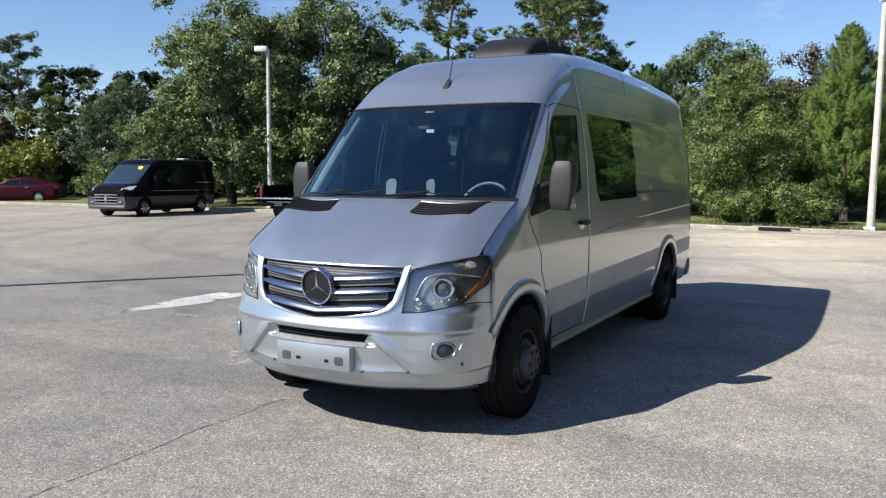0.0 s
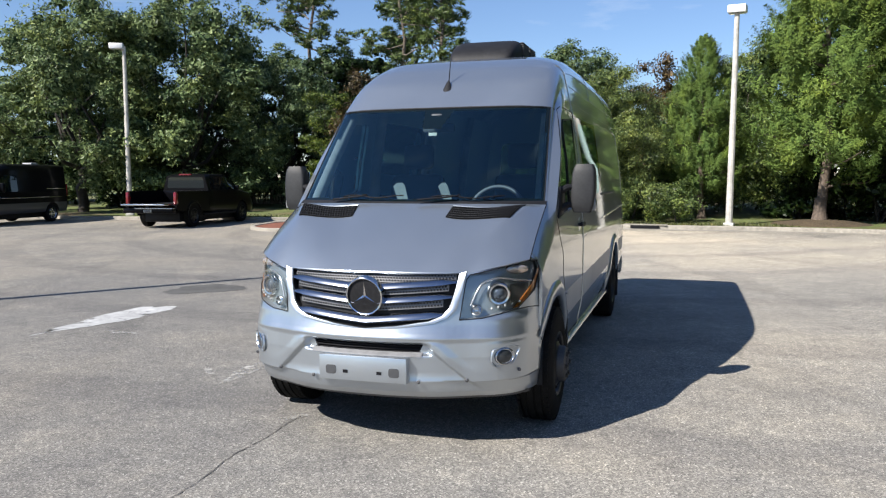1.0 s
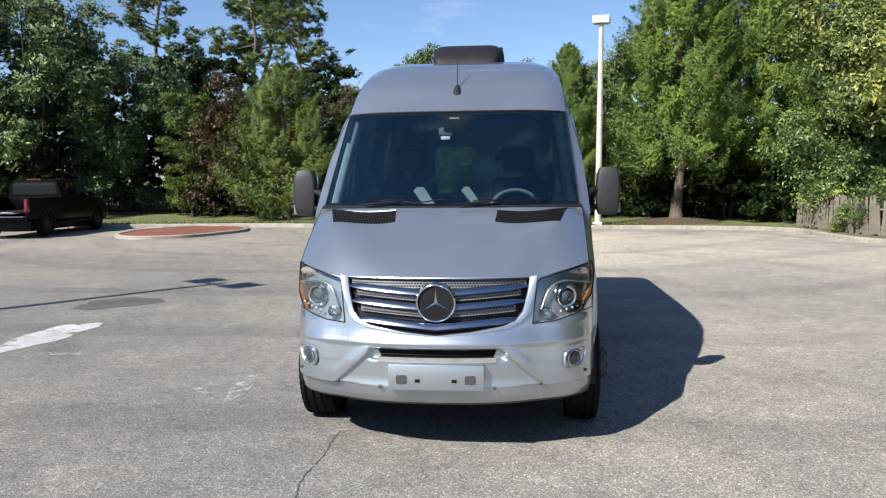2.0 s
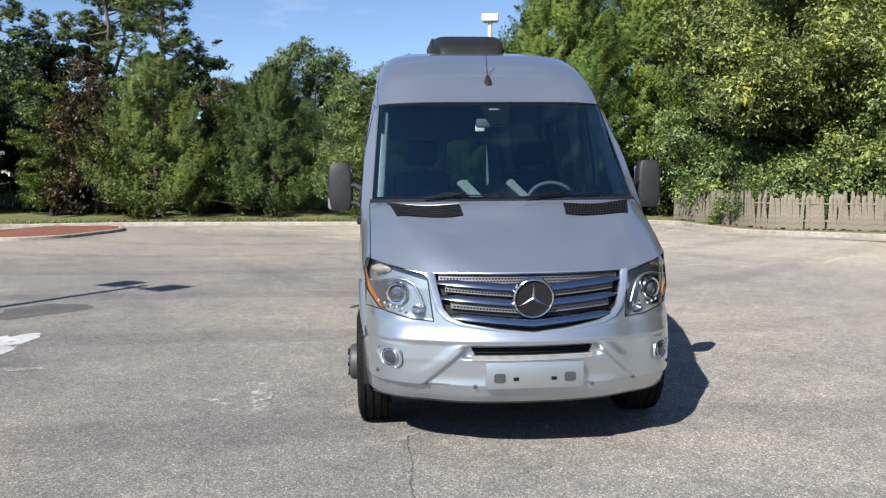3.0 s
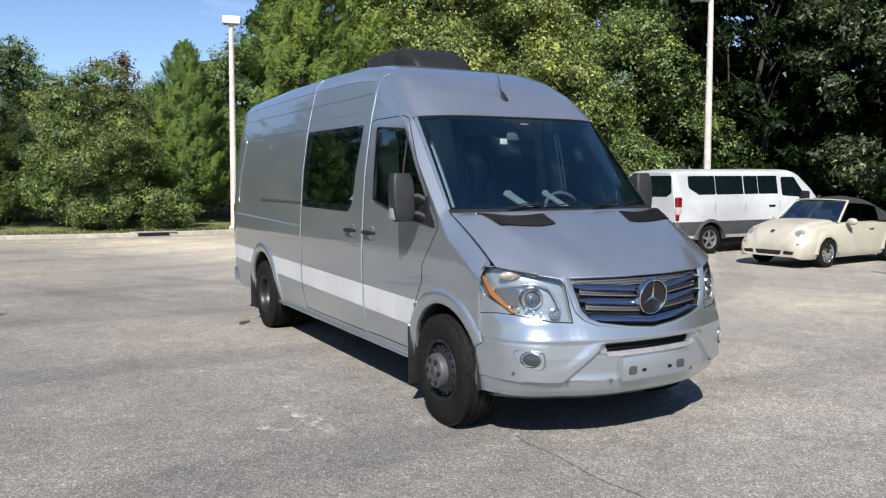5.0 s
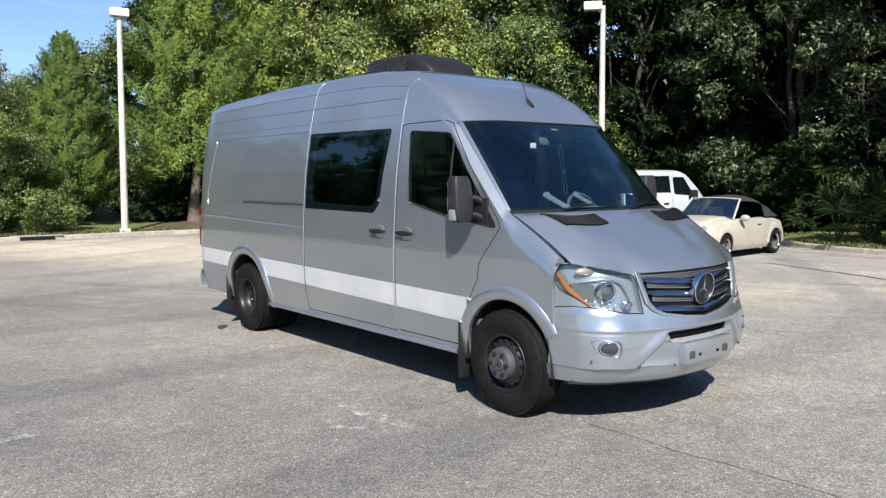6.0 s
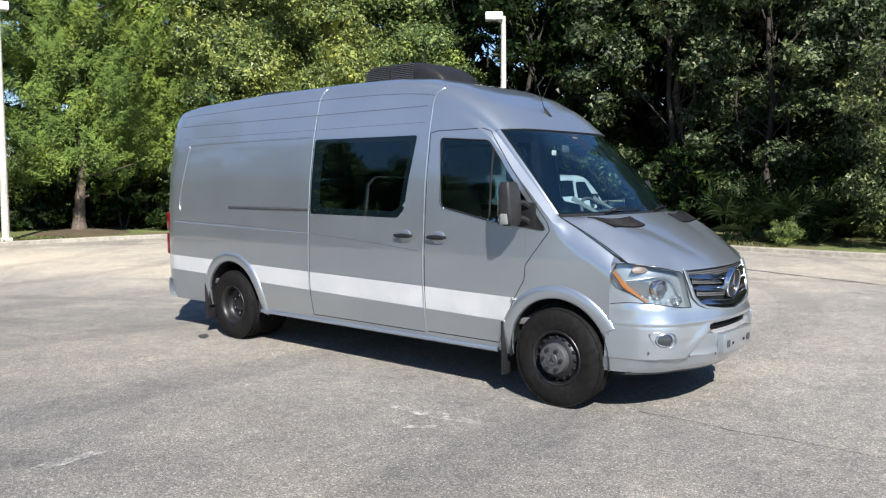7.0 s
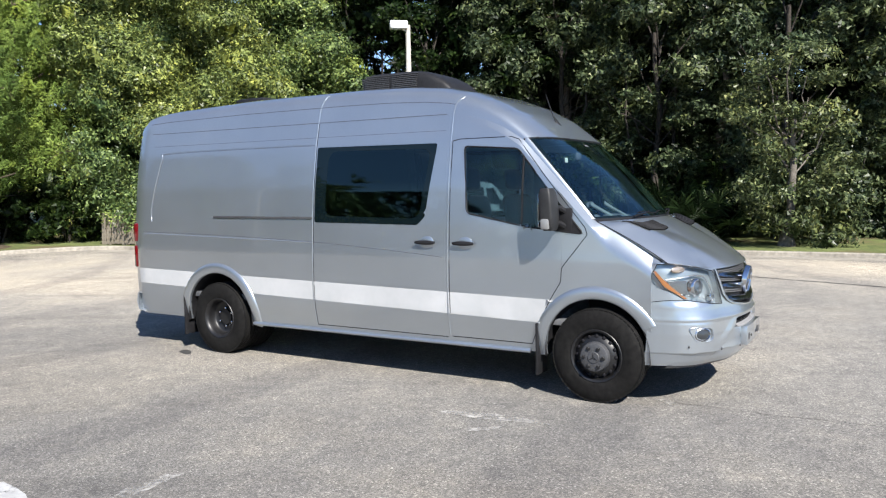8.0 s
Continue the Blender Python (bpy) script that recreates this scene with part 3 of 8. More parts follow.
def van_side(van, sign):
    bm = bmesh.new()
    ys = even(40, -5.7, -1.45) + even(64, -1.4, 0.455)
    rows = []
    for y in ys:
        tx, tz = side_top(y)
        rows.append([(side_x(y, z), y, z) for z in even(42, 0.36, tz - 0.06) + [tz - 0.045, tz - 0.03, tz - 0.015, tz]])
    grid(bm, rows)
    for f in cut(bm, [(-5.6, 0.9), (-5.6, 0.728), (-0.3, 0.622), (-0.3, 0.826)], (1, 2)):
        f.material_index = 1
    for cy, r in ((0.0, 0.45), (REAR_AXLE, 0.485)):
        faces = cut(bm, [(cy - r, 0.3)] + [(cy + r, 0.3)] + arc(cy, 0.41, r, 0, 180, 15), (1, 2))
        bmesh.ops.delete(bm, geom=faces, context="FACES")
    glass = take(bm, cut(bm, SLIDE_GLASS, (1, 2)))
    cab = take(bm, cut(bm, CAB_GLASS, (1, 2)))
    cut(bm, DOOR_LOW, (1, 2))
    cut(bm, DOOR_HIGH, (1, 2))
    both = [f for f in bm.faces if inside((f.calc_center_median().y, f.calc_center_median().z), DOOR_LOW) or inside((f.calc_center_median().y, f.calc_center_median().z), DOOR_HIGH)]
    door = shrink(take(bm, both), 0.0008)
    slide = shrink(take(bm, cut(bm, SLIDE_DOOR, (1, 2))), 0.0008) if sign > 0 else None
    clear = take(glass, cut(glass, SLIDE_CLEAR, (1, 2)))
    quarter = take(cab, cut(cab, [(-0.66, 2.3), (-0.66, 1.2), (0.0, 1.2), (0.0, 2.3)], (1, 2)))
    corner = take(quarter, cut(quarter, [(-0.47, 1.6), (-0.47, 1.2), (0.0, 1.2), (0.0, 1.33), (-0.2, 1.55)], (1, 2)))
    shrink(cab, 0.006), shrink(quarter, 0.012)
    if sign < 0:
        bm, glass, clear, cab, quarter, corner, door = (mirrored(b) for b in (bm, glass, clear, cab, quarter, corner, door))
    body = thicken(part("side_panel", bm, [SILVER, WHITE], van, "silver side panel with a white lower band", 28), 0.02)
    d = thicken(part("cab_door", door, [SILVER, WHITE], van, "silver cab door with a white lower band", 28), 0.03)
    s = thicken(part("sliding_door", slide, [SILVER, WHITE], van, "silver sliding side door with a fixed window", 28), 0.03) if slide else body
    part("window_border", glass, FRIT, s, "black glass border", 28)
    part("window_pane", clear, TINTED, s, "dark tinted glass", 28)
    part("window_pane", cab, SIDE_GLASS, d, "clear side glass", 28)
    part("quarter_pane", quarter, SIDE_GLASS, d, "clear quarter glass", 28)
    part("mirror_base", corner, BLACK_PLASTIC, d, "black plastic corner", 28)
    # window seal round the cab glass and its divider
    bm = bmesh.new()
    tube(bm, [(sign * (side_x(y, z) + 0.002), y, z) for y, z in CAB_GLASS + CAB_GLASS[:1]], 0.007, 6)
    tube(bm, [(sign * (side_x(-0.66, z) + 0.003), -0.66, z) for z in even(8, 1.455, 2.045)], 0.009, 6)
    part("window_seal", bm, BLACK_PLASTIC, d, "black rubber seal")
    bm = bmesh.new()
    if sign > 0:
        tube(bm, [(sign * (side_x(y, z) + 0.001), y, z) for y, z in [(-2.968, z) for z in even(20, 0.42, 2.44)]], 0.005, 6)
        part("shut_line_bead", bm, SILVER, s)
    bm = bmesh.new()
    tube(bm, [(sign * (side_x(y, z) + 0.001), y, z) for y, z in [(-1.395, z) for z in even(20, 0.44, 2.44)]], 0.005, 6)
    part("shut_line_bead", bm, SILVER, d)
    # dark gaps round the doors
    bm = bmesh.new()
    ring = DOOR_LOW[1:-1] + DOOR_HIGH[2:] + [DOOR_HIGH[0], DOOR_LOW[1]]
    pts = []
    for (y0, z0), (y1, z1) in zip(ring, ring[1:]):
        pts += [(y0 + (y1 - y0) * k / 8, z0 + (z1 - z0) * k / 8) for k in range(8)]
    tube(bm, [(sign * (side_x(y, z) - 0.0015), y, z) for y, z in pts], 0.0042, 6)
    part("door_gap", bm, INK, d, "dark shut line")
    # the crease's shade, drawn as a dark bead
    bm = bmesh.new()
    crease(bm, sign, spread([(-5.5, 1.325), (-4.2, 1.302), (-2.97, 1.26), (-2.0, 1.2), (-1.45, 1.155)], 40), 0.003)
    part("body_crease_shade", bm, CREASE_SHADE, body, "dark line drawn as the shade of a body crease")
    if sign > 0:
        bm = bmesh.new()
        tube(bm, [(side_x(-2.955, z) - 0.0015, -2.955, z) for z in even(30, 0.42, 2.44)], 0.004, 6)
        tube(bm, [(side_x(y, 0.42) - 0.0015, y, 0.42) for y in even(12, -2.955, -1.42)], 0.004, 6)
        part("door_gap", bm, INK, s, "dark shut line")
    return d, s, body


def crease(bm, sign, line, r):
    """A pressed line in the sheet metal: a flat bead along the side."""
    tube(bm, [(sign * (side_x(y, z) + 0.001 - r * 0.6), y, z) for y, z in line], r, 6)


def spread(points, n):
    return [(p.x, p.y) for p in spline([(a, b, 0) for a, b in points], n)]


def arch_flare(van, sign, cy, r, a0, a1):
    bm = bmesh.new()
    rows = []
    for a in even(26, a0, a1):
        c, s = math.cos(radians(a)), math.sin(radians(a))
        end = smooth01(min(a - a0, a1 - a) / 22.0)
        row = []
        for dr, dx in ((-0.003, -0.022), (-0.005, 0.01), (0.002, 0.016), (0.02, 0.02), (0.05, 0.0205), (0.078, 0.018), (0.1, 0.007), (0.108, -0.012)):
            y, z = cy + (r + dr) * c, 0.41 + (r + dr) * s
            row.append((sign * (side_x(min(y, 0.45), max(z, 0.36)) + dx * (0.35 + 0.65 * end)), y, z))
        rows.append(row)
    grid(bm, rows)
    part("arch_flare", bm, SILVER, van, "silver wheel arch flare", 60)


def wheel_well(van, sign, cy, r):
    bm = bmesh.new()
    rows = [[(sign * x, y, z) for x in (0.99, 0.7, 0.5)] for y, z in [(cy - r, 0.34)] + arc(cy, 0.41, r, 180, 0, 18) + [(cy + r, 0.34)]]
    vs = grid(bm, rows)
    bm.faces.new([row[-1] for row in vs])
    part("wheel_well", bm, BLACK_PLASTIC, van, "black wheel well lining", 50)


def tyre_mesh(width, r, rim):
    """A tyre about the x axis, outer face at x = 0, inner at -width, with grooves and shoulder blocks."""
    bm = bmesh.new()
    w = width
    prof = [(-0.012, rim - 0.01), (0.0, rim + 0.012), (0.006, rim + 0.04), (0.004, r - 0.08), (-0.006, r - 0.035), (-0.018, r - 0.012), (-0.03, r - 0.002)]
    for g in (0.26, 0.5, 0.74):
        prof += [(-w * g + 0.012, r + 0.001), (-w * g + 0.009, r - 0.009), (-w * g - 0.003, r - 0.009), (-w * g - 0.006, r + 0.001)]
    prof += [(-w + 0.03, r - 0.002), (-w + 0.018, r - 0.012), (-w + 0.006, r - 0.035), (-w - 0.004, r - 0.08), (-w, rim + 0.012), (-w + 0.012, rim - 0.01)]
    lathe(bm, prof, 48)
    # shoulder blocks
    for side, x in ((1, -0.015), (-1, -w + 0.015)):
        for k in range(56):
            a = k * math.tau / 56
            m = Matrix.Rotation(a, 4, "X") @ Matrix.Translation((x, 0, r - 0.011))
            box(bm, (-0.022, -0.0165, -0.02), (-0.001, 0.0165, 0.0088), 0.0, m @ Matrix.Rotation(0.12 * side, 4, "Y"))
    return bm


def front_wheel(van, x, sign):
    turn = Matrix.Translation((sign * x, 0.016, 0.39)) @ (Matrix.Identity(4) if sign > 0 else Matrix.Rotation(math.pi, 4, "Z"))
    w = new("wheel")
    w.parent = van
    w.matrix_basis = turn
    part("tyre", tyre_mesh(0.215, 0.39, 0.215), RUBBER, w, "worn black rubber tyre")
    bm = bmesh.new()
    lathe(bm, [(-0.2, 0.2), (-0.1, 0.2), (-0.02, 0.205), (-0.004, 0.222), (0.002, 0.216), (-0.006, 0.2), (-0.03, 0.19), (-0.045, 0.183), (-0.02, 0.165), (0.0, 0.13), (0.003, 0.12), (0.0, 0.02)], 48)
    part("rim", bm, STEEL_BLACK, w, "black steel rim", 40)
    for k in range(16):
        bm = bmesh.new()
        m = Matrix.Rotation(k * math.tau / 16, 4, "X") @ Matrix.Translation((-0.018, 0, 0.163))
        bmesh.ops.create_uvsphere(bm, u_segments=10, v_segments=6, radius=0.016, matrix=m @ Matrix.Diagonal((0.6, 1, 1.1, 1)))
        part("vent_hole", bm, INK, w, "round vent in the rim")
    bm = bmesh.new()
    lathe(bm, [(-0.01, 0.125), (0.035, 0.122), (0.05, 0.114), (0.055, 0.1), (0.056, 0.05), (0.062, 0.045), (0.063, 0.0)], 36)
    cap = part("hub_cap", bm, GREY_PLASTIC, w, "dark grey hub cap", 40)
    for k in range(6):
        bm = bmesh.new()
        m = Matrix.Rotation((k + 0.5) * math.tau / 6, 4, "X") @ Matrix.Translation((0.055, 0, 0.083))
        lathe_at(bm, [(-0.01, 0.017), (0.012, 0.016), (0.015, 0.012), (0.015, 0.0)], 6, m)
        part("wheel_nut", bm, STEEL_BLACK, cap, "black wheel nut")
    bm = bmesh.new()
    for k in range(3):
        m = Matrix.Translation((0.063, 0, 0)) @ Matrix.Rotation(k * math.tau / 3, 4, "X")
        prism(bm, [m @ Vector((0, -0.006, 0.004)), m @ Vector((0, 0.006, 0.004)), m @ Vector((0, 0.0, 0.036))], (0.003, 0, 0))
    part("cap_emblem", bm, STEEL_BLACK, cap, "three-pointed emblem")


def lathe_at(bm, profile, sides, m):
    rings = lathe(bm, profile, sides)
    bmesh.ops.transform(bm, matrix=m, verts=[v for r in rings for v in r])


def rear_wheel(van, x, sign):
    turn = Matrix.Translation((sign * x, REAR_AXLE, 0.39)) @ (Matrix.Identity(4) if sign > 0 else Matrix.Rotation(math.pi, 4, "Z"))
    w = new("wheel")
    w.parent = van
    w.matrix_basis = turn
    part("tyre", tyre_mesh(0.215, 0.39, 0.215), RUBBER, w, "worn black rubber tyre")
    inner = part("inner_tyre", tyre_mesh(0.215, 0.39, 0.215), RUBBER, w, "inner twin tyre")
    inner.matrix_basis = Matrix.Translation((-0.27, 0, 0))
    bm = bmesh.new()
    lathe(bm, [(-0.004, 0.222), (0.003, 0.216), (-0.006, 0.2), (-0.03, 0.188), (-0.06, 0.184), (-0.105, 0.178), (-0.118, 0.165), (-0.125, 0.12), (-0.125, 0.085), (-0.1, 0.08), (-0.098, 0.0)], 48)
    part("rim", bm, STEEL_BLACK, w, "deep black steel rim", 40)
    for k in range(6):
        bm = bmesh.new()
        m = Matrix.Rotation(k * math.tau / 6, 4, "X") @ Matrix.Translation((-0.123, 0, 0.1))
        lathe_at(bm, [(0, 0.016), (0.028, 0.014), (0.032, 0.008), (0.032, 0.0)], 6, m)
        part("wheel_nut", bm, SATIN, w, "steel wheel nut")


def van_mirror(van, sign):
    base = new("door_mirror")
    base.parent = van
    tagged(base, "tall black door mirror with a double arm")
    bm = bmesh.new()
    # housing: a tall rounded shell
    rows = []
    for f in even(13, 0, 1):
        z = 1.42 + 0.345 * f
        k = math.sin(math.pi * min(max(f * 0.96 + 0.02, 0.0), 1.0)) ** 0.13
        cx, cy = 1.135 + 0.01 * f, -0.34 - 0.02 * f
        row = []
        for a in even(21, 0, math.tau)[:-1]:
            c, s = math.cos(a), math.sin(a)
            dx = 0.088 * k * math.copysign(abs(c) ** 0.27, c)
            dy = (0.065 if s > 0 else 0.05) * k * math.copysign(abs(s) ** 0.38, s)
            row.append((sign * (cx + dx), cy + dy, z))
        rows.append(row)
    vs = grid(bm, rows, True)
    bm.faces.new(vs[0]), bm.faces.new(vs[-1])
    part("housing", bm, MIRROR_SHELL, base, "dark grey plastic mirror shell", 50)
    bm = bmesh.new()
    for z in (1.475, 1.6):
        tube(bm, [(sign * 0.98, -0.27, z - 0.03), (sign * 1.03, -0.3, z), (sign * 1.1, -0.33, z)], [0.03, 0.024, 0.022], 8)
    box(bm, (min(sign * 0.965, sign * 1.0), -0.36, 1.40), (max(sign * 0.965, sign * 1.0), -0.2, 1.60), 0.012)
    part("arm", bm, BLACK_PLASTIC, base, "black mirror arm")
    bm = bmesh.new()
    box(bm, (min(sign * 1.06, sign * 1.21), -0.412, 1.5), (max(sign * 1.06, sign * 1.21), -0.407, 1.72), 0.002)
    box(bm, (min(sign * 1.07, sign * 1.2), -0.412, 1.452), (max(sign * 1.07, sign * 1.2), -0.407, 1.49), 0.002)
    part("mirror_glass", bm, material("mirror", (0.85, 0.87, 0.88), 0.02, 1.0), base, "mirror glass")
    bm = bmesh.new()
    box(bm, (min(sign * 1.18, sign * 1.232), -0.385, 1.43), (max(sign * 1.18, sign * 1.232), -0.31, 1.52), 0.016)
    part("repeater", bm, material("repeater_glass", (0.2, 0.205, 0.205), 0.2, 0.1), base, "clear turn signal lens")


def door_handle(parent, sign, y, z):
    bm = bmesh.new()
    x = side_x(y, z)
    rows = []
    for f in even(11, 0, 1):
        yy = y - 0.105 + 0.21 * f
        k = math.sin(math.pi * min(max(f * 0.9 + 0.05, 0), 1)) ** 0.35
        rows.append([(sign * (x + 0.034 + 0.012 * math.cos(a) * k), yy, z + 0.021 * math.sin(a) * k) for a in even(11, 0, math.tau)[:-1]])
    vs = grid(bm, rows, True)
    bm.faces.new(vs[0]), bm.faces.new(vs[-1])
    for yy in (y - 0.08, y + 0.08):
        tube(bm, [(sign * (x - 0.005), yy, z), (sign * (x + 0.035), yy, z)], 0.014, 8)
    handle = part("handle", bm, BLACK_PLASTIC, parent, "black plastic handle", 50)
    bm = bmesh.new()
    bmesh.ops.create_uvsphere(bm, u_segments=20, v_segments=10, radius=1.0, matrix=Matrix.Translation((sign * (x - 0.001), y + 0.01, z - 0.004)) @ Matrix.Diagonal((0.008, 0.075, 0.06, 1)))
    part("finger_recess", bm, SILVER, handle, "silver recess", 60)


def van_shell(van):
    # roof
    bm = bmesh.new()
    us = even(26, 0, 0.72) + even(26, 0.73, 1.0)
    grid(bm, [[roof_point(x, u) for x in even(41, -1, 1)] for u in us])
    roof = thicken(part("roof", bm, SILVER, van, "high silver roof", 40), 0.02)
    # two raised ribs across the side of the roof; dark beads draw the shade of its creases and drip seam
    for sign in (1, -1):
        bm = bmesh.new()
        tube(bm, [(sign * (side_x(y, 2.447) - 0.001), y, 2.449) for y in even(40, -5.45, -1.46)], 0.0035, 6)
        part("roof_crease_shade", bm, CREASE_SHADE, roof, "dark line drawn as the shade of a roof crease")
        bm = bmesh.new()
        tube(bm, [roof_point(sign * 0.93, u) + Vector((-sign * 0.001, 0, 0)) for u in even(50, 0.04, 0.86)], 0.0035, 6)
        part("roof_crease_shade", bm, CREASE_SHADE, roof, "dark line drawn as the shade of a roof crease")
        bm = bmesh.new()
        tube(bm, [(sign * (side_x(y, 2.3) - 0.0012), y, 2.3) for y in even(40, -5.4, -1.46)], 0.0025, 6)
        part("roof_crease_shade", bm, CREASE_SHADE, roof, "dark line drawn as the shade of a roof crease")
        for y in (-1.395, -2.965):
            bm = bmesh.new()
            pts = []
            for k in range(9):
                x = 0.62 + 0.38 * (1 - k / 8)
                u = (y + 5.7) / 5.0
                p = roof_point(sign * x, u)
                pts.append((p.x * 1.001, p.y, p.z + 0.001))
            tube(bm, pts, 0.004, 6)
            part("roof_joint", bm, SILVER, roof, "raised roof joint")
    # hood
    bm = bmesh.new()
    grid(bm, [[hood_point(x, s) for x in even(65, -1, 1)] for s in even(40, 0.015, 1.0)])
    hood = thicken(part("hood", bm, SILVER, van, "silver hood with two black air vents", 40), 0.02)
    for sign in (1, -1):
        bm = bmesh.new()
        tube(bm, [hood_point(sign * 1.0, s) + Vector((0, 0, -0.001)) for s in even(24, 0.0, 1.0)], 0.0035, 6)
        part("hood_gap", bm, INK, hood, "dark shut line")
        bm = bmesh.new()
        # the vent runs slanting: further forward at its outer end
        spot = lambda f, d: hood_point(sign * (0.372 + 0.508 * f - (0.012 + 0.05 * f) * d), 0.075 + 0.089 * f + (0.18 + 0.07 * f) * d)
        rows = [[spot(f, d) + Vector((0, 0.001, dz)) for f in even(17, 0.0, 1.0)] for d, dz in ((-0.03, 0.0), (0.0, 0.006), (0.33, 0.006), (0.66, 0.006), (1.0, 0.006), (1.03, 0.0))]
        grid(bm, rows)
        vent = part("hood_vent", bm, VENT_BLACK, hood, "black plastic air vent")
        bm = bmesh.new()
        for d in even(6, 0.02, 0.98):
            tube(bm, [spot(f, d) + Vector((0, 0.001, 0.0065)) for f in even(9, 0.01, 0.99)], 0.0025, 5)
        for f in even(22, 0.02, 0.98):
            tube(bm, [spot(min(max(f + 0.03 - d * 0.06, 0.0), 1.0), d) + Vector((0, 0.001, 0.0065)) for d in even(5, 0.02, 0.98)], 0.0028, 4)
        part("vent_grid", bm, BLACK_PLASTIC, vent, "black vent bars")
        bm = bmesh.new()
        tube(bm, [spot(f, -0.06) + Vector((0, 0, 0.003)) for f in even(13, 0.0, 1.0)], 0.006, 6)
        part("vent_lip", bm, SILVER, vent, "raised silver lip")
    # windscreen
    bm = bmesh.new()
    xs, ss = even(121, -0.982, 0.982), even(61, 0.012, 0.988)
    vs = grid(bm, [[screen_point(x, s) for x in xs] for s in ss])
    for f in bm.faces:
        c = f.calc_center_median()
        s = (c.z - 1.5) / 0.71
        if abs(c.x) > (0.93 - 0.068 * s) * 0.982 - 0.022 or s > 0.965 or s < 0.035 or (c.z > 2.03 and abs(c.x + 0.01) < 0.07 + 0.3 * (c.z - 2.03)):
            f.material_index = 1
    glass = part("windscreen", bm, [GLASS, FRIT], van, "clear windscreen with a black border", 60)
    # seal along the windscreen's edge
    bm = bmesh.new()
    for sign in (1, -1):
        tube(bm, [screen_point(sign * 0.982, s) + Vector((0, 0.002, 0.001)) for s in even(16, 0, 1)], 0.004, 6)
    tube(bm, [screen_point(x, 0.995) + Vector((0, 0.004, 0.0)) for x in even(25, -1, 1)], 0.008, 6)
    for sign in (1, -1):
        skin = bmesh.new()
        grid(skin, [[screen_point(sign * x, s) + Vector((0, 0.004, 0.002)) * ((1 - x) / 0.016) for x in (0.984, 0.987, 0.99, 0.993, 0.996, 0.9985, 1.0)] for s in even(26, 0, 1)])
        part("windscreen_pillar", skin, SILVER, van, "silver windscreen pillar", 60)
    part("screen_seal", bm, BLACK_PLASTIC, glass, "black rubber seal")
    bm = bmesh.new()
    grid(bm, [[hood_point(x, s) + Vector((0, 0, dz)) for x in even(41, -1, 1)] for s, dz in ((-0.06, 0.004), (-0.02, 0.006), (0.012, -0.004))])
    part("cowl", bm, BLACK_PLASTIC, van, "black plastic cowl")
    # wipers
    for x0, x1 in ((0.62, 0.02), (-0.1, -0.72)):
        w = new("wiper")
        w.parent = van
        bm = bmesh.new()
        tube(bm, [screen_point(x, s) + Vector((0, 0.03, 0.02)) for x, s in ((x0, 0.0), ((x0 * 0.6 + x1 * 0.4), 0.03), ((x0 + x1) / 2, 0.045))], [0.009, 0.006, 0.005], 6)
        part("arm", bm, INK, w)
        bm = bmesh.new()
        tube(bm, [screen_point(x, 0.035 + 0.012 * math.sin(k)) + Vector((0, 0.022, 0.014)) for k, x in enumerate(even(9, x0 * 0.85 + x1 * 0.15, x1))], 0.005, 6)
        part("blade", bm, INK, w)


def rear_end(van):
    bm = bmesh.new()
    rows = []
    for z in even(26, 0.45, 2.45):
        w = curve_at(SIDE, z) - 0.052
        rows.append([(x * w, -5.705 - 0.02 * math.cos(x * math.pi / 2), z) for x in even(31, -1, 1)])
    grid(bm, rows)
    panes = []
    for sign in (1, -1):
        poly = rounded([(sign * 0.14, 2.15), (sign * 0.14, 1.5), (sign * 0.74, 1.5), (sign * 0.70, 2.15)], 0.09, 3)
        panes.append(take(bm, cut(bm, poly, (0, 2))))
    back = thicken(part("rear_doors", bm, SILVER, van, "silver double rear doors", 40), 0.03)
    for p in panes:
        part("window_pane", p, TINTED, back, "dark tinted rear glass").visible_shadow = False
    bm = bmesh.new()
    rows = []
    for x in even(21, -1, 1):
        y = -5.74 + 0.08 * abs(x) ** 6
        rows.append([(x * 0.99, y + 0.1, 0.62), (x * 0.995, y, 0.61), (x * 1.0, y - 0.02, 0.5), (x * 0.99, y, 0.4), (x * 0.98, y + 0.1, 0.38)])
    grid(bm, rows)
    thicken(part("rear_bumper", bm, SILVER, van, "silver rear bumper", 40), 0.02)
    for sign in (1, -1):
        light = new("tail_light")
        light.parent = van
        tagged(light, "red stacked tail light")
        for lo, hi in ((0.9, 1.16), (1.2, 1.42)):
            bm = bmesh.new()
            a = sorted((sign * 0.86, sign * (curve_at(SIDE, lo) - 0.028)))
            box(bm, (a[0], -5.722, lo), (a[1], -5.62, hi), 0.02)
            part("lens", bm, RED_LENS, light)
    # roof cap closing the rear over the doors
    bm = bmesh.new()
    vs = [bm.verts.new(roof_point(x, 0)) for x in even(31, -1, 1)]
    bm.faces.new(vs)
    part("rear_header", bm, SILVER, van)


HEADLIGHT = [(0.572, 0.822), (0.70, 0.832), (0.88, 0.872), (0.955, 0.97), (0.972, 1.09), (0.955, 1.155), (0.93, 1.158), (0.62, 1.088), (0.6, 1.06)]
GRILLE = [(-0.56, 1.097), (-0.545, 1.01), (-0.515, 0.895), (-0.47, 0.845), (-0.4, 0.815), (-0.2, 0.782), (0.0, 0.762), (0.2, 0.782), (0.4, 0.815), (0.47, 0.845), (0.515, 0.895), (0.545, 1.01), (0.56, 1.097)]
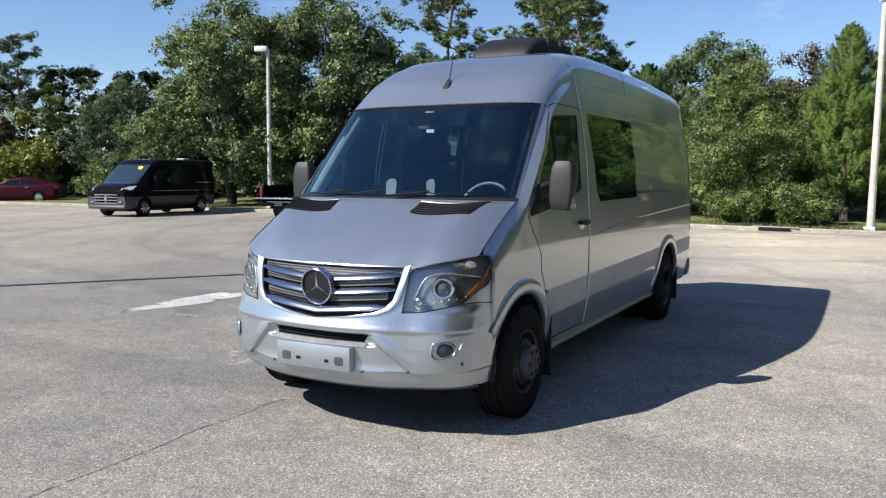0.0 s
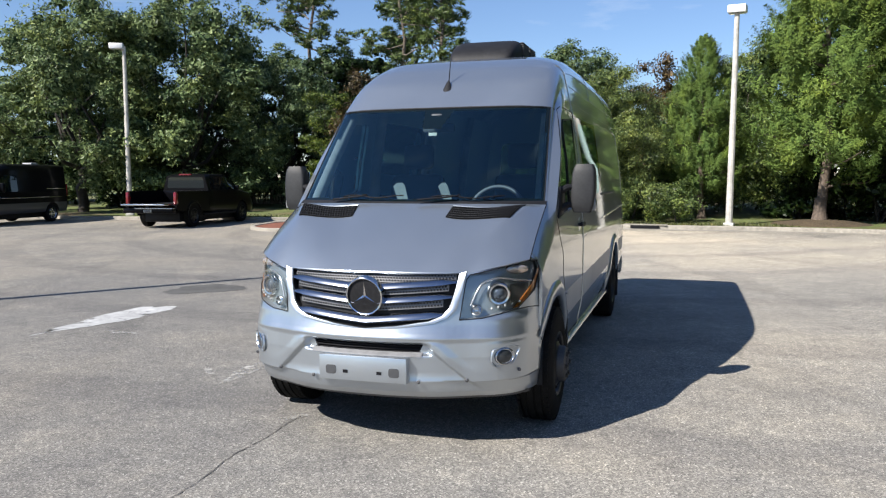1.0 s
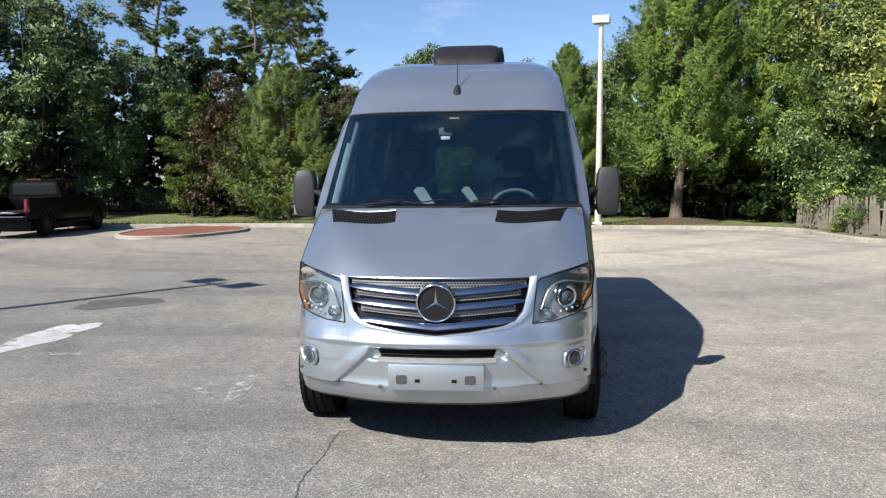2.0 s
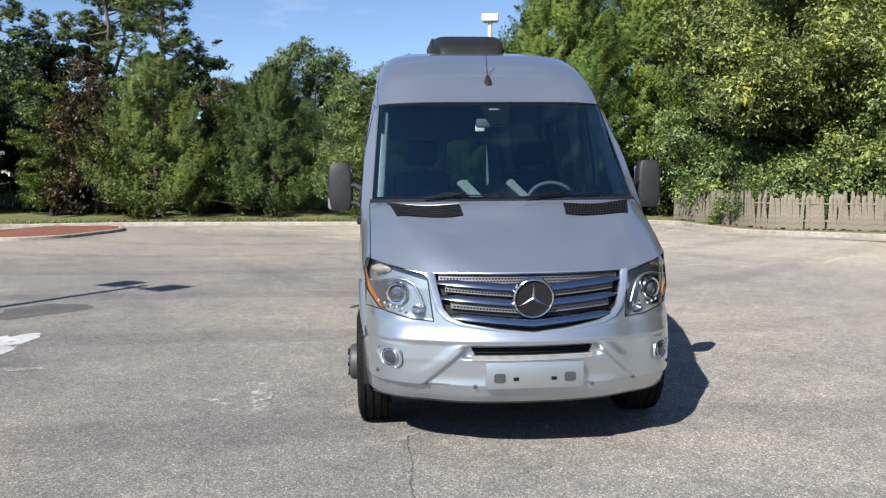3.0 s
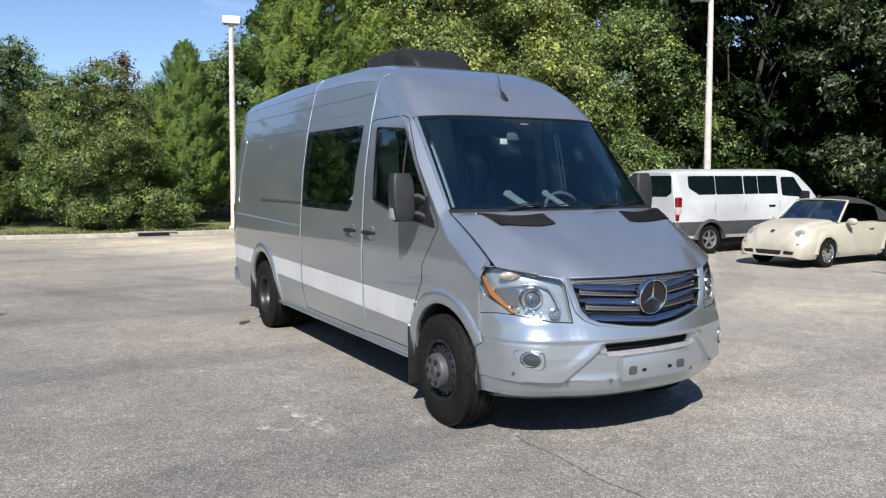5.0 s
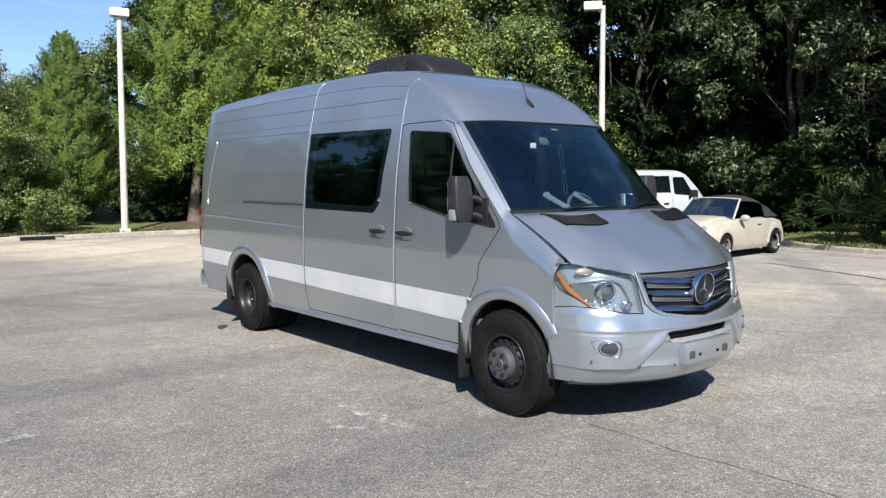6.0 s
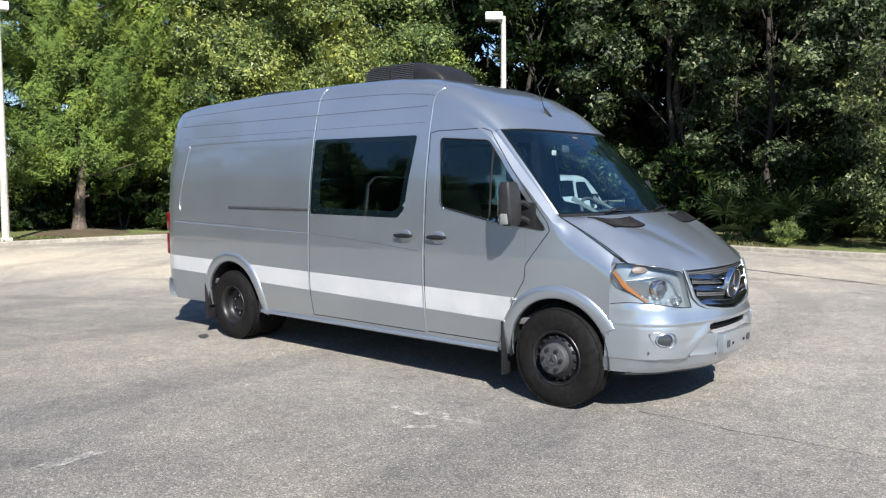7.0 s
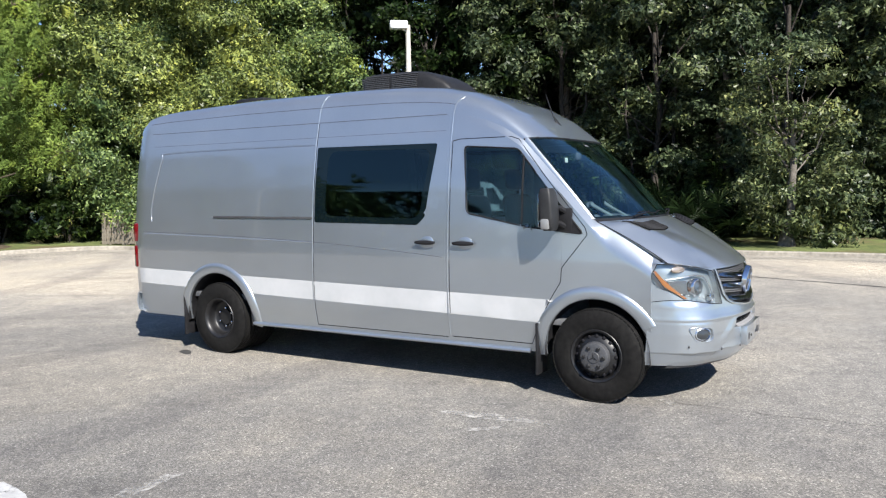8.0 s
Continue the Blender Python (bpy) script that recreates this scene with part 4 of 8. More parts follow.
INTAKE = [(-0.36, 0.672), (-0.33, 0.612), (0.33, 0.612), (0.36, 0.672)]


def front_face(van):
    bm = bmesh.new()
    xs = sorted({round(s * x, 4) for s in (1, -1) for x in even(121, 0, 0.8) + even(16, 0.815, 0.965) + even(8, 0.97, 1.0)})
    rows = []
    for f in even(131, 0, 1):
        row = []
        for x in xs:
            z = 0.345 + (curve_at(BROW, abs(x)) - 0.345) * f
            y = nose_y(x, z)
            # the middle lies back behind the slanting edges of the wings; the air intake sits deeper, over a ledge
            a = abs(x)
            rim = 0.385 + (0.69 - z) * 1.1
            y -= 0.026 * smooth01((rim - a) / 0.04) * smooth01((0.695 - z) / 0.022) * smooth01((z - 0.37) / 0.14)
            y -= 0.026 * smooth01((0.43 - a) / 0.05) * smooth01((0.69 - z) / 0.022) * smooth01((z - 0.603) / 0.018)
            # shallow hollows outside it, under a lip that runs to the fog lights
            y -= 0.008 * smooth01((z - 0.5) / 0.1) * smooth01((0.7 - z) / 0.02) * smooth01((a - rim - 0.03) / 0.08) * smooth01((0.84 - a) / 0.2)
            y += 0.01 * smooth01((z - 0.695) / 0.02) * smooth01((0.8 - z) / 0.09)
            row.append((x * (1 - 0.02 * smooth01((abs(x) - 0.85) / 0.15)), y, z))
        rows.append(row)
    grid(bm, rows)
    lamps = [take(bm, cut(bm, [(s * x, z) for x, z in HEADLIGHT], (0, 2))) for s in (1, -1)]
    grille = take(bm, cut(bm, GRILLE, (0, 2)))
    bmesh.ops.delete(bm, geom=cut(bm, INTAKE, (0, 2)), context="FACES")
    face = thicken(part("front_bumper", bm, SILVER, van, "silver front bumper and grille surround", 75), 0.015)
    for s, lens in zip((1, -1), lamps):
        headlight(van, s, lens)
    van_grille(van, grille)
    for s in (1, -1):
        bm = bmesh.new()
        back = [Vector((side_x(0.452, z), 0.452, z)) for z in even(9, 1.13, side_top(0.452)[1])]
        front = [Vector((0.962, nose_y(0.962, 1.16), 1.155)).lerp(Vector((0.93, 0.517, 1.17)), f) for f in even(9, 0, 1)]
        grid(bm, [[Vector((s * p.x, p.y, p.z)) for p in (a.lerp(b, f) for a, b in zip(back, front))] for f in even(7, 0, 1)])
        part("fender_tip", bm, SILVER, face, "", 60)
    # lower intake
    bm = bmesh.new()
    prism(bm, [(x * 1.04, nose_y(x, z) - 0.095, z + (0.01 if z > 0.64 else -0.012)) for x, z in INTAKE], (0, -0.01, 0))
    for z in (0.626, 0.642, 0.658):
        tube(bm, [(x, nose_y(x, z) - 0.055, z) for x in even(9, -0.345, 0.345)], 0.005, 6)
    for x in even(7, -0.27, 0.27):
        tube(bm, [(x, nose_y(x, 0.61) - 0.062, 0.61), (x, nose_y(x, 0.672) - 0.062, 0.672)], 0.003, 5)
    part("lower_intake", bm, INK, face, "black lower air intake")
    # number plate holder, bare
    bm = bmesh.new()
    box(bm, (-0.285, 1.0, 0.442), (0.285, 1.057, 0.598), 0.006)
    plate = part("plate_holder", bm, SILVER, face, "empty pale number plate holder")
    for x in (-0.205, 0.205):
        bm = bmesh.new()
        prism(bm, [(x + a, 1.0575, 0.507 + b) for a, b in rounded([(-0.034, -0.028), (0.034, -0.028), (0.034, 0.028), (-0.034, 0.028)], 0.018, 3)], (0, 0.0015, 0))
        part("holder_hole", bm, GREY_PLASTIC, plate, "dark mounting hole")
    for x in (-0.11, 0.11):
        bm = bmesh.new()
        prism(bm, [(x + a, 1.0575, 0.50 + b) for a, b in ((-0.016, -0.01), (0.016, -0.01), (0.016, 0.01), (-0.016, 0.01))], (0, 0.0015, 0))
        part("holder_slot", bm, INK, plate, "dark slot")
    bm = bmesh.new()
    grid(bm, [[(x, nose_y(x, 0.6) - 0.024 + dy, z) for x in even(11, -0.36, 0.36)] for dy, z in ((-0.04, 0.628), (-0.03, 0.625), (0.002, 0.61), (0.004, 0.6))])
    part("step_tread", bm, LEDGE, face, "ribbed step on the bumper")
    # parking sensors
    for x, z in ((-0.9, 0.505), (-0.62, 0.462), (-0.345, 0.452), (0.345, 0.452), (0.62, 0.462), (0.9, 0.505)):
        bm = bmesh.new()
        bmesh.ops.create_uvsphere(bm, u_segments=12, v_segments=6, radius=0.012, matrix=Matrix.Translation((x, nose_y(x, z) + 0.002, z)) @ Matrix.Diagonal((1, 0.5, 1, 1)))
        part("parking_sensor", bm, GREY_PLASTIC, face)
    # dark scuffed lip under the bumper
    bm = bmesh.new()
    grid(bm, [[(x, nose_y(x, 0.345) - dy, z) for x in even(31, -0.93, 0.93)] for dy, z in ((0.004, 0.35), (0.03, 0.325), (0.12, 0.33))])
    part("under_lip", bm, GREY_PLASTIC, face, "dark plastic lip")
    for s in (1, -1):
        fog_light(face, s)
        bm = bmesh.new()
        tube(bm, [(s * x * (1 - 0.02 * smooth01((x - 0.85) / 0.15)), nose_y(x, z) + 0.001, z) for x, z in spread([(0.88, 0.868), (0.94, 0.872), (0.975, 0.862), (0.998, 0.845)], 14)], 0.003, 5)
        part("bumper_gap", bm, INK, face, "dark joint")


def fog_light(face, s):
    at = Vector((s * 0.822, nose_y(0.835, 0.6) - 0.004, 0.6))
    turn = Matrix.Translation(at) @ Matrix.Rotation(-s * radians(47), 4, "Z")
    bm = bmesh.new()
    # wing-shaped recess around the lamp
    line = rounded([(-0.125, 0.05), (-0.06, 0.065), (0.09, 0.05), (0.1, -0.03), (0.07, -0.06), (-0.06, -0.055)], 0.03, 3)
    rings = []
    for k, dy in ((1.0, 0.0), (0.96, 0.012), (0.88, 0.004), (0.72, -0.02), (0.6, -0.03)):
        rings.append([turn @ Vector((-s * a * k, dy, b * k)) for a, b in line])
    vs = grid(bm, rings, True)
    bm.faces.new(vs[-1])
    bez = part("fog_bezel", bm, SILVER, face, "silver fog light surround", 40)
    bm = bmesh.new()
    lathe_at(bm, [(-0.03, 0.046), (0.012, 0.046), (0.016, 0.041), (0.008, 0.037), (-0.02, 0.02), (-0.025, 0.0)], 28, turn @ Matrix.Rotation(math.pi / 2, 4, "Z") @ Matrix.Diagonal((1, 1.5, 1.15, 1)))
    part("fog_light", bm, SATIN, bez, "chrome fog light", 40)
    bm = bmesh.new()
    lathe_at(bm, [(0.006, 0.04), (0.014, 0.03), (0.018, 0.0)], 24, turn @ Matrix.Rotation(math.pi / 2, 4, "Z") @ Matrix.Diagonal((1, 1.5, 1.15, 1)))
    part("fog_lens", bm, material("fog_glass", (0.05, 0.055, 0.06), 0.08, 0.3), bez, "dark glass lens", 60)


def headlight(van, s, lens):
    lamp = new("headlight")
    lamp.parent = van
    tagged(lamp, "headlight with projector, chrome reflector and amber corner")
    shell = lens.copy()
    for v in lens.verts:
        v.co.y += 0.004
    for v in shell.verts:
        v.co.y -= 0.05
        v.co.x -= s * 0.012
    # walls from the opening back to the reflector
    wall = bmesh.new()
    dense = []
    for (x0, z0), (x1, z1) in zip(HEADLIGHT, HEADLIGHT[1:] + HEADLIGHT[:1]):
        dense += [(x0 + (x1 - x0) * f, z0 + (z1 - z0) * f) for f in (0, 0.25, 0.5, 0.75)]
    grid(wall, [[(s * (x - 0.012 * k), nose_y(x, z) + 0.002 - 0.052 * k, z) for x, z in dense] for k in (0, 1)], True)
    part("lens", lens, CLEAR, lamp, "clear plastic lens", 60).visible_shadow = False
    part("reflector", shell, material("lamp_reflector", (0.29, 0.33, 0.35), 0.3, 0.65), lamp, "grey reflector", 60)
    part("lamp_wall", wall, material("lamp_wall_grey", (0.36, 0.38, 0.4), 0.3, 0.65), lamp)
    # edge bead
    bm = bmesh.new()
    tube(bm, [Vector((s * x, nose_y(x, z) + 0.002, z)) for x, z in dense + dense[:1]], 0.0035, 5)
    part("lamp_seal", bm, BLACK_PLASTIC, lamp)
    # projector
    x, z = 0.775, 0.968
    at = Matrix.Translation((s * x, nose_y(x, z) - 0.03, z)) @ Matrix.Rotation(-s * radians(24), 4, "Z") @ Matrix.Rotation(math.pi / 2, 4, "Z")
    bm = bmesh.new()
    lathe_at(bm, [(-0.03, 0.075), (0.012, 0.07), (0.02, 0.062), (0.018, 0.052), (0.0, 0.047), (-0.01, 0.046)], 32, at)
    part("projector_ring", bm, CHROME, lamp, "chrome projector ring", 40)
    bm = bmesh.new()
    lathe_at(bm, [(-0.01, 0.047), (0.0, 0.046), (0.006, 0.036), (0.008, 0.03)], 32, at)
    part("projector_shroud", bm, GREY_PLASTIC, lamp, "", 40)
    bm = bmesh.new()
    lathe_at(bm, [(-0.004, 0.036), (0.008, 0.032), (0.016, 0.02), (0.019, 0.0)], 28, at)
    part("projector_lens", bm, material("bulb_glass", (0.1, 0.125, 0.16), 0.05, 0.5), lamp, "glass projector lens", 60)
    # brow over the projector and the dark wing beside it
    bm = bmesh.new()
    tube(bm, [Vector((s * a, nose_y(a, b) - 0.025, b)) for a, b in spread([(0.625, 0.9), (0.655, 0.98), (0.69, 1.035), (0.77, 1.06), (0.86, 1.045), (0.935, 1.03)], 22)], 0.007, 8)
    part("brow", bm, material("lamp_trim", (0.42, 0.44, 0.46), 0.25, 0.8), lamp, "chrome strip", 60)
    bm = bmesh.new()
    prism(bm, [Vector((s * a, nose_y(a, b) - 0.032, b)) for a, b in ((0.83, 1.02), (0.87, 1.025), (0.925, 1.015), (0.925, 0.98), (0.88, 0.925), (0.84, 0.91))], (0, -0.01, 0))
    part("lamp_mask", bm, material("lamp_mask_grey", (0.1, 0.105, 0.11), 0.35, 0.6), lamp, "grey mask")
    # daytime lights along the foot
    day = material("day_lamp_glass", (0.5, 0.52, 0.54), 0.15, 0.4)
    for a in even(5, 0.745, 0.885):
        bm = bmesh.new()
        b = 0.872 + (a - 0.745) * 0.23
        bmesh.ops.create_uvsphere(bm, u_segments=10, v_segments=6, radius=0.009, matrix=Matrix.Translation((s * a, nose_y(a, b) - 0.014, b + 0.01)))
        part("daytime_light", bm, day, lamp, "small clear lamp", 60)
    bm = bmesh.new()
    a, b = 0.66, 0.878
    lathe_at(bm, [(-0.02, 0.036), (0.008, 0.034), (0.012, 0.028), (-0.01, 0.012), (-0.012, 0.0)], 16, Matrix.Translation((s * a, nose_y(a, b) - 0.02, b)) @ Matrix.Rotation(-s * radians(20), 4, "Z") @ Matrix.Rotation(math.pi / 2, 4, "Z"))
    part("high_beam", bm, CHROME, lamp, "small chrome reflector lamp", 25)
    # amber outer edge and the upper indicator
    bm = bmesh.new()
    outer = spread([(0.882, 0.882), (0.92, 0.93), (0.95, 0.98), (0.963, 1.04), (0.966, 1.1)], 14)
    inner = spread([(0.85, 0.876), (0.886, 0.928), (0.918, 0.978), (0.945, 1.038), (0.96, 1.1)], 14)
    grid(bm, [[Vector((s * (a + (c - a) * f), nose_y(a + (c - a) * f, b + (d - b) * f) - 0.01 - 0.02 * (f > 0.99), b + (d - b) * f)) for f in (0, 0.25, 0.5, 0.75, 1.0)] for (a, b), (c, d) in zip(outer, inner)])
    part("side_marker", bm, AMBER, lamp, "amber side reflector")
    bm = bmesh.new()
    bmesh.ops.create_icosphere(bm, subdivisions=2, radius=1.0, matrix=Matrix.Translation((s * 0.862, nose_y(0.862, 1.105) - 0.03, 1.108)) @ Matrix.Rotation(s * radians(-30), 4, "Z") @ Matrix.Diagonal((0.075, 0.02, 0.03, 1)))
    part("indicator", bm, material("indicator_reflector", (0.5, 0.42, 0.36), 0.22, 0.7), lamp, "faceted indicator reflector", None)


def van_grille(van, faces):
    grille = new("grille")
    grille.parent = van
    tagged(grille, "grey grille with three satin bars and a round emblem")
    for v in faces.verts:
        v.co.y -= 0.05
    part("grille_back", faces, BLACK_PLASTIC, grille, "black backing")
    # surround: an inner lip
    dense = []
    for (x0, z0), (x1, z1) in zip(GRILLE, GRILLE[1:]):
        dense += [(x0 + (x1 - x0) * k / 3, z0 + (z1 - z0) * k / 3) for k in range(3)]
    dense.append(GRILLE[-1])
    bm = bmesh.new()
    grid(bm, [[(x * kx, nose_y(x, z) + dy, 0.93 + (z - 0.93) * kz) for x, z in dense] for kx, kz, dy in ((1.085, 1.1, -0.003), (1.075, 1.09, 0.003), (1.045, 1.05, 0.006), (1.0, 1.0, 0.004), (0.99, 0.985, -0.006))])
    part("grille_frame", bm, SILVER, grille, "silver grille frame", 40)
    bm = bmesh.new()
    grid(bm, [[(x * kx, nose_y(x, z) + dy, 0.93 + (z - 0.93) * kz) for x, z in dense] for kx, kz, dy in ((0.99, 0.985, -0.0055), (0.98, 0.97, -0.055))])
    part("grille_wall", bm, BLACK_PLASTIC, grille, "black inner wall", 40)
    # perforated grey inserts with dark holes
    bm = bmesh.new()
    bands = ((1.05, 1.082, 0.535), (0.965, 0.998, 0.5), (0.873, 0.913, 0.47))
    rise = lambda x: 0.042 * (abs(x) / 0.55)
    for lo, hi, half in bands:
        grid(bm, [[(x, nose_y(x, z) - 0.03, z + (rise(x) if hi < 1.04 else 0.0)) for x in even(31, -half, half)] for z in (lo - 0.012, hi + 0.006)])
    part("insert", bm, INSERT_METAL, grille, "grey perforated inserts")
    bm = bmesh.new()
    for lo, hi, half in bands:
        for j, z in enumerate(even(3, lo, hi)):
            x = -half + 0.01 + (0.009 if j % 2 else 0)
            while x < half - 0.008:
                zz = z + (rise(x) if hi < 1.04 else 0.0)
                y = nose_y(x, z) - 0.0275
                bm.faces.new([bm.verts.new((x + 0.0068 * math.cos(a), y, zz + 0.006 * math.sin(a))) for a in even(7, 0, math.tau)[:-1]])
                x += 0.0185
    tagged(part("perforation", bm, INK, grille, "rows of dark holes"), kind="stuff")
    # bars: each a wing with a flat face, dropping to the middle
    for z0, half, h in ((1.005, 0.545, 0.021), (0.92, 0.525, 0.021), (0.81, 0.485, 0.023)):
        bm = bmesh.new()
        rows = []
        for x in even(41, -half, half):
            k = 1 - 0.45 * smooth01((abs(x) - half + 0.1) / 0.1)
            z = z0 + (0.042 if z0 > 0.85 else 0.05) * (abs(x) / 0.55)
            y = nose_y(x, z)
            rows.append([(x, y - 0.045, z + h * k), (x, y - 0.022, z + h * k), (x, y - 0.012, z + h * 0.8 * k), (x, y + 0.004, z - h * 0.35 * k), (x, y + 0.006, z - h * 0.6 * k), (x, y - 0.004, z - h * k), (x, y - 0.045, z - h * k)])
        vs = grid(bm, rows, True)
        bm.faces.new(vs[0]), bm.faces.new(vs[-1])
        part("bar", bm, GRILLE_BAR, grille, "satin metal bar", 40)
    # round emblem: ring, dark disc, three rays
    at = Matrix.Translation((0, nose_y(0, 0.955) + 0.02, 0.958)) @ Matrix.Rotation(radians(-8), 4, "X") @ Matrix.Rotation(math.pi / 2, 4, "Z")
    bm = bmesh.new()
    lathe_at(bm, [(-0.03, 0.122), (-0.01, 0.121), (0.006, 0.118), (0.01, 0.113), (0.007, 0.108), (-0.004, 0.106), (-0.03, 0.104)], 48, at)
    badge = part("emblem_ring", bm, CHROME, grille, "chrome ring", 40)
    bm = bmesh.new()
    lathe_at(bm, [(-0.006, 0.105), (-0.002, 0.07), (0.0, 0.0)], 40, at)
    part("emblem_disc", bm, BLACK_PLASTIC, badge, "black disc", 60)
    bm = bmesh.new()
    for k in range(3):
        m = at @ Matrix.Rotation(k * math.tau / 3, 4, "X")
        c, l, r, tip = (m @ Vector(p) for p in ((0.008, 0, 0), (-0.004, -0.013, 0.008), (-0.004, 0.013, 0.008), (-0.006, 0, 0.106)))
        v = [bm.verts.new(p) for p in (c, l, r, tip)]
        low = bm.verts.new(m @ Vector((-0.02, 0, 0.0)))
        bm.faces.new((v[0], v[1], v[3])), bm.faces.new((v[0], v[3], v[2]))
        bm.faces.new((v[1], low, v[3])), bm.faces.new((v[2], v[3], low))
    part("emblem_ray", bm, CHROME, badge, "chrome rays", None)


def van_inside(van):
    bm = bmesh.new()
    box(bm, (-0.93, -5.6, 0.6), (0.93, -0.05, 0.66), 0.01)
    part("cabin_floor", bm, CABIN, van, "dark cabin floor")
    bm = bmesh.new()
    grid(bm, [[(x * (0.86 - 0.0 * k), -0.02 + 0.22 * (1 - x * x) - d, z) for x in even(15, -1, 1)] for k, (d, z) in enumerate(((0.0, 1.44), (0.25, 1.46), (0.42, 1.43), (0.47, 1.3), (0.42, 1.0), (0.35, 0.66)))])
    dash = part("dashboard", bm, CABIN, van, "dark grey dashboard", 50)
    bm = bmesh.new()
    box(bm, (0.18, -0.28, 1.45), (0.62, -0.05, 1.49), 0.02)
    part("dash_hump", bm, CABIN, dash)
    bm = bmesh.new()
    box(bm, (-0.72, -0.42, 1.42), (-0.3, -0.12, 1.5), 0.04)
    part("dash_hump", bm, CABIN, dash)
    for x, w in ((0.14, 0.075), (-0.2, 0.055)):
        bm = bmesh.new()
        prism(bm, [(x - 0.04, -0.1, 1.47), (x + w - 0.035, -0.1, 1.47), (x + w + 0.085, -0.3, 1.6), (x + w + 0.06, -0.31, 1.625), (x + 0.085, -0.31, 1.625), (x + 0.065, -0.3, 1.6)], (0, 0.005, 0.008))
        part("dash_panel", bm, DASH_GREY, dash, "grey panel on the dashboard")
    wheel = new("steering_wheel")
    wheel.parent = van
    m = Matrix.Translation((-0.46, -0.5, 1.42)) @ Matrix.Rotation(radians(28), 4, "X")
    bm = bmesh.new()
    tube(bm, [m @ Vector((0.205 * math.cos(a), 0, 0.205 * math.sin(a))) for a in even(33, 0, math.tau)], 0.016, 8, False)
    part("wheel_rim", bm, material("wheel_leather", (0.09, 0.09, 0.095), 0.45), wheel, "grey steering wheel rim", 60)
    bm = bmesh.new()
    bmesh.ops.create_uvsphere(bm, u_segments=16, v_segments=8, radius=0.08, matrix=m @ Matrix.Diagonal((1.2, 0.5, 1, 1)))
    for a in (0, math.pi, -math.pi / 2):
        tube(bm, [m @ Vector((0.05 * math.cos(a), 0, 0.05 * math.sin(a))), m @ Vector((0.2 * math.cos(a), 0, 0.2 * math.sin(a)))], 0.02, 6)
    part("wheel_hub", bm, CABIN, wheel)
    for x in (-0.48, 0.48):
        seat = new("front_seat")
        seat.parent = van
        tagged(seat, "dark cloth front seat with a headrest")
        for name, lo, hi, r, t in (("cushion", (-0.25, -0.3, 0.9), (0.25, 0.25, 1.06), 0.06, 0), ("backrest", (-0.25, -0.42, 1.0), (0.25, -0.27, 1.72), 0.07, 10), ("headrest", (-0.14, -0.48, 1.76), (0.14, -0.38, 1.98), 0.045, 4)):
            bm = bmesh.new()
            box(bm, lo, hi, r, Matrix.Translation((x, -0.95, 0)) @ Matrix.Translation((0, -0.3, 1)) @ Matrix.Rotation(radians(t), 4, "X") @ Matrix.Translation((0, 0.3, -1)), 3)
            part(name, bm, SEAT_CLOTH, seat, "", 60)
        bm = bmesh.new()
        box(bm, (x - 0.22, -1.2, 0.66), (x + 0.22, -0.75, 0.9), 0.03)
        part("seat_base", bm, CABIN, seat)
    # rear-view mirror and sensor box
    bm = bmesh.new()
    box(bm, (-0.13, -0.52, 2.02), (0.13, -0.49, 2.09), 0.02)
    box(bm, (-0.05, -0.54, 2.1), (0.05, -0.44, 2.16), 0.02)
    part("rear_view_mirror", bm, CABIN, van, "black rear-view mirror")
    bm = bmesh.new()
    box(bm, (0.05, -0.62, 2.0), (0.12, -0.615, 2.045), 0.002)
    part("paper_tag", bm, PARCHMENT, van, "small white tag hanging in the cab")
    # pale lining of the windscreen pillars
    for s in (1, -1):
        bm = bmesh.new()
        rows = []
        for f in even(14, 0.03, 0.97):
            p = screen_point(s * 0.945, f)
            rows.append([p + Vector((0, -0.03, -0.02)), p + Vector((-s * 0.035, -0.05, -0.03)), p + Vector((-s * 0.05, -0.09, -0.04)), p + Vector((-s * 0.03, -0.15, -0.05))])
        grid(bm, rows)
        thicken(part("pillar_lining", bm, CABIN_PALE, van, "pale grey windscreen pillar lining", 50), 0.012)
    # inner pillars and lining behind the seats
    for s in (1, -1):
        for y in (-1.44, -2.98, -4.4):
            bm = bmesh.new()
            tube(bm, [(s * (side_x(y, z) - 0.07), y, z) for z in even(8, 1.02, 2.42)], 0.05, 8)
            part("inner_pillar", bm, CABIN_PALE, van, "pale inner pillar", 50)
    bm = bmesh.new()
    grid(bm, [[(x * 0.8, y, 2.42 + 0.2 * (1 - x * x) ** 0.5) for x in even(11, -1, 1)] for y in (-5.58, -3, -1.3)])
    part("headliner", bm, CABIN_PALE, van, "pale headliner", 60)
    # underbody
    bm = bmesh.new()
    box(bm, (-0.72, -5.45, 0.42), (0.72, 0.75, 0.6), 0.03)
    box(bm, (-0.06, -4.3, 0.3), (0.06, -0.1, 0.42), 0.02)
    for y in (0.016, REAR_AXLE):
        tube(bm, [(-0.8, y, 0.39), (0.8, y, 0.39)], 0.06, 10)
        bmesh.ops.create_uvsphere(bm, u_segments=12, v_segments=8, radius=0.16, matrix=Matrix.Translation((0.1, y, 0.38)))
    part("underbody", bm, BLACK_PLASTIC, van, "dark chassis")


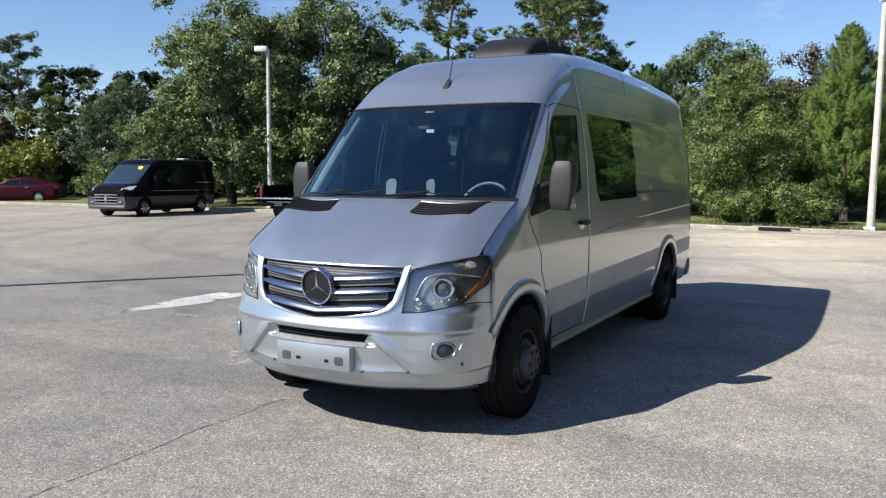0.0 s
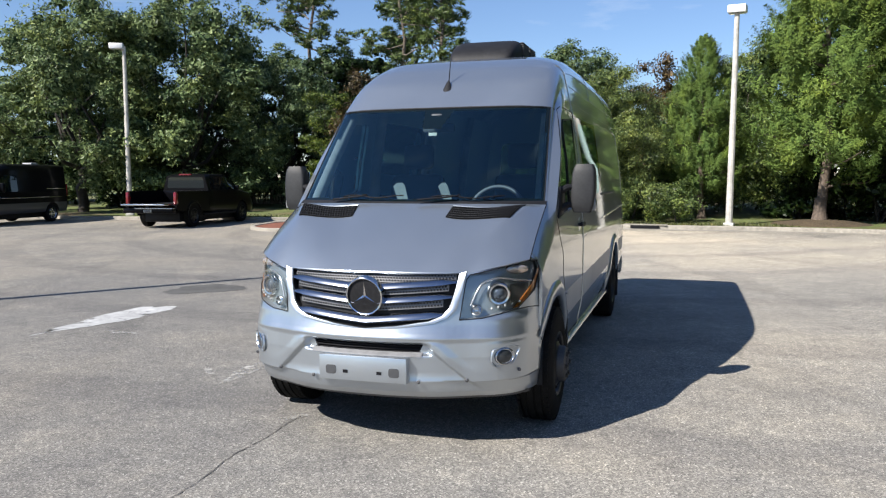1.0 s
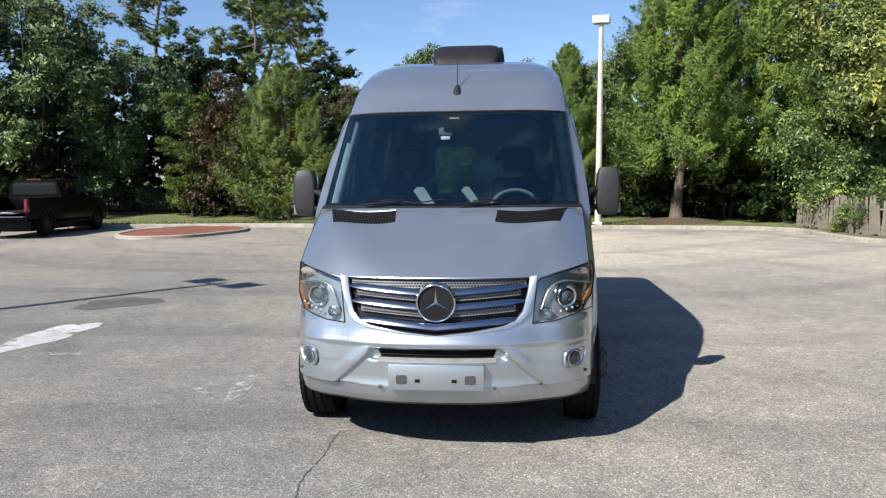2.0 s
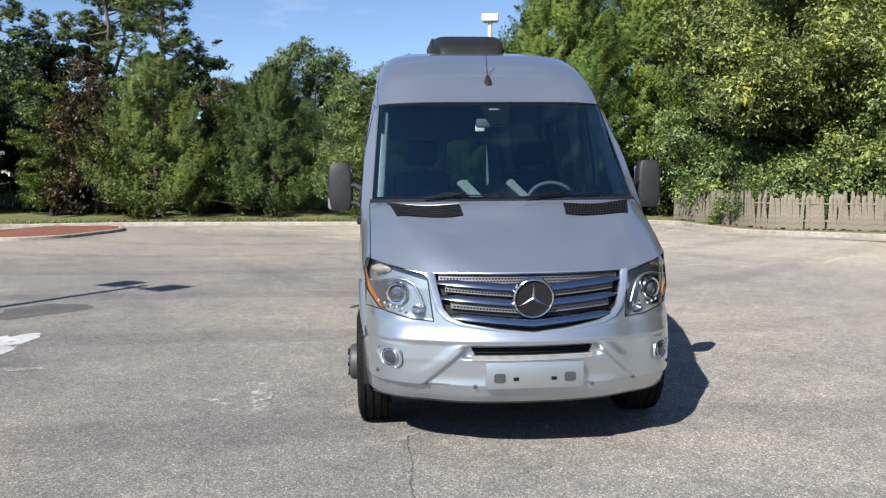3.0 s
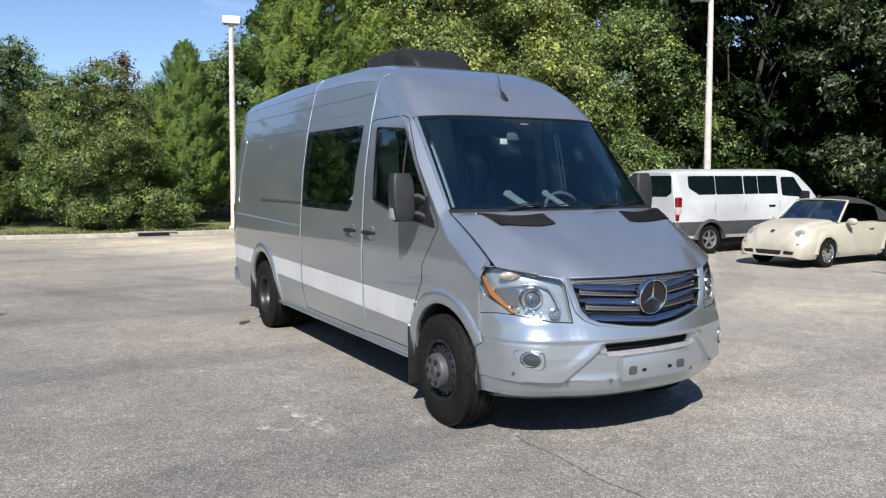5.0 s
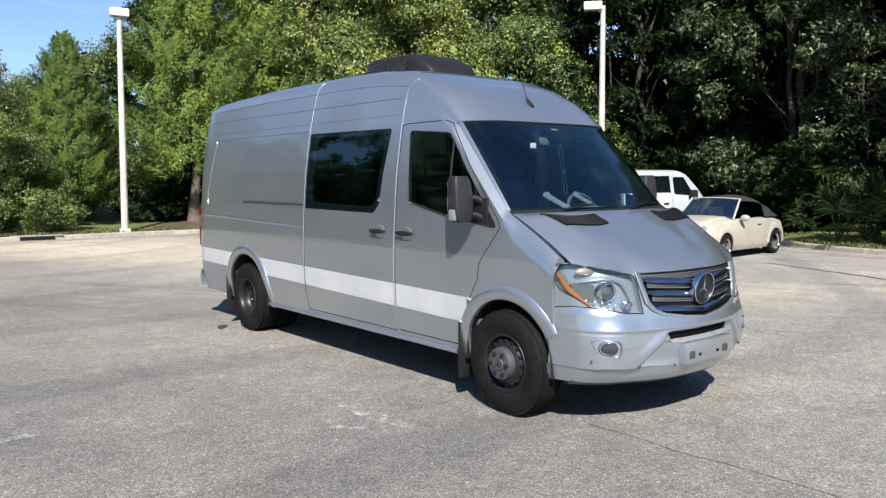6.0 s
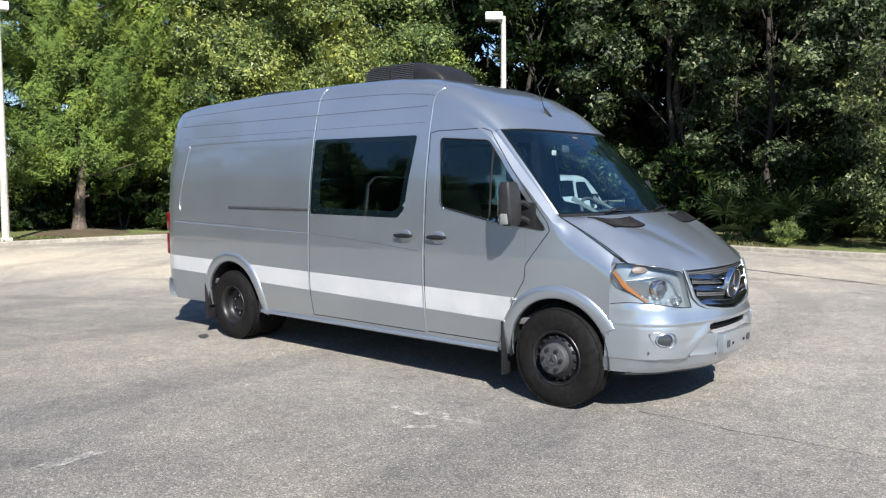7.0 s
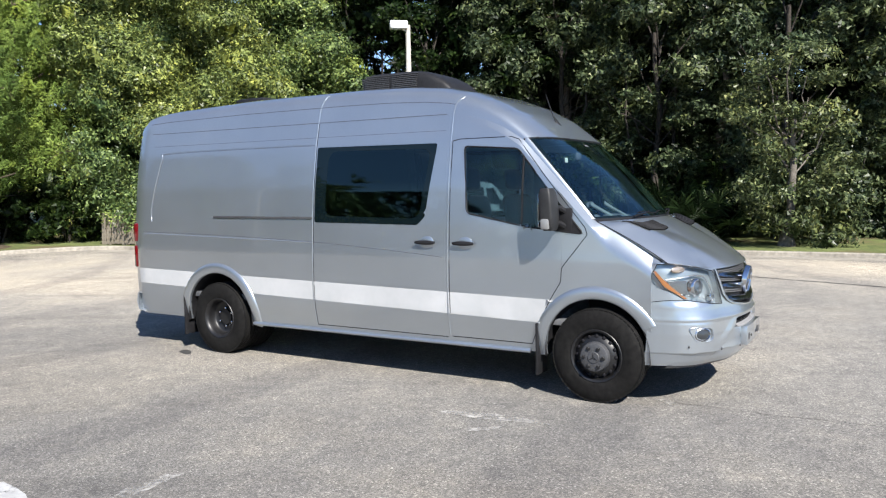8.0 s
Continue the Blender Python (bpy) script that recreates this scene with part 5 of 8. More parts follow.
def van_roof_unit(van):
    unit = new("roof_air_conditioner")
    unit.parent = van
    tagged(unit, "black roof air conditioner with louvred sides")
    bm = bmesh.new()
    rows = []
    shape = [(-1.74, 0.25, 2.7, 2.73), (-1.77, 0.285, 2.7, 2.8), (-1.84, 0.305, 2.71, 2.86), (-1.96, 0.32, 2.72, 2.92), (-2.06, 0.325, 2.72, 2.955), (-2.12, 0.325, 2.72, 2.965), (-2.3, 0.325, 2.73, 2.975), (-2.7, 0.325, 2.74, 2.975), (-2.78, 0.32, 2.74, 2.955), (-2.8, 0.31, 2.74, 2.92)]
    for y, w, z0, z1 in shape:
        row = []
        for a in even(21, 0, math.pi):
            c, s = math.cos(a), math.sin(a)
            row.append((w * math.copysign(abs(c) ** 0.25, c), y, z0 + (z1 - z0) * abs(s) ** 0.34))
        rows.append(row)
    vs = grid(bm, rows)
    bm.faces.new(vs[0]), bm.faces.new(vs[-1])
    cover = part("cover", bm, BLACK_PLASTIC, unit, "black ribbed plastic cover", 50)
    bm = bmesh.new()
    for s in (1, -1):
        for z in even(9, 2.79, 2.94):
            a = sorted((s * 0.3, s * (0.348 - 0.1 * (z - 2.77))))
            for y0, y1 in ((-2.42, -2.12), (-2.76, -2.46)):
                box(bm, (a[0], y0, z - 0.004), (a[1], y1, z + 0.004))
    for z in even(8, 2.79, 2.92):
        box(bm, (-0.31, -2.815, z - 0.004), (0.31, -2.78, z + 0.004))
    part("louvre", bm, GREY_PLASTIC, cover, "dark grey louvres")
    # rear roof vent
    bm = bmesh.new()
    box(bm, (-0.22, -4.75, 2.755), (0.22, -4.3, 2.86), 0.03)
    part("roof_vent", bm, BLACK_PLASTIC, van, "low black roof vent")
    # antenna: foot and two whips
    bm = bmesh.new()
    rows = [[(0.0 + r * math.cos(a), -0.74 + d + 0.5 * r * math.sin(a), z) for a in even(13, 0, math.tau)[:-1]] for r, d, z in ((0.034, 0.03, 2.335), (0.036, 0.015, 2.36), (0.03, -0.005, 2.39), (0.016, -0.03, 2.43), (0.006, -0.04, 2.445))]
    vs = grid(bm, rows, True)
    bm.faces.new(vs[-1])
    foot = part("antenna", bm, BLACK_PLASTIC, van, "black roof antenna", 50)
    bm = bmesh.new()
    tube(bm, [(0, -0.78, 2.43), (0.004, -0.86, 2.66)], [0.005, 0.003], 6)
    part("antenna_rod", bm, BLACK_PLASTIC, foot)


def mud_flap(van, sign, y):
    bm = bmesh.new()
    a = sorted((sign * 0.8, sign * 1.01))
    box(bm, (a[0], y - 0.012, 0.17), (a[1], y + 0.012, 0.62), 0.006)
    part("mud_flap", bm, BLACK_PLASTIC, van, "black mud flap")


def camper_van():
    van = thing("camper_van", "silver high-roof camper van with a white side band, parked on asphalt", "van", at=VAN_AT)
    van_shell(van)
    for sign in (1, -1):
        door, slide, body = van_side(van, sign)
        arch_flare(van, sign, 0.0, 0.45, 28, 188)
        arch_flare(van, sign, REAR_AXLE, 0.485, -8, 188)
        wheel_well(van, sign, 0.0, 0.448)
        wheel_well(van, sign, REAR_AXLE, 0.483)
        front_wheel(van, 1.03, sign)
        rear_wheel(van, 1.0, sign)
        van_mirror(van, sign)
        door_handle(door, sign, -1.22, 1.285)
        if sign > 0:
            door_handle(slide, sign, -1.62, 1.285)
        mud_flap(van, sign, -0.52)
        mud_flap(van, sign, REAR_AXLE - 0.53)
        bm = bmesh.new()
        box(bm, (min(sign * 0.985, sign * 1.0), -4.36, 1.488), (max(sign * 0.985, sign * 1.0), -2.975, 1.512), 0.003)
        part("door_track", bm, GREY_PLASTIC, body, "dark sliding door track")
        bm = bmesh.new()
        crease(bm, sign, [(y, 1.305 - 0.02 * (y + 5.5)) for y in even(30, -5.5, -2.98)], 0.008)
        part("side_crease", bm, SILVER, body)
        bm = bmesh.new()
        crease(bm, sign, spread([(-5.37, 1.44), (-5.38, 1.6), (-5.25, 2.15), (-5.17, 2.22), (-4.2, 2.235), (-2.98, 2.235)], 50), 0.008)
        part("panel_edge", bm, SILVER, body)
        # dark bead inside the silver edge, drawn as its shade
        bm = bmesh.new()
        crease(bm, sign, spread([(-5.35, 1.45), (-5.36, 1.6), (-5.23, 2.14), (-5.15, 2.207), (-4.2, 2.222), (-2.98, 2.222)], 50), 0.003)
        part("panel_shade", bm, CREASE_SHADE, body, "dark line drawn as the shade of a body crease")
        bm = bmesh.new()
        tube(bm, [(sign * 0.955, -3.85, 0.365), (sign * 0.955, -0.6, 0.365)], 0.02, 8)
        part("sill", bm, SILVER, body)
    front_face(van)
    rear_end(van)
    van_inside(van)
    van_roof_unit(van)
    return van


camper_van()


# ---- the lot, the verge and the woods ----
KERB = [(-75, 56), (-40, 49), (-22, 42.5), (-13, 38), (-8.5, 35.6), (-4.2, 34.0), (2.2, 31.2), (5.7, 28.3), (9.7, 24.7), (12.6, 22.95), (15.4, 20.8), (16.6, 18.9), (15.7, 16.8), (15.0, 14.8), (15.5, 13.0), (16.2, 11.4), (17.0, 10.0), (18.7, 8.2), (19.1, 6.6), (17.6, 4.9), (15.2, 3.3), (13.5, 1.0), (12.0, -2), (8.3, -9.3), (3, -22), (-6, -45)]


def fall(x, y):
    """How far the lot drops towards its drained corner."""
    return -0.1 * smooth01((x - 3.0) / 7.0) * smooth01((13.0 - y) / 6.0)


def kerb_line(n=160):
    return [Vector((p.x, p.y, fall(p.x, p.y))) for p in spline([(x, y, 0) for x, y in KERB], n)]


def offset_line(line, d):
    """A line beside the given one, d to its left (outside the lot)."""
    out = []
    for i, p in enumerate(line):
        t = (line[min(i + 1, len(line) - 1)] - line[max(i - 1, 0)]).normalized()
        out.append(p + Vector((-t.y, t.x, 0)) * d)
    return out


def build_ground():
    bm = bmesh.new()
    n = 241
    step = lambda f: math.copysign(abs(f) ** 2.2, f) * 900
    grid(bm, [[(step(x), step(y), fall(step(x), step(y))) for x in even(n, -1, 1)] for y in even(n, -1, 1)])
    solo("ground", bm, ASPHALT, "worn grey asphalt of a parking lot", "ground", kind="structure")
    line = kerb_line()
    bm = bmesh.new()
    rows = []
    for d, z in ((0.16, 0.115), (1.0, 0.13), (2.5, 0.17), (6, 0.25), (14, 0.4), (40, 0.8), (160, 2.0)):
        rows.append([p + Vector((0, 0, z + 0.05 * noise.noise(p * 0.3 + Vector((0, 0, d))))) if d > 1 else p + Vector((0, 0, z)) for p in offset_line(line, d)])
    grid(bm, rows)
    for f in bm.faces:
        c = f.calc_center_median()
        f.material_index = 0
    solo("verge", bm, [VERGE], "patchy grass verge with leaf litter under trees", "verge", kind="structure")
    bm = bmesh.new()
    rows = [offset_line(line, d) for d in (0.0, 0.0, 0.02, 0.16, 0.18, 0.18)]
    for row, z in zip(rows, (-0.05, 0.1, 0.125, 0.125, 0.1, -0.05)):
        for p in row:
            p.z += z
    grid(bm, rows)
    solo("kerb", bm, CONCRETE, "pale worn concrete kerb", "kerb", kind="structure")


def build_gutter():
    line = kerb_line()
    bm = bmesh.new()
    grid(bm, [[p + Vector((0, 0, 0.006)) for p in offset_line(line, d)] for d in (-0.75, 0.002)])
    solo("gutter", bm, CONCRETE, "pale concrete gutter along the kerb", "gutter", kind="structure")


def verge_material():
    m = speckled("grass_verge", (0.062, 0.09, 0.022), (0.16, 0.18, 0.055), 5.0, 0.95, 0.5, 0.03)
    n = noise_of(m, 0.35, 5)
    r = ramp_of(m, n.outputs["Fac"], [(0.5, (0, 0, 0)), (0.66, (1, 1, 1))])
    src = base_input(m, "Base Color").links[0].from_socket
    link(m, mix_of(m, src, (0.13, 0.09, 0.05), r.outputs["Color"]), base_input(m, "Base Color"))
    return m


VERGE = verge_material()
build_ground()
build_gutter()
RNG = np.random.default_rng(7)


def leaf_mesh(name, centres, normals, axes, sizes, mat, aspect=1.6):
    """Many small leaves, each a pointed three-cornered blade."""
    n = len(centres)
    u = axes - normals * np.sum(axes * normals, axis=1)[:, None]
    u /= np.linalg.norm(u, axis=1)[:, None] + 1e-9
    w = np.cross(normals, u)
    s = sizes[:, None]
    verts = np.stack([centres - u * s * aspect * 0.4 - w * s * 0.45, centres - u * s * aspect * 0.4 + w * s * 0.45, centres + u * s * aspect * 0.75], 1).reshape(-1, 3)
    me = bpy.data.meshes.new(name)
    me.vertices.add(3 * n)
    me.loops.add(3 * n)
    me.polygons.add(n)
    me.vertices.foreach_set("co", verts.ravel().astype(np.float32))
    me.loops.foreach_set("vertex_index", np.arange(3 * n, dtype=np.int32))
    me.polygons.foreach_set("loop_start", np.arange(0, 3 * n, 3, dtype=np.int32))
    me.update(calc_edges=True)
    me.materials.append(mat)
    return me


def clumps(blobs, per, size, style="broad", tuft=10):
    """Leaf places in tufts over a set of lumps (x, y, z, r, squash)."""
    cs, ns, xs, ss = [], [], [], []
    for x, y, z, r, q in blobs:
        k = max(int(per * r * r / tuft), 4)
        d = RNG.normal(size=(k, 3))
        d[:, 2] += 0.3
        d /= np.linalg.norm(d, axis=1)[:, None]
        # an uneven lump: bulges in a few directions
        b = RNG.normal(size=(4, 3))
        b /= np.linalg.norm(b, axis=1)[:, None]
        bulge = np.max((d @ b.T).clip(0, 1) ** 3, axis=1)
        rad = r * (0.78 + 0.42 * bulge - np.abs(RNG.normal(0, 0.16, k)).clip(0, 0.6))
        out = RNG.random(k) < 0.1
        rad[out] *= 1 + 0.4 * RNG.random(out.sum())
        p = d * rad[:, None] * np.array([1, 1, q]) + np.array([x, y, z])
        m = k * tuft
        off = RNG.normal(0, 1, (m, 3))
        if style == "pine":
            off /= np.linalg.norm(off, axis=1)[:, None]
            off[:, 2] = np.abs(off[:, 2]) * 0.8
            q2 = np.repeat(p, tuft, 0) + off * 0.12
            axes = off + RNG.normal(0, 0.2, (m, 3))
        else:
            q2 = np.repeat(p, tuft, 0) + off * 0.12 * np.array([1, 1, 0.65])
            axes = RNG.normal(0, 1, (m, 3))
        nn = np.repeat(d + np.array([0, 0, 0.4]) + RNG.normal(0, 0.3, (k, 3)), tuft, 0) + RNG.normal(0, 0.45, (m, 3))
        cs.append(q2)
        xs.append(axes)
        ns.append(nn / np.linalg.norm(nn, axis=1)[:, None])
        ss.append(size * RNG.uniform(0.55, 1.4, m))
    return np.concatenate(cs), np.concatenate(ns), np.concatenate(xs), np.concatenate(ss)


def inner_leaves(blobs, size):
    """Sparse large leaves deep in each lump, that close the crown against the light."""
    cs, ns, xs, ss = [], [], [], []
    for x, y, z, r, q in blobs:
        k = max(int((70 if size > 0.2 else 620) * r), 10)
        d = RNG.normal(size=(k, 3))
        d /= np.linalg.norm(d, axis=1)[:, None]
        cs.append(d * r * (0.12 + (0.36 if size > 0.2 else 0.75) * RNG.random((k, 1))) * np.array([1, 1, q]) + np.array([x, y, z]))
        ns.append(d), xs.append(RNG.normal(size=(k, 3))), ss.append(size * r * RNG.uniform(0.6, 1.1, k))
    return np.concatenate(cs), np.concatenate(ns), np.concatenate(xs), np.concatenate(ss)


def plumes(H, W, low, count, per, size):
    """Feathery sprays that sweep outwards and up round a cone, denser towards their tips."""
    cs, ns, xs, ss = [], [], [], []
    for k in range(count):
        zf = low + (1 - low) * ((k + 0.5) / count) ** 0.9
        a = k * 2.39996 + RNG.normal(0, 0.25)
        reach = W * 0.5 * max(1 - zf, 0.02) ** 0.6 * (0.66 + 0.34 * min((zf - low + 0.04) / 0.18, 1)) * RNG.uniform(0.74, 1.14)
        out = np.array([math.cos(a), math.sin(a), 0.0])
        foot = out * reach * 0.3 + np.array([0, 0, H * zf - 0.1 * reach])
        tip = out * reach + np.array([0, 0, H * zf + reach * (0.16 + 0.22 * zf) + 0.15])
        run = tip - foot
        wide = (0.2 + 0.11 * reach) * RNG.uniform(0.8, 1.25)
        # side sprays along the branch
        for j in range(7):
            f = 0.25 + 0.75 * (j + RNG.random()) / 7
            side = np.cross(run / np.linalg.norm(run), [0, 0, 1.0]) * RNG.normal(0, 1) + np.array([0, 0, RNG.uniform(-0.35, 0.85)])
            c = foot + run * f + side * wide * (1.15 - 0.75 * f)
            d = run / np.linalg.norm(run) * 0.7 + side * 0.55 + np.array([0, 0, 0.35])
            d /= np.linalg.norm(d)
            m = max(int(per * (0.7 + 0.6 * f)), 4)
            u = RNG.random((m, 1))
            p = c + d * (u - 0.35) * wide * 1.5 + RNG.normal(0, 1, (m, 3)) * wide * 0.25 * (1.2 - u)
            away = p - (c - d * 0.3 * wide - out * 0.3 * wide - np.array([0, 0, 0.35 * wide]))
            away /= np.linalg.norm(away, axis=1)[:, None] + 1e-6
            n = away + out * 0.25 + np.array([0, 0, 0.3]) + RNG.normal(0, 0.14, (m, 3))
            cs.append(p), ns.append(n / np.linalg.norm(n, axis=1)[:, None])
            xs.append(d + RNG.normal(0, 0.3, (m, 3))), ss.append(size * RNG.uniform(0.6, 1.4, m))
    return np.concatenate(cs), np.concatenate(ns), np.concatenate(xs), np.concatenate(ss)


def limb(bm, a, b, r0, r1, bend=0.15, n=5, sides=7):
    a, b = Vector(a), Vector(b)
    length = (b - a).length
    pts = []
    for k in range(n):
        f = k / (n - 1)
        p = a.lerp(b, f) + Vector(RNG.normal(0, 1, 3)) * length * bend * 0.3 * math.sin(math.pi * f)
        pts.append(p)
    tube(bm, pts, [r0 + (r1 - r0) * k / (n - 1) for k in range(n)], sides)
    return pts


def make_tree(name, kind, label, height, spread_w, leaf, bark, per, size, seed):
    """A tree of trunk, limbs and a leafy crown, standing at the origin."""
    global RNG
    RNG = np.random.default_rng(seed)
    tree = thing(name, label, "tree", "trees round the lot")
    bm = bmesh.new()
    blobs = []
    H, W = height, spread_w
    if kind == "oak":
        fork = H * 0.2
        limb(bm, (0, 0, -0.2), (RNG.normal(0, 0.1), RNG.normal(0, 0.1), fork), 0.26, 0.2)
        for k in range(11):
            a = k * 2.4 + RNG.normal(0, 0.3)
            f = k / 10
            r = W * 0.5 * (0.92 - 0.6 * f * f) * RNG.uniform(0.7, 1.0)
            tip = (r * math.cos(a), r * math.sin(a), H * (0.26 + 0.62 * f))
            limb(bm, (0, 0, fork * RNG.uniform(0.8, 1.0)), tip, 0.11, 0.02)
            for j in range(6):
                o = RNG.normal(0, 0.6, 3)
                blobs.append((tip[0] + o[0] * 1.3, tip[1] + o[1] * 1.3, tip[2] + o[2] * 0.9, RNG.uniform(0.45, 0.95) * W / 8, 0.7))
        for k in range(80):
            a, zf = RNG.uniform(0, math.tau), RNG.uniform(0.07, 1.0)
            r = W * 0.5 * math.sqrt(max(1 - ((zf - 0.4) / 0.62) ** 2, 0.02)) * RNG.uniform(0.45, 1.0)
            blobs.append((r * math.cos(a), r * math.sin(a), H * zf * 0.93, RNG.uniform(0.4, 0.95) * W / 8, 0.7))
    elif kind == "canopy":
        limb(bm, (0, 0, -0.2), (RNG.normal(0, 0.2), RNG.normal(0, 0.2), H * 0.62), 0.13, 0.07, 0.05, 7)
        lathe(bm, [(-0.2, 0.3), (0.05, 0.22), (0.25, 0.16), (0.6, 0.135)], 9, "Z")
        if H > 8:
            limb(bm, (0.5, 0.3, -0.2), (0.9 + RNG.normal(0, 0.2), 0.6, H * 0.6), 0.07, 0.04, 0.05, 7)
            limb(bm, (-0.6, 0.5, -0.2), (-1.0, 0.8 + RNG.normal(0, 0.2), H * 0.55), 0.055, 0.03, 0.05, 7)
        for k in range(10):
            a, f = k * 2.4, RNG.uniform(0.45, 0.95)
            r = W * 0.45 * RNG.uniform(0.5, 1.0)
            limb(bm, (0, 0, H * f * 0.6), (r * math.cos(a), r * math.sin(a), H * f), 0.03, 0.01)
        for k in range(104):
            a, zf = RNG.uniform(0, math.tau), RNG.uniform(0.08, 1.0)
            r = W * 0.5 * math.sqrt(max(1 - ((zf - 0.55) / 0.52) ** 2, 0.12)) * RNG.uniform(0.35, 1.0)
            blobs.append((r * math.cos(a), r * math.sin(a), H * zf * 0.96, RNG.uniform(0.35, 0.9) * W / (8 if size < 0.14 else 5.4), 0.65))
    elif kind == "cedar":
        limb(bm, (0, 0, -0.2), (0.1, 0.1, H * 0.95), 0.165, 0.02, 0.05, 8)
        lathe(bm, [(-0.2, 0.3), (0.05, 0.24), (0.3, 0.185), (0.7, 0.16)], 9, "Z")
        low = 0.15 if H > 8 else 0.02
        for k in range(22):
            zf = low + (0.9 - low) * k / 22
            a = k * 2.39996 + 1.0
            r = W * 0.2 * (1 - zf) ** 0.6
            blobs.append((r * math.cos(a), r * math.sin(a), H * zf + 0.3, 0.85 * (1.1 - 0.6 * zf), 1.0))
            if k % 2 == 0:
                limb(bm, (0, 0, H * zf - 0.3), (2.1 * r * math.cos(a), 2.1 * r * math.sin(a), H * zf + 0.1), 0.045, 0.012)
    elif kind == "pine":
        limb(bm, (0, 0, -0.2), (0.3, 0.2, H), 0.17, 0.04, 0.05, 9, 9)
        for k in range(24):
            zf = 0.55 + 0.45 * (k / 24)
            a = k * 2.4 + RNG.normal(0, 0.5)
            r = W * 0.5 * (1.15 - zf) * 1.8 * RNG.uniform(0.35, 1.1)
            tip = Vector((0.3 * zf + r * math.cos(a), 0.2 * zf + r * math.sin(a), H * zf + RNG.uniform(-0.2, 0.6)))
            root = Vector((0.3 * zf, 0.2 * zf, H * zf - 0.3))
            limb(bm, root, tip, 0.045, 0.012, 0.35)
            for j in range(4):
                o = RNG.normal(0, 0.3, 3)
                c = root.lerp(tip, RNG.uniform(0.6, 1.08))
                blobs.append((c.x + o[0], c.y + o[1], c.z + o[2] * 0.7, RNG.uniform(0.22, 0.48), 0.85))
    else:
        stems = 4 if kind == "bush" else 1
        for k in range(stems):
            a = k * math.tau / stems
            limb(bm, (0.1 * math.cos(a), 0.1 * math.sin(a), -0.1), (W * 0.15 * math.cos(a), W * 0.15 * math.sin(a), H * 0.6), 0.05, 0.015)
        # a few leaders of different height make the outline uneven
        leaders = [(RNG.normal(0, W * 0.17), RNG.normal(0, W * 0.17), RNG.uniform(0.55, 1.0)) for k in range(5)]
        leaders[0] = (0, 0, 1.0)
        for k in range(62 if kind != "bush" else 34):
            lx, ly, lh = leaders[k % 5]
            a, zf = RNG.uniform(0, math.tau), RNG.uniform(0.04, 0.98)
            r = W * 0.36 * math.sqrt(max(1 - ((zf - 0.3) / 0.71) ** 2, 0.02)) * RNG.uniform(0.5, 1.05)
            blobs.append((lx * (1 - 0.3 * zf) + r * math.cos(a), ly * (1 - 0.3 * zf) + r * math.sin(a), H * lh * zf * 0.95, RNG.uniform(0.085, 0.19) * W, 0.72))
    t = part("trunk", bm, bark, tree, "rough bark", 60)
    if kind == "cedar":
        leaves = plumes(H, W, low, 120 if H > 8 else 110, per, size)
    else:
        leaves = clumps(blobs, per, size, kind)
    if kind != "pine":
        leaves = [np.concatenate(pair) for pair in zip(leaves, inner_leaves(blobs, 0.09 if kind == "cedar" else 0.3))]
    c, n, u, s = leaves
    me = leaf_mesh("crown", c, n, u, s, leaf, {"pine": 4.2, "cedar": 3.0}.get(kind, 1.5))
    crown = new("crown", me)
    crown.parent = tree
    return tree


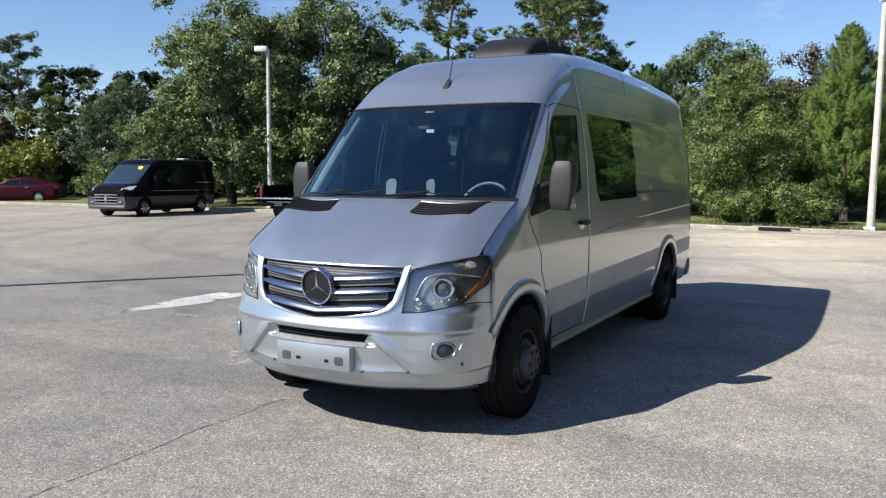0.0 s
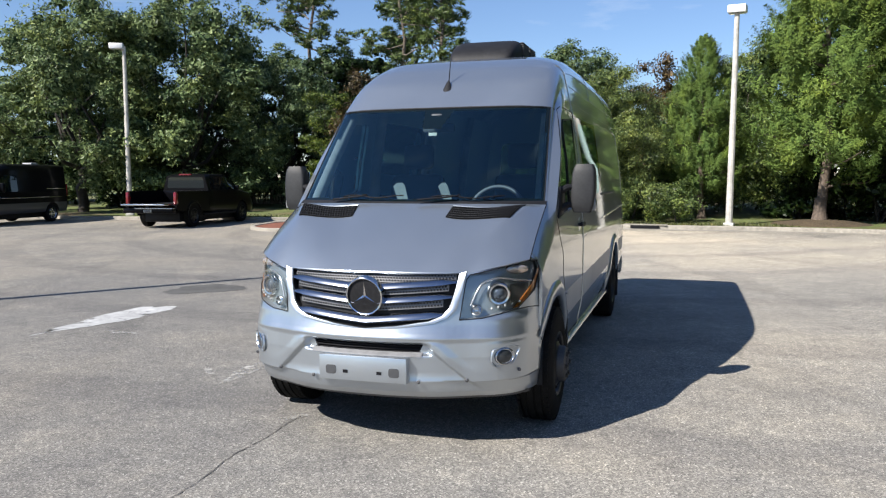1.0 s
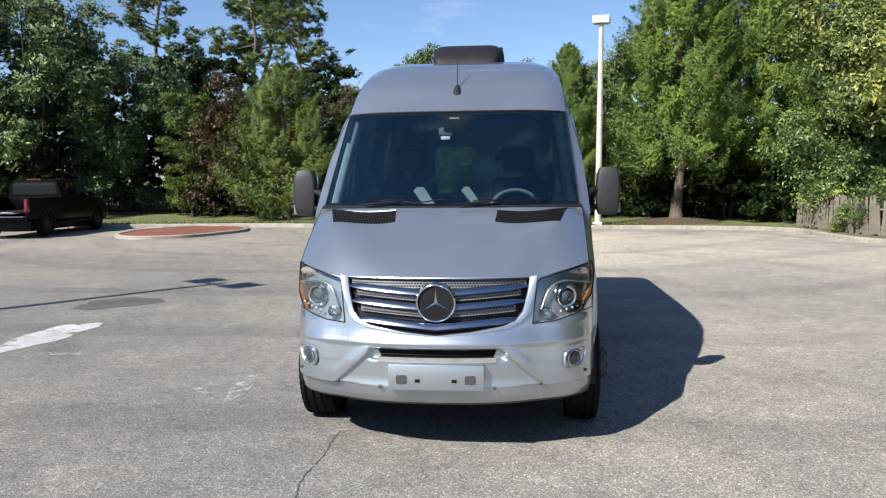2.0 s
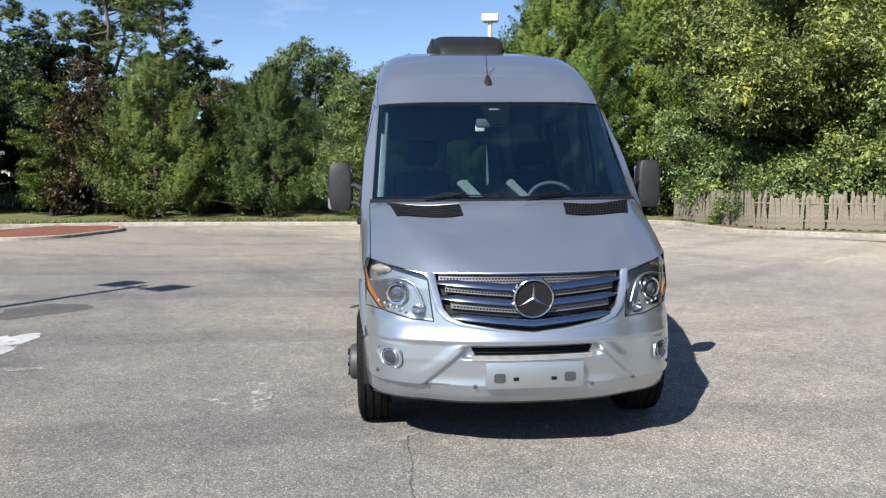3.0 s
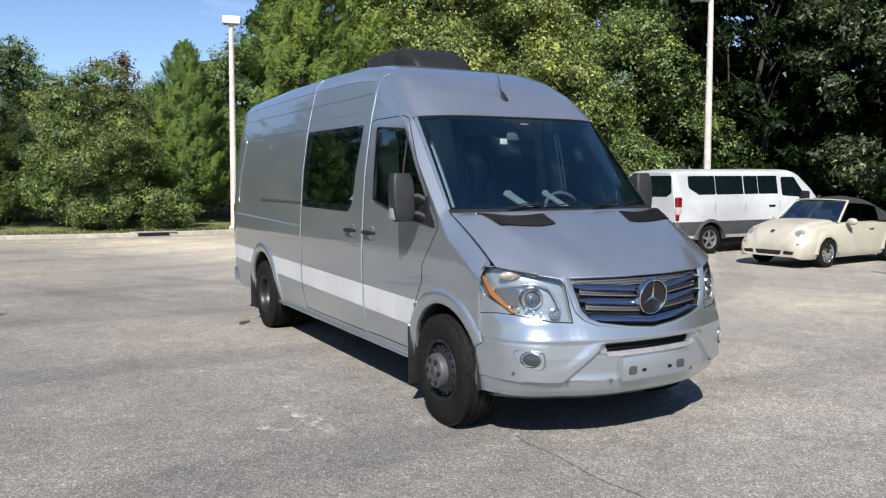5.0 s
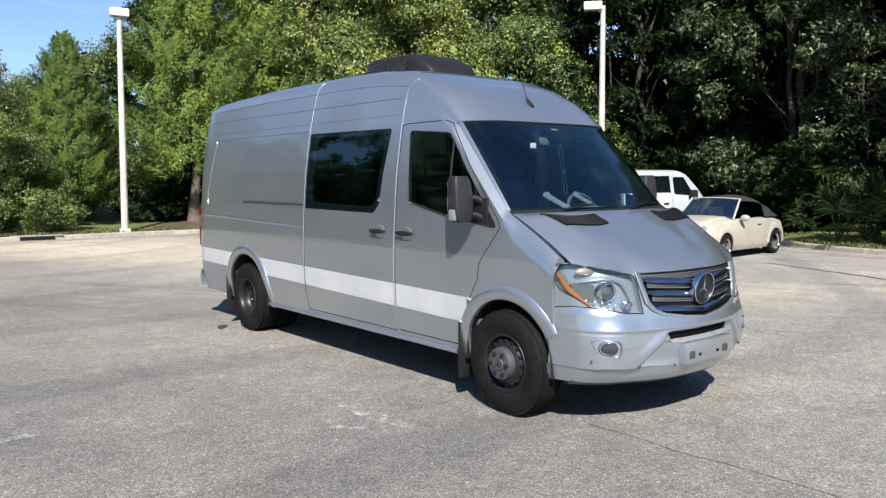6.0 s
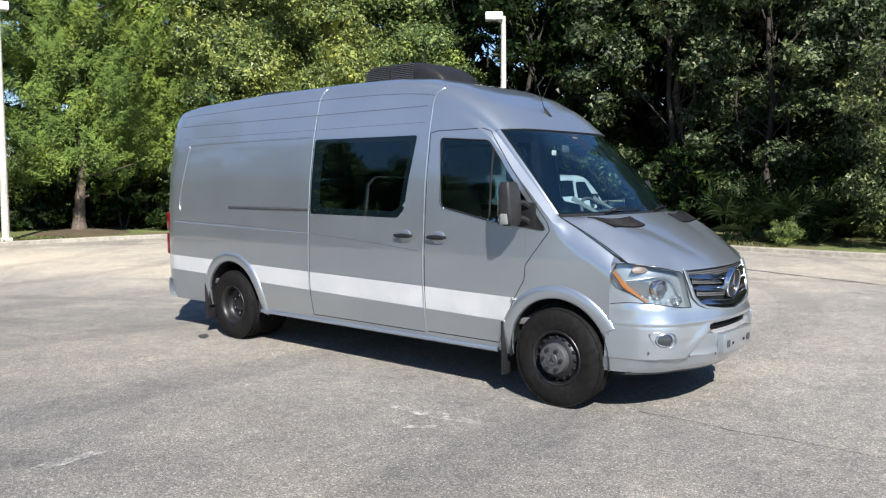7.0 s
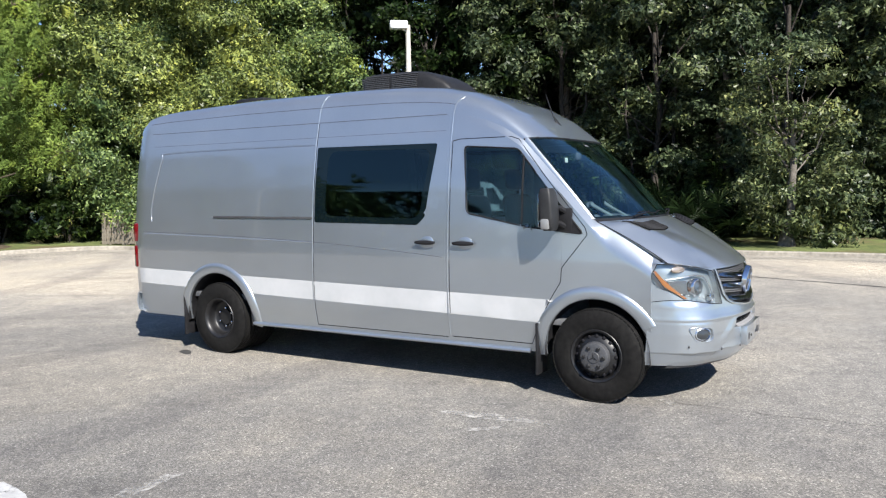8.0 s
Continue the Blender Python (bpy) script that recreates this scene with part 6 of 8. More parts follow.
TREES = {
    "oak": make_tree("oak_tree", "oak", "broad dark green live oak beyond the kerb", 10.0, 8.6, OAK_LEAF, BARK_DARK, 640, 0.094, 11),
    "oak2": make_tree("oak_tree", "canopy", "tall broadleaf tree in the woods with shade-dark leaves", 12.0, 8.0, DARK_LEAF, BARK_DARK, 640, 0.1, 12),
    "far": make_tree("oak_tree", "canopy", "tall tree deep in the woods with shade-dark leaves", 12.0, 8.6, DARK_LEAF, BARK_DARK, 70, 0.17, 42),
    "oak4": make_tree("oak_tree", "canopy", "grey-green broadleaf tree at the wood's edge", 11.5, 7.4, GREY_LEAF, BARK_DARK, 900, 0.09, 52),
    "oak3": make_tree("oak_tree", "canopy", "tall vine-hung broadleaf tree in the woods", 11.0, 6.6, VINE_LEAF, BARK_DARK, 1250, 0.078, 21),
    "cedar": make_tree("cedar_tree", "cedar", "bright green cone-shaped cedar beyond the kerb", 8.5, 6.0, CEDAR_LEAF, BARK_RED, 150, 0.026, 13),
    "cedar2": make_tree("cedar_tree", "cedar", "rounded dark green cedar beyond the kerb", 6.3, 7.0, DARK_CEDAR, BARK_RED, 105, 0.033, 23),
    "pine": make_tree("pine_tree", "pine", "tall slender pine with open crown", 14.0, 6.5, PINE_LEAF, BARK, 1200, 0.06, 14),
    "light": make_tree("broadleaf_tree", "broad", "light green young broadleaf tree", 8.0, 6.0, LIGHT_LEAF, BARK, 1200, 0.06, 15),
    "light2": make_tree("broadleaf_tree", "broad", "yellowing green vine-covered tree", 9.0, 6.6, YELLOW_LEAF, BARK, 1100, 0.06, 35),
    "rust": make_tree("broadleaf_tree", "broad", "tree with rusty brown withering leaves", 7.0, 4.0, RUST_LEAF, BARK, 1100, 0.075, 25),
    "bush": make_tree("bush", "bush", "green bushy undergrowth at the wood's edge", 2.4, 3.0, LIGHT_LEAF, BARK, 1300, 0.065, 16),
    "gold": make_tree("bush", "bush", "tall bush turning yellow and orange", 5.2, 5.6, GOLD_LEAF, BARK, 420, 0.1, 71),
    "pale": make_tree("oak_tree", "canopy", "small grey-green tree with a pale flared trunk by the kerb", 5.4, 3.6, GREY_LEAF, BARK_PALE, 1500, 0.07, 81),
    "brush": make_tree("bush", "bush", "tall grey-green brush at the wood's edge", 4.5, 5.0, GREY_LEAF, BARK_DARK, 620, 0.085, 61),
    "dark": make_tree("bush", "bush", "undergrowth in the woods with shade-dark leaves", 3.2, 4.0, DARK_LEAF, BARK_DARK, 250, 0.15, 17),
}
USED = {}


def plant(kind, x, y, scale=1.0, z=0.2, turn=None, tall=1.0):
    m = Matrix.Translation((x, y, z + fall(x, y))) @ Matrix.Rotation(turn if turn is not None else (x * 1.7 + y * 2.3), 4, "Z") @ Matrix.Diagonal((scale, scale, scale * tall, 1))
    if kind not in USED:
        USED[kind] = True
        TREES[kind].matrix_basis = m
        return TREES[kind]
    ob = copy_thing(TREES[kind], Matrix.Identity(4))
    ob.matrix_basis = m
    return ob


def plant_woods():
    # open side: the big oaks and pines
    for k, x, y, s in (("oak", -10.3, 40.0, 1.02), ("oak", -5.6, 40.5, 1.05), ("oak", -8.1, 43.5, 0.98), ("oak", -1.0, 42.5, 0.8), ("pine", 0.8, 50, 1.1), ("pine", 7.0, 55, 1.25), ("pine", 8.6, 57, 1.2), ("pine", 7.8, 45, 0.95), ("oak", 13.5, 40, 0.85), ("far", 4, 50, 0.75), ("pine", -29.5, 57, 0.78), ("oak", -18.6, 48.6, 0.72), ("gold", -24.6, 47.8, 1.0), ("rust", -27.6, 51.0, 0.9), ("oak3", -25.4, 54.4, 0.62), ("oak3", -23.6, 57, 0.64), ("oak", -33, 58, 0.66), ("light", -16.0, 44.0, 0.42), ("far", -28, 62, 0.8), ("far", -22, 60, 0.75), ("far", -34, 63, 0.75), ("far", -14, 52, 0.8), ("far", -4, 54, 0.85)):
        plant(k, x, y, s)
    for k, x, y, s in (("far", 1.5, 46, 0.7), ("far", 8, 41, 0.62), ("far", 14, 37, 0.46), ("far", 21, 33, 0.6), ("oak3", 4.2, 39.5, 0.55), ("oak3", 1.0, 36.8, 0.5), ("oak3", 7.6, 33.6, 0.5)):
        plant(k, x, y, s)
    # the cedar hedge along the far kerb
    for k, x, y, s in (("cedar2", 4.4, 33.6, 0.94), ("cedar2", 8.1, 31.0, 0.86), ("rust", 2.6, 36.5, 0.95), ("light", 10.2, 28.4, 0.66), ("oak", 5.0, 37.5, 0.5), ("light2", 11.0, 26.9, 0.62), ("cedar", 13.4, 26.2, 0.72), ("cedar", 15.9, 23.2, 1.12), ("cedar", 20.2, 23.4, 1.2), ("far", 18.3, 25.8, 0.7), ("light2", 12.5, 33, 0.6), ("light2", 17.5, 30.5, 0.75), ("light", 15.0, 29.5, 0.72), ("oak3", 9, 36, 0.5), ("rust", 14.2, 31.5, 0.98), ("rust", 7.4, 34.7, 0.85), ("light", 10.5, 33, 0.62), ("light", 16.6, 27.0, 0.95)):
        plant(k, x, y, s)
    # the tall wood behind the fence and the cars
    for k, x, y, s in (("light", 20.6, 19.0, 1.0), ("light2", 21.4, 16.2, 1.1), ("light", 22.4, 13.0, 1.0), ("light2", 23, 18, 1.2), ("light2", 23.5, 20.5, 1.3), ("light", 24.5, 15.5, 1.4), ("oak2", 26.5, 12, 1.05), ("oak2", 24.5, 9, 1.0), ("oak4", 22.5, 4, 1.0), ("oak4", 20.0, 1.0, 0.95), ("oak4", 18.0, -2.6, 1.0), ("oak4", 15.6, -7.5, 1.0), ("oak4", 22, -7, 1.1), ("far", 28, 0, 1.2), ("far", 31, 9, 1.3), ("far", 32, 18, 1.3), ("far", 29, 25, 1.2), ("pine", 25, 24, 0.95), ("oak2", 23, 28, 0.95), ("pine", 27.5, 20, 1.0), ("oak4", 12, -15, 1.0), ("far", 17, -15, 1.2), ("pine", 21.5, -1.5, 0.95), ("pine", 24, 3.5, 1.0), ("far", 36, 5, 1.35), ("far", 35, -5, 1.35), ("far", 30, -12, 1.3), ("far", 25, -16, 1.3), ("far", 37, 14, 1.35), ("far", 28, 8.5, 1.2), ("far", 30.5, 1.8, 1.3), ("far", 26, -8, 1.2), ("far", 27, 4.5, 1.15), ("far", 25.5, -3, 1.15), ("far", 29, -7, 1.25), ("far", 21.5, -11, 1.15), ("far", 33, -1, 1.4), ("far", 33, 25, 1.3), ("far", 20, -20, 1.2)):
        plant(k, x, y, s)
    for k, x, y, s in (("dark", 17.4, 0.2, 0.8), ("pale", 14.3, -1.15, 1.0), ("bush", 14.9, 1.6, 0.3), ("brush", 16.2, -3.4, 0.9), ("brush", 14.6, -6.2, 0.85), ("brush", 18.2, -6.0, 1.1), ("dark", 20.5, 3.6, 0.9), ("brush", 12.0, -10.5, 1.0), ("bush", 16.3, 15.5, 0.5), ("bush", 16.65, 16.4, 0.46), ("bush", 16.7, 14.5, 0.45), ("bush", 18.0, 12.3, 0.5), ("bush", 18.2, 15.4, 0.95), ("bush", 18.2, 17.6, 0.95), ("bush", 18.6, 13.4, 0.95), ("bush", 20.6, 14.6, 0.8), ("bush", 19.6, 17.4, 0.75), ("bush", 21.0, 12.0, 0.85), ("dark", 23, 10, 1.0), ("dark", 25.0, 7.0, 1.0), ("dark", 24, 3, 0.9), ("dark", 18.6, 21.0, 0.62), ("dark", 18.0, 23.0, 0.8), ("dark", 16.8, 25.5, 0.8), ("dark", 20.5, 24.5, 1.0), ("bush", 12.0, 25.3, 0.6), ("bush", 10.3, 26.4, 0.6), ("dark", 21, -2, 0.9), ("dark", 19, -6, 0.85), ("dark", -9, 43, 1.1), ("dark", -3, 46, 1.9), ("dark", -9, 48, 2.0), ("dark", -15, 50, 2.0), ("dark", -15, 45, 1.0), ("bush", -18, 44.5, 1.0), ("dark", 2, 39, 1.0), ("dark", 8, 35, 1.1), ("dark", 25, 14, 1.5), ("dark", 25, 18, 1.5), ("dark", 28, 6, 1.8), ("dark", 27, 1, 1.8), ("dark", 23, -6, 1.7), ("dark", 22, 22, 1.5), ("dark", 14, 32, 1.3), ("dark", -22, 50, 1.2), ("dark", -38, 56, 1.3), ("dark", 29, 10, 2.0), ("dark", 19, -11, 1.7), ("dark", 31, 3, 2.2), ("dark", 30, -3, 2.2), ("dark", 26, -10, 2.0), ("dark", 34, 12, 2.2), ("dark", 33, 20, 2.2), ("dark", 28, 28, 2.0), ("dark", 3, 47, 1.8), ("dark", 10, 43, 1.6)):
        plant(k, x, y, s)


plant_woods()


def street_light(x, y, h, base, label, turn=0.0, heads=(1,), reach=0.12, lean=(0.0, 0.0)):
    lamp = thing("street_lamp", label, "street lamp", "lamp posts of the lot", at=Matrix.Translation((x, y, base + fall(x, y))) @ Matrix.Shear("XY", 4, (lean[0] / h, lean[1] / h)) @ pose(0, 0, 0, 0, 0, turn))
    bm = bmesh.new()
    tube(bm, [(0, 0, 0), (0, 0, h * 0.5), (0, 0, h)], [0.11, 0.095, 0.075], 10)
    post = part("post", bm, POLE_PAINT, lamp, "pale square-shouldered post")
    bm = bmesh.new()
    box(bm, (-0.16, -0.16, -0.02), (0.16, 0.16, 0.1), 0.02)
    part("base_cover", bm, POLE_PAINT, post)
    for s in heads:
        bm = bmesh.new()
        tube(bm, [(0, 0, h - 0.2), (s * (reach + 0.1), 0, h - 0.08)], 0.035, 8)
        part("bracket", bm, POLE_PAINT, post)
        bm = bmesh.new()
        box(bm, (min(s * (reach - 0.1), s * (reach + 0.45)), -0.2, h - 0.12), (max(s * (reach - 0.1), s * (reach + 0.45)), 0.2, h + 0.12), 0.03)
        head = part("lamp_head", bm, LAMP_WHITE, lamp, "white shoebox lamp head")
        bm = bmesh.new()
        box(bm, (min(s * (reach - 0.05), s * (reach + 0.4)), -0.16, h - 0.135), (max(s * (reach - 0.05), s * (reach + 0.4)), 0.16, h - 0.115), 0.005)
        part("lens", bm, CLEAR, head)


street_light(12.72, 23.3, 6.75, 0.12, "pale lamp post with a white box lamp at the kerb", -40, (1,), -0.17, (0.12, -0.1))
street_light(-7.6, 36.3, 7.1, 0.12, "grey lamp post with a white box lamp before oaks", 180)
street_light(17.95, 9.35, 6.85, 0.12, "pale lamp post with a white box lamp before dark woods", 100)
street_light(-8.3, 10.85, 7.2, 0.0, "lamp post with two heads that shades the lot", 115, (1, -1), 0.35)


# ---- palmettos, grass and the drain at the kerb ----
def palmetto(x, y, scale, seed):
    global RNG
    RNG = np.random.default_rng(seed)
    bush = thing("palmetto", "low fan palmetto behind the kerb with shade-dark fronds", "palmetto", "palmettos", at=pose(x, y, 0.15 + fall(x, y)))
    for k in range(16):
        a, lean = k * 2.4 + RNG.normal(0, 0.2), RNG.uniform(0.25, 1.15)
        length = scale * RNG.uniform(0.7, 1.15)
        tip = Vector((math.cos(a) * math.sin(lean), math.sin(a) * math.sin(lean), math.cos(lean))) * length
        bm = bmesh.new()
        tube(bm, [(0, 0, 0), tip * 0.5 + Vector((0, 0, 0.06)), tip], [0.014, 0.01, 0.007], 5)
        side = Vector((-math.sin(a), math.cos(a), 0))
        out = tip.normalized()
        up = side.cross(out)
        for j in range(15):
            t = radians(-105 + 15 * j)
            d = (out * math.cos(t) + side * math.sin(t)).normalized()
            w = (side * math.cos(t) - out * math.sin(t)) * 0.028 * scale
            end = tip + d * scale * 0.52 + up * RNG.normal(0, 0.05) - Vector((0, 0, 0.08))
            mid = tip + d * scale * 0.28
            vs = [bm.verts.new(p) for p in (tip, mid + w, end, mid - w)]
            bm.faces.new(vs)
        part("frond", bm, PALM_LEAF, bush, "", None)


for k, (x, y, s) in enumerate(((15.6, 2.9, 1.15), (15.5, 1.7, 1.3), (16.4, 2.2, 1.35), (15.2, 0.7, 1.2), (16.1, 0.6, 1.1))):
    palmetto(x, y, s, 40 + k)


def grass_strip():
    global RNG
    RNG = np.random.default_rng(9)
    line = kerb_line(900)[180:760]
    inner, outer = offset_line(line, 0.2), offset_line(line, 2.6)
    n = 30000
    i = RNG.integers(0, len(line) - 1, n)
    f = RNG.random(n) ** 1.4
    a = np.array([tuple(p) for p in inner])[i]
    b = np.array([tuple(p) for p in outer])[i]
    p = a + (b - a) * f[:, None] + RNG.normal(0, 0.06, (n, 3)) * np.array([1, 1, 0])
    keep = (np.sin(p[:, 0] * 1.7) + np.cos(p[:, 1] * 1.3 + p[:, 0]) > -1.1) & ~((p[:, 0] > 14.4) & (p[:, 1] > 7))
    p = p[keep]
    n = len(p)
    p[:, 2] += 0.12
    h = RNG.uniform(0.035, 0.1, n)
    d = RNG.normal(0, 1, (n, 3)) * np.array([1, 1, 0])
    d /= np.linalg.norm(d, axis=1)[:, None]
    tip = p + d * h[:, None] * 0.5 + np.array([0, 0, 1.0]) * h[:, None]
    w = np.cross(d, [0, 0, 1]) * 0.012
    verts = np.stack([p - w, p + w, tip], 1).reshape(-1, 3)
    me = bpy.data.meshes.new("grass")
    me.from_pydata(verts.tolist(), [], [(3 * k, 3 * k + 1, 3 * k + 2) for k in range(n)])
    me.materials.append(GRASS_LEAF)
    tagged(new("grass", me), "patchy green grass blades along the kerb", "grass", kind="stuff")


grass_strip()


def litter_mound(x, y, r, seed):
    """Fallen needles heaped round a trunk."""
    bm = bmesh.new()
    rows = []
    for f, h in ((1.0, -0.02), (0.8, 0.05), (0.5, 0.11), (0.2, 0.15)):
        rows.append([(x + r * f * math.cos(t) * (1 + 0.2 * noise.noise(Vector((math.cos(t) * 2, math.sin(t) * 2, seed)))), y + r * f * math.sin(t), 0.13 + h + 0.02 * noise.noise(Vector((t * 3, f * 5, seed)))) for t in even(33, 0, math.tau)[:-1]])
    vs = grid(bm, rows, True)
    bm.faces.new(vs[-1])
    solo("litter_mound", bm, LITTER, "low mound of brown needle litter round a trunk", "ground", kind="structure")


litter_mound(15.9, 23.2, 1.7, 4)


def kerb_drain(x, y, turn):
    drain = thing("kerb_inlet", "dark storm drain slot in the kerb", "drain", at=pose(x, y, 0, 0, 0, turn))
    bm = bmesh.new()
    box(bm, (-0.45, -0.1, 0.02), (0.45, 0.05, 0.115), 0.004)
    part("slot", bm, INK, drain, "dark opening")
    bm = bmesh.new()
    box(bm, (-0.7, -0.06, 0.115), (0.7, 0.3, 0.145), 0.012)
    part("lid", bm, CONCRETE, drain, "concrete lid")


kerb_drain(10.33, 24.32, -36)


# ---- parked vehicles ----
def car_profile(wb, wm, ws, wr, zb, zm, zs, zr, zt):
    """Half of a body's cross-section, from the sill up to the middle of the roof."""
    return [(wb, zb), (wm * 0.99, zb + 0.3 * (zm - zb)), (wm, zm), (ws + 0.3 * (wm - ws), zs - 0.06), (ws, zs), (ws + 0.36 * (wr - ws), zs + 0.36 * (zr - zs)), (ws + 0.75 * (wr - ws), zs + 0.75 * (zr - zs)), (wr, zr), (wr * 0.9, zr + 0.6 * (zt - zr)), (wr * 0.55, zt - 0.12 * (zt - zr)), (0, zt)]


def car_shell(stations, nu=48):
    rows = []
    for y, *spec in stations:
        half = car_profile(*spec)
        rows.append([(x, y, z) for x, z in half] + [(-x, y, z) for x, z in half[-2::-1]])
    nv = 2 * 22 + 1
    fine = [[Vector(p) for p in spline(r, nv)] for r in rows]
    ys = [r[0].y for r in fine]
    out = []
    for i in range(nu):
        y = ys[0] + (ys[-1] - ys[0]) * i / (nu - 1)
        for j in range(len(ys) - 1):
            if ys[j] <= y <= ys[j + 1] or j == len(ys) - 2:
                break
        f = min(max((y - ys[j]) / (ys[j + 1] - ys[j]), 0), 1)
        out.append([a.lerp(b, f) for a, b in zip(fine[j], fine[j + 1])])
    bm = bmesh.new()
    vs = grid(bm, out)
    bm.faces.new(vs[0]), bm.faces.new(vs[-1][::-1])
    return bm


def side_cut(bm, poly, sign):
    return take(bm, cut(bm, poly, (1, 2), lambda c: c.x * sign > 0.3))


def end_cut(bm, poly, test):
    return take(bm, cut(bm, poly, (0, 2), test))


def car_wheel(car, x, y, r, width, sign, rim_mat, spokes=7):
    w = new("wheel")
    w.parent = car
    w.matrix_basis = Matrix.Translation((sign * x, y, r)) @ (Matrix.Identity(4) if sign > 0 else Matrix.Rotation(math.pi, 4, "Z"))
    bm = bmesh.new()
    k = r * 0.64
    lathe(bm, [(-0.01, k - 0.01), (0.0, k), (0.006, r * 0.8), (-0.004, r * 0.95), (-0.03, r), (-width + 0.03, r), (-width, r * 0.95), (-width, k)], 32)
    part("tyre", bm, RUBBER, w, "black rubber tyre")
    bm = bmesh.new()
    lathe(bm, [(-0.15, k), (-0.02, k), (0.0, k + 0.006), (0.004, k - 0.004), (-0.02, k - 0.02), (-0.09, k - 0.03)], 32)
    rim = part("rim", bm, rim_mat, w, "metal rim", 40)
    bm = bmesh.new()
    lathe(bm, [(-0.09, k), (-0.092, 0.0)], 24)
    part("brake_disc", bm, BLACK_PLASTIC, w)
    for i in range(spokes):
        bm = bmesh.new()
        m = Matrix.Rotation(i * math.tau / spokes, 4, "X")
        prism(bm, [m @ Vector(p) for p in ((-0.012, -0.035, 0.03), (-0.012, 0.035, 0.03), (-0.02, 0.028, k - 0.01), (-0.02, -0.028, k - 0.01))], (-0.02, 0, 0))
        part("spoke", bm, rim_mat, rim)
    bm = bmesh.new()
    lathe(bm, [(-0.04, 0.06), (-0.004, 0.055), (0.004, 0.03), (0.004, 0.0)], 20)
    part("hub", bm, rim_mat, rim, "", 40)


def slab(name, car, lo, hi, mat, bevel=0.02, label=""):
    bm = bmesh.new()
    box(bm, lo, hi, bevel)
    return part(name, bm, mat, car, label)


def car_common(car, axles, half, r, rim_mat, spokes=7, inner=0.72):
    for y in axles:
        for sign in (1, -1):
            car_wheel(car, half, y, r, 0.22, sign, rim_mat, spokes)
    slab("underbody", car, (-inner, axles[0] - 0.5, 0.2), (inner, axles[1] + 0.5, 0.55), BLACK_PLASTIC, 0.03, "dark underside")


def wheel_openings(bm, axles, r, z):
    for cy in axles:
        for sign in (1, -1):
            poly = [(cy - r, 0.0), (cy + r, 0.0)] + arc(cy, z, r, 0, 180, 11)
            bmesh.ops.delete(bm, geom=cut(bm, poly, (1, 2), lambda c: c.x * sign > 0.3), context="FACES")


def seat_row(car, y, z, xs, cloth, label):
    for x in xs:
        bm = bmesh.new()
        box(bm, (x - 0.2, y - 0.08, z - 0.1), (x + 0.2, y + 0.08, z + 0.5), 0.05)
        part("seat_back", bm, cloth, car, label)


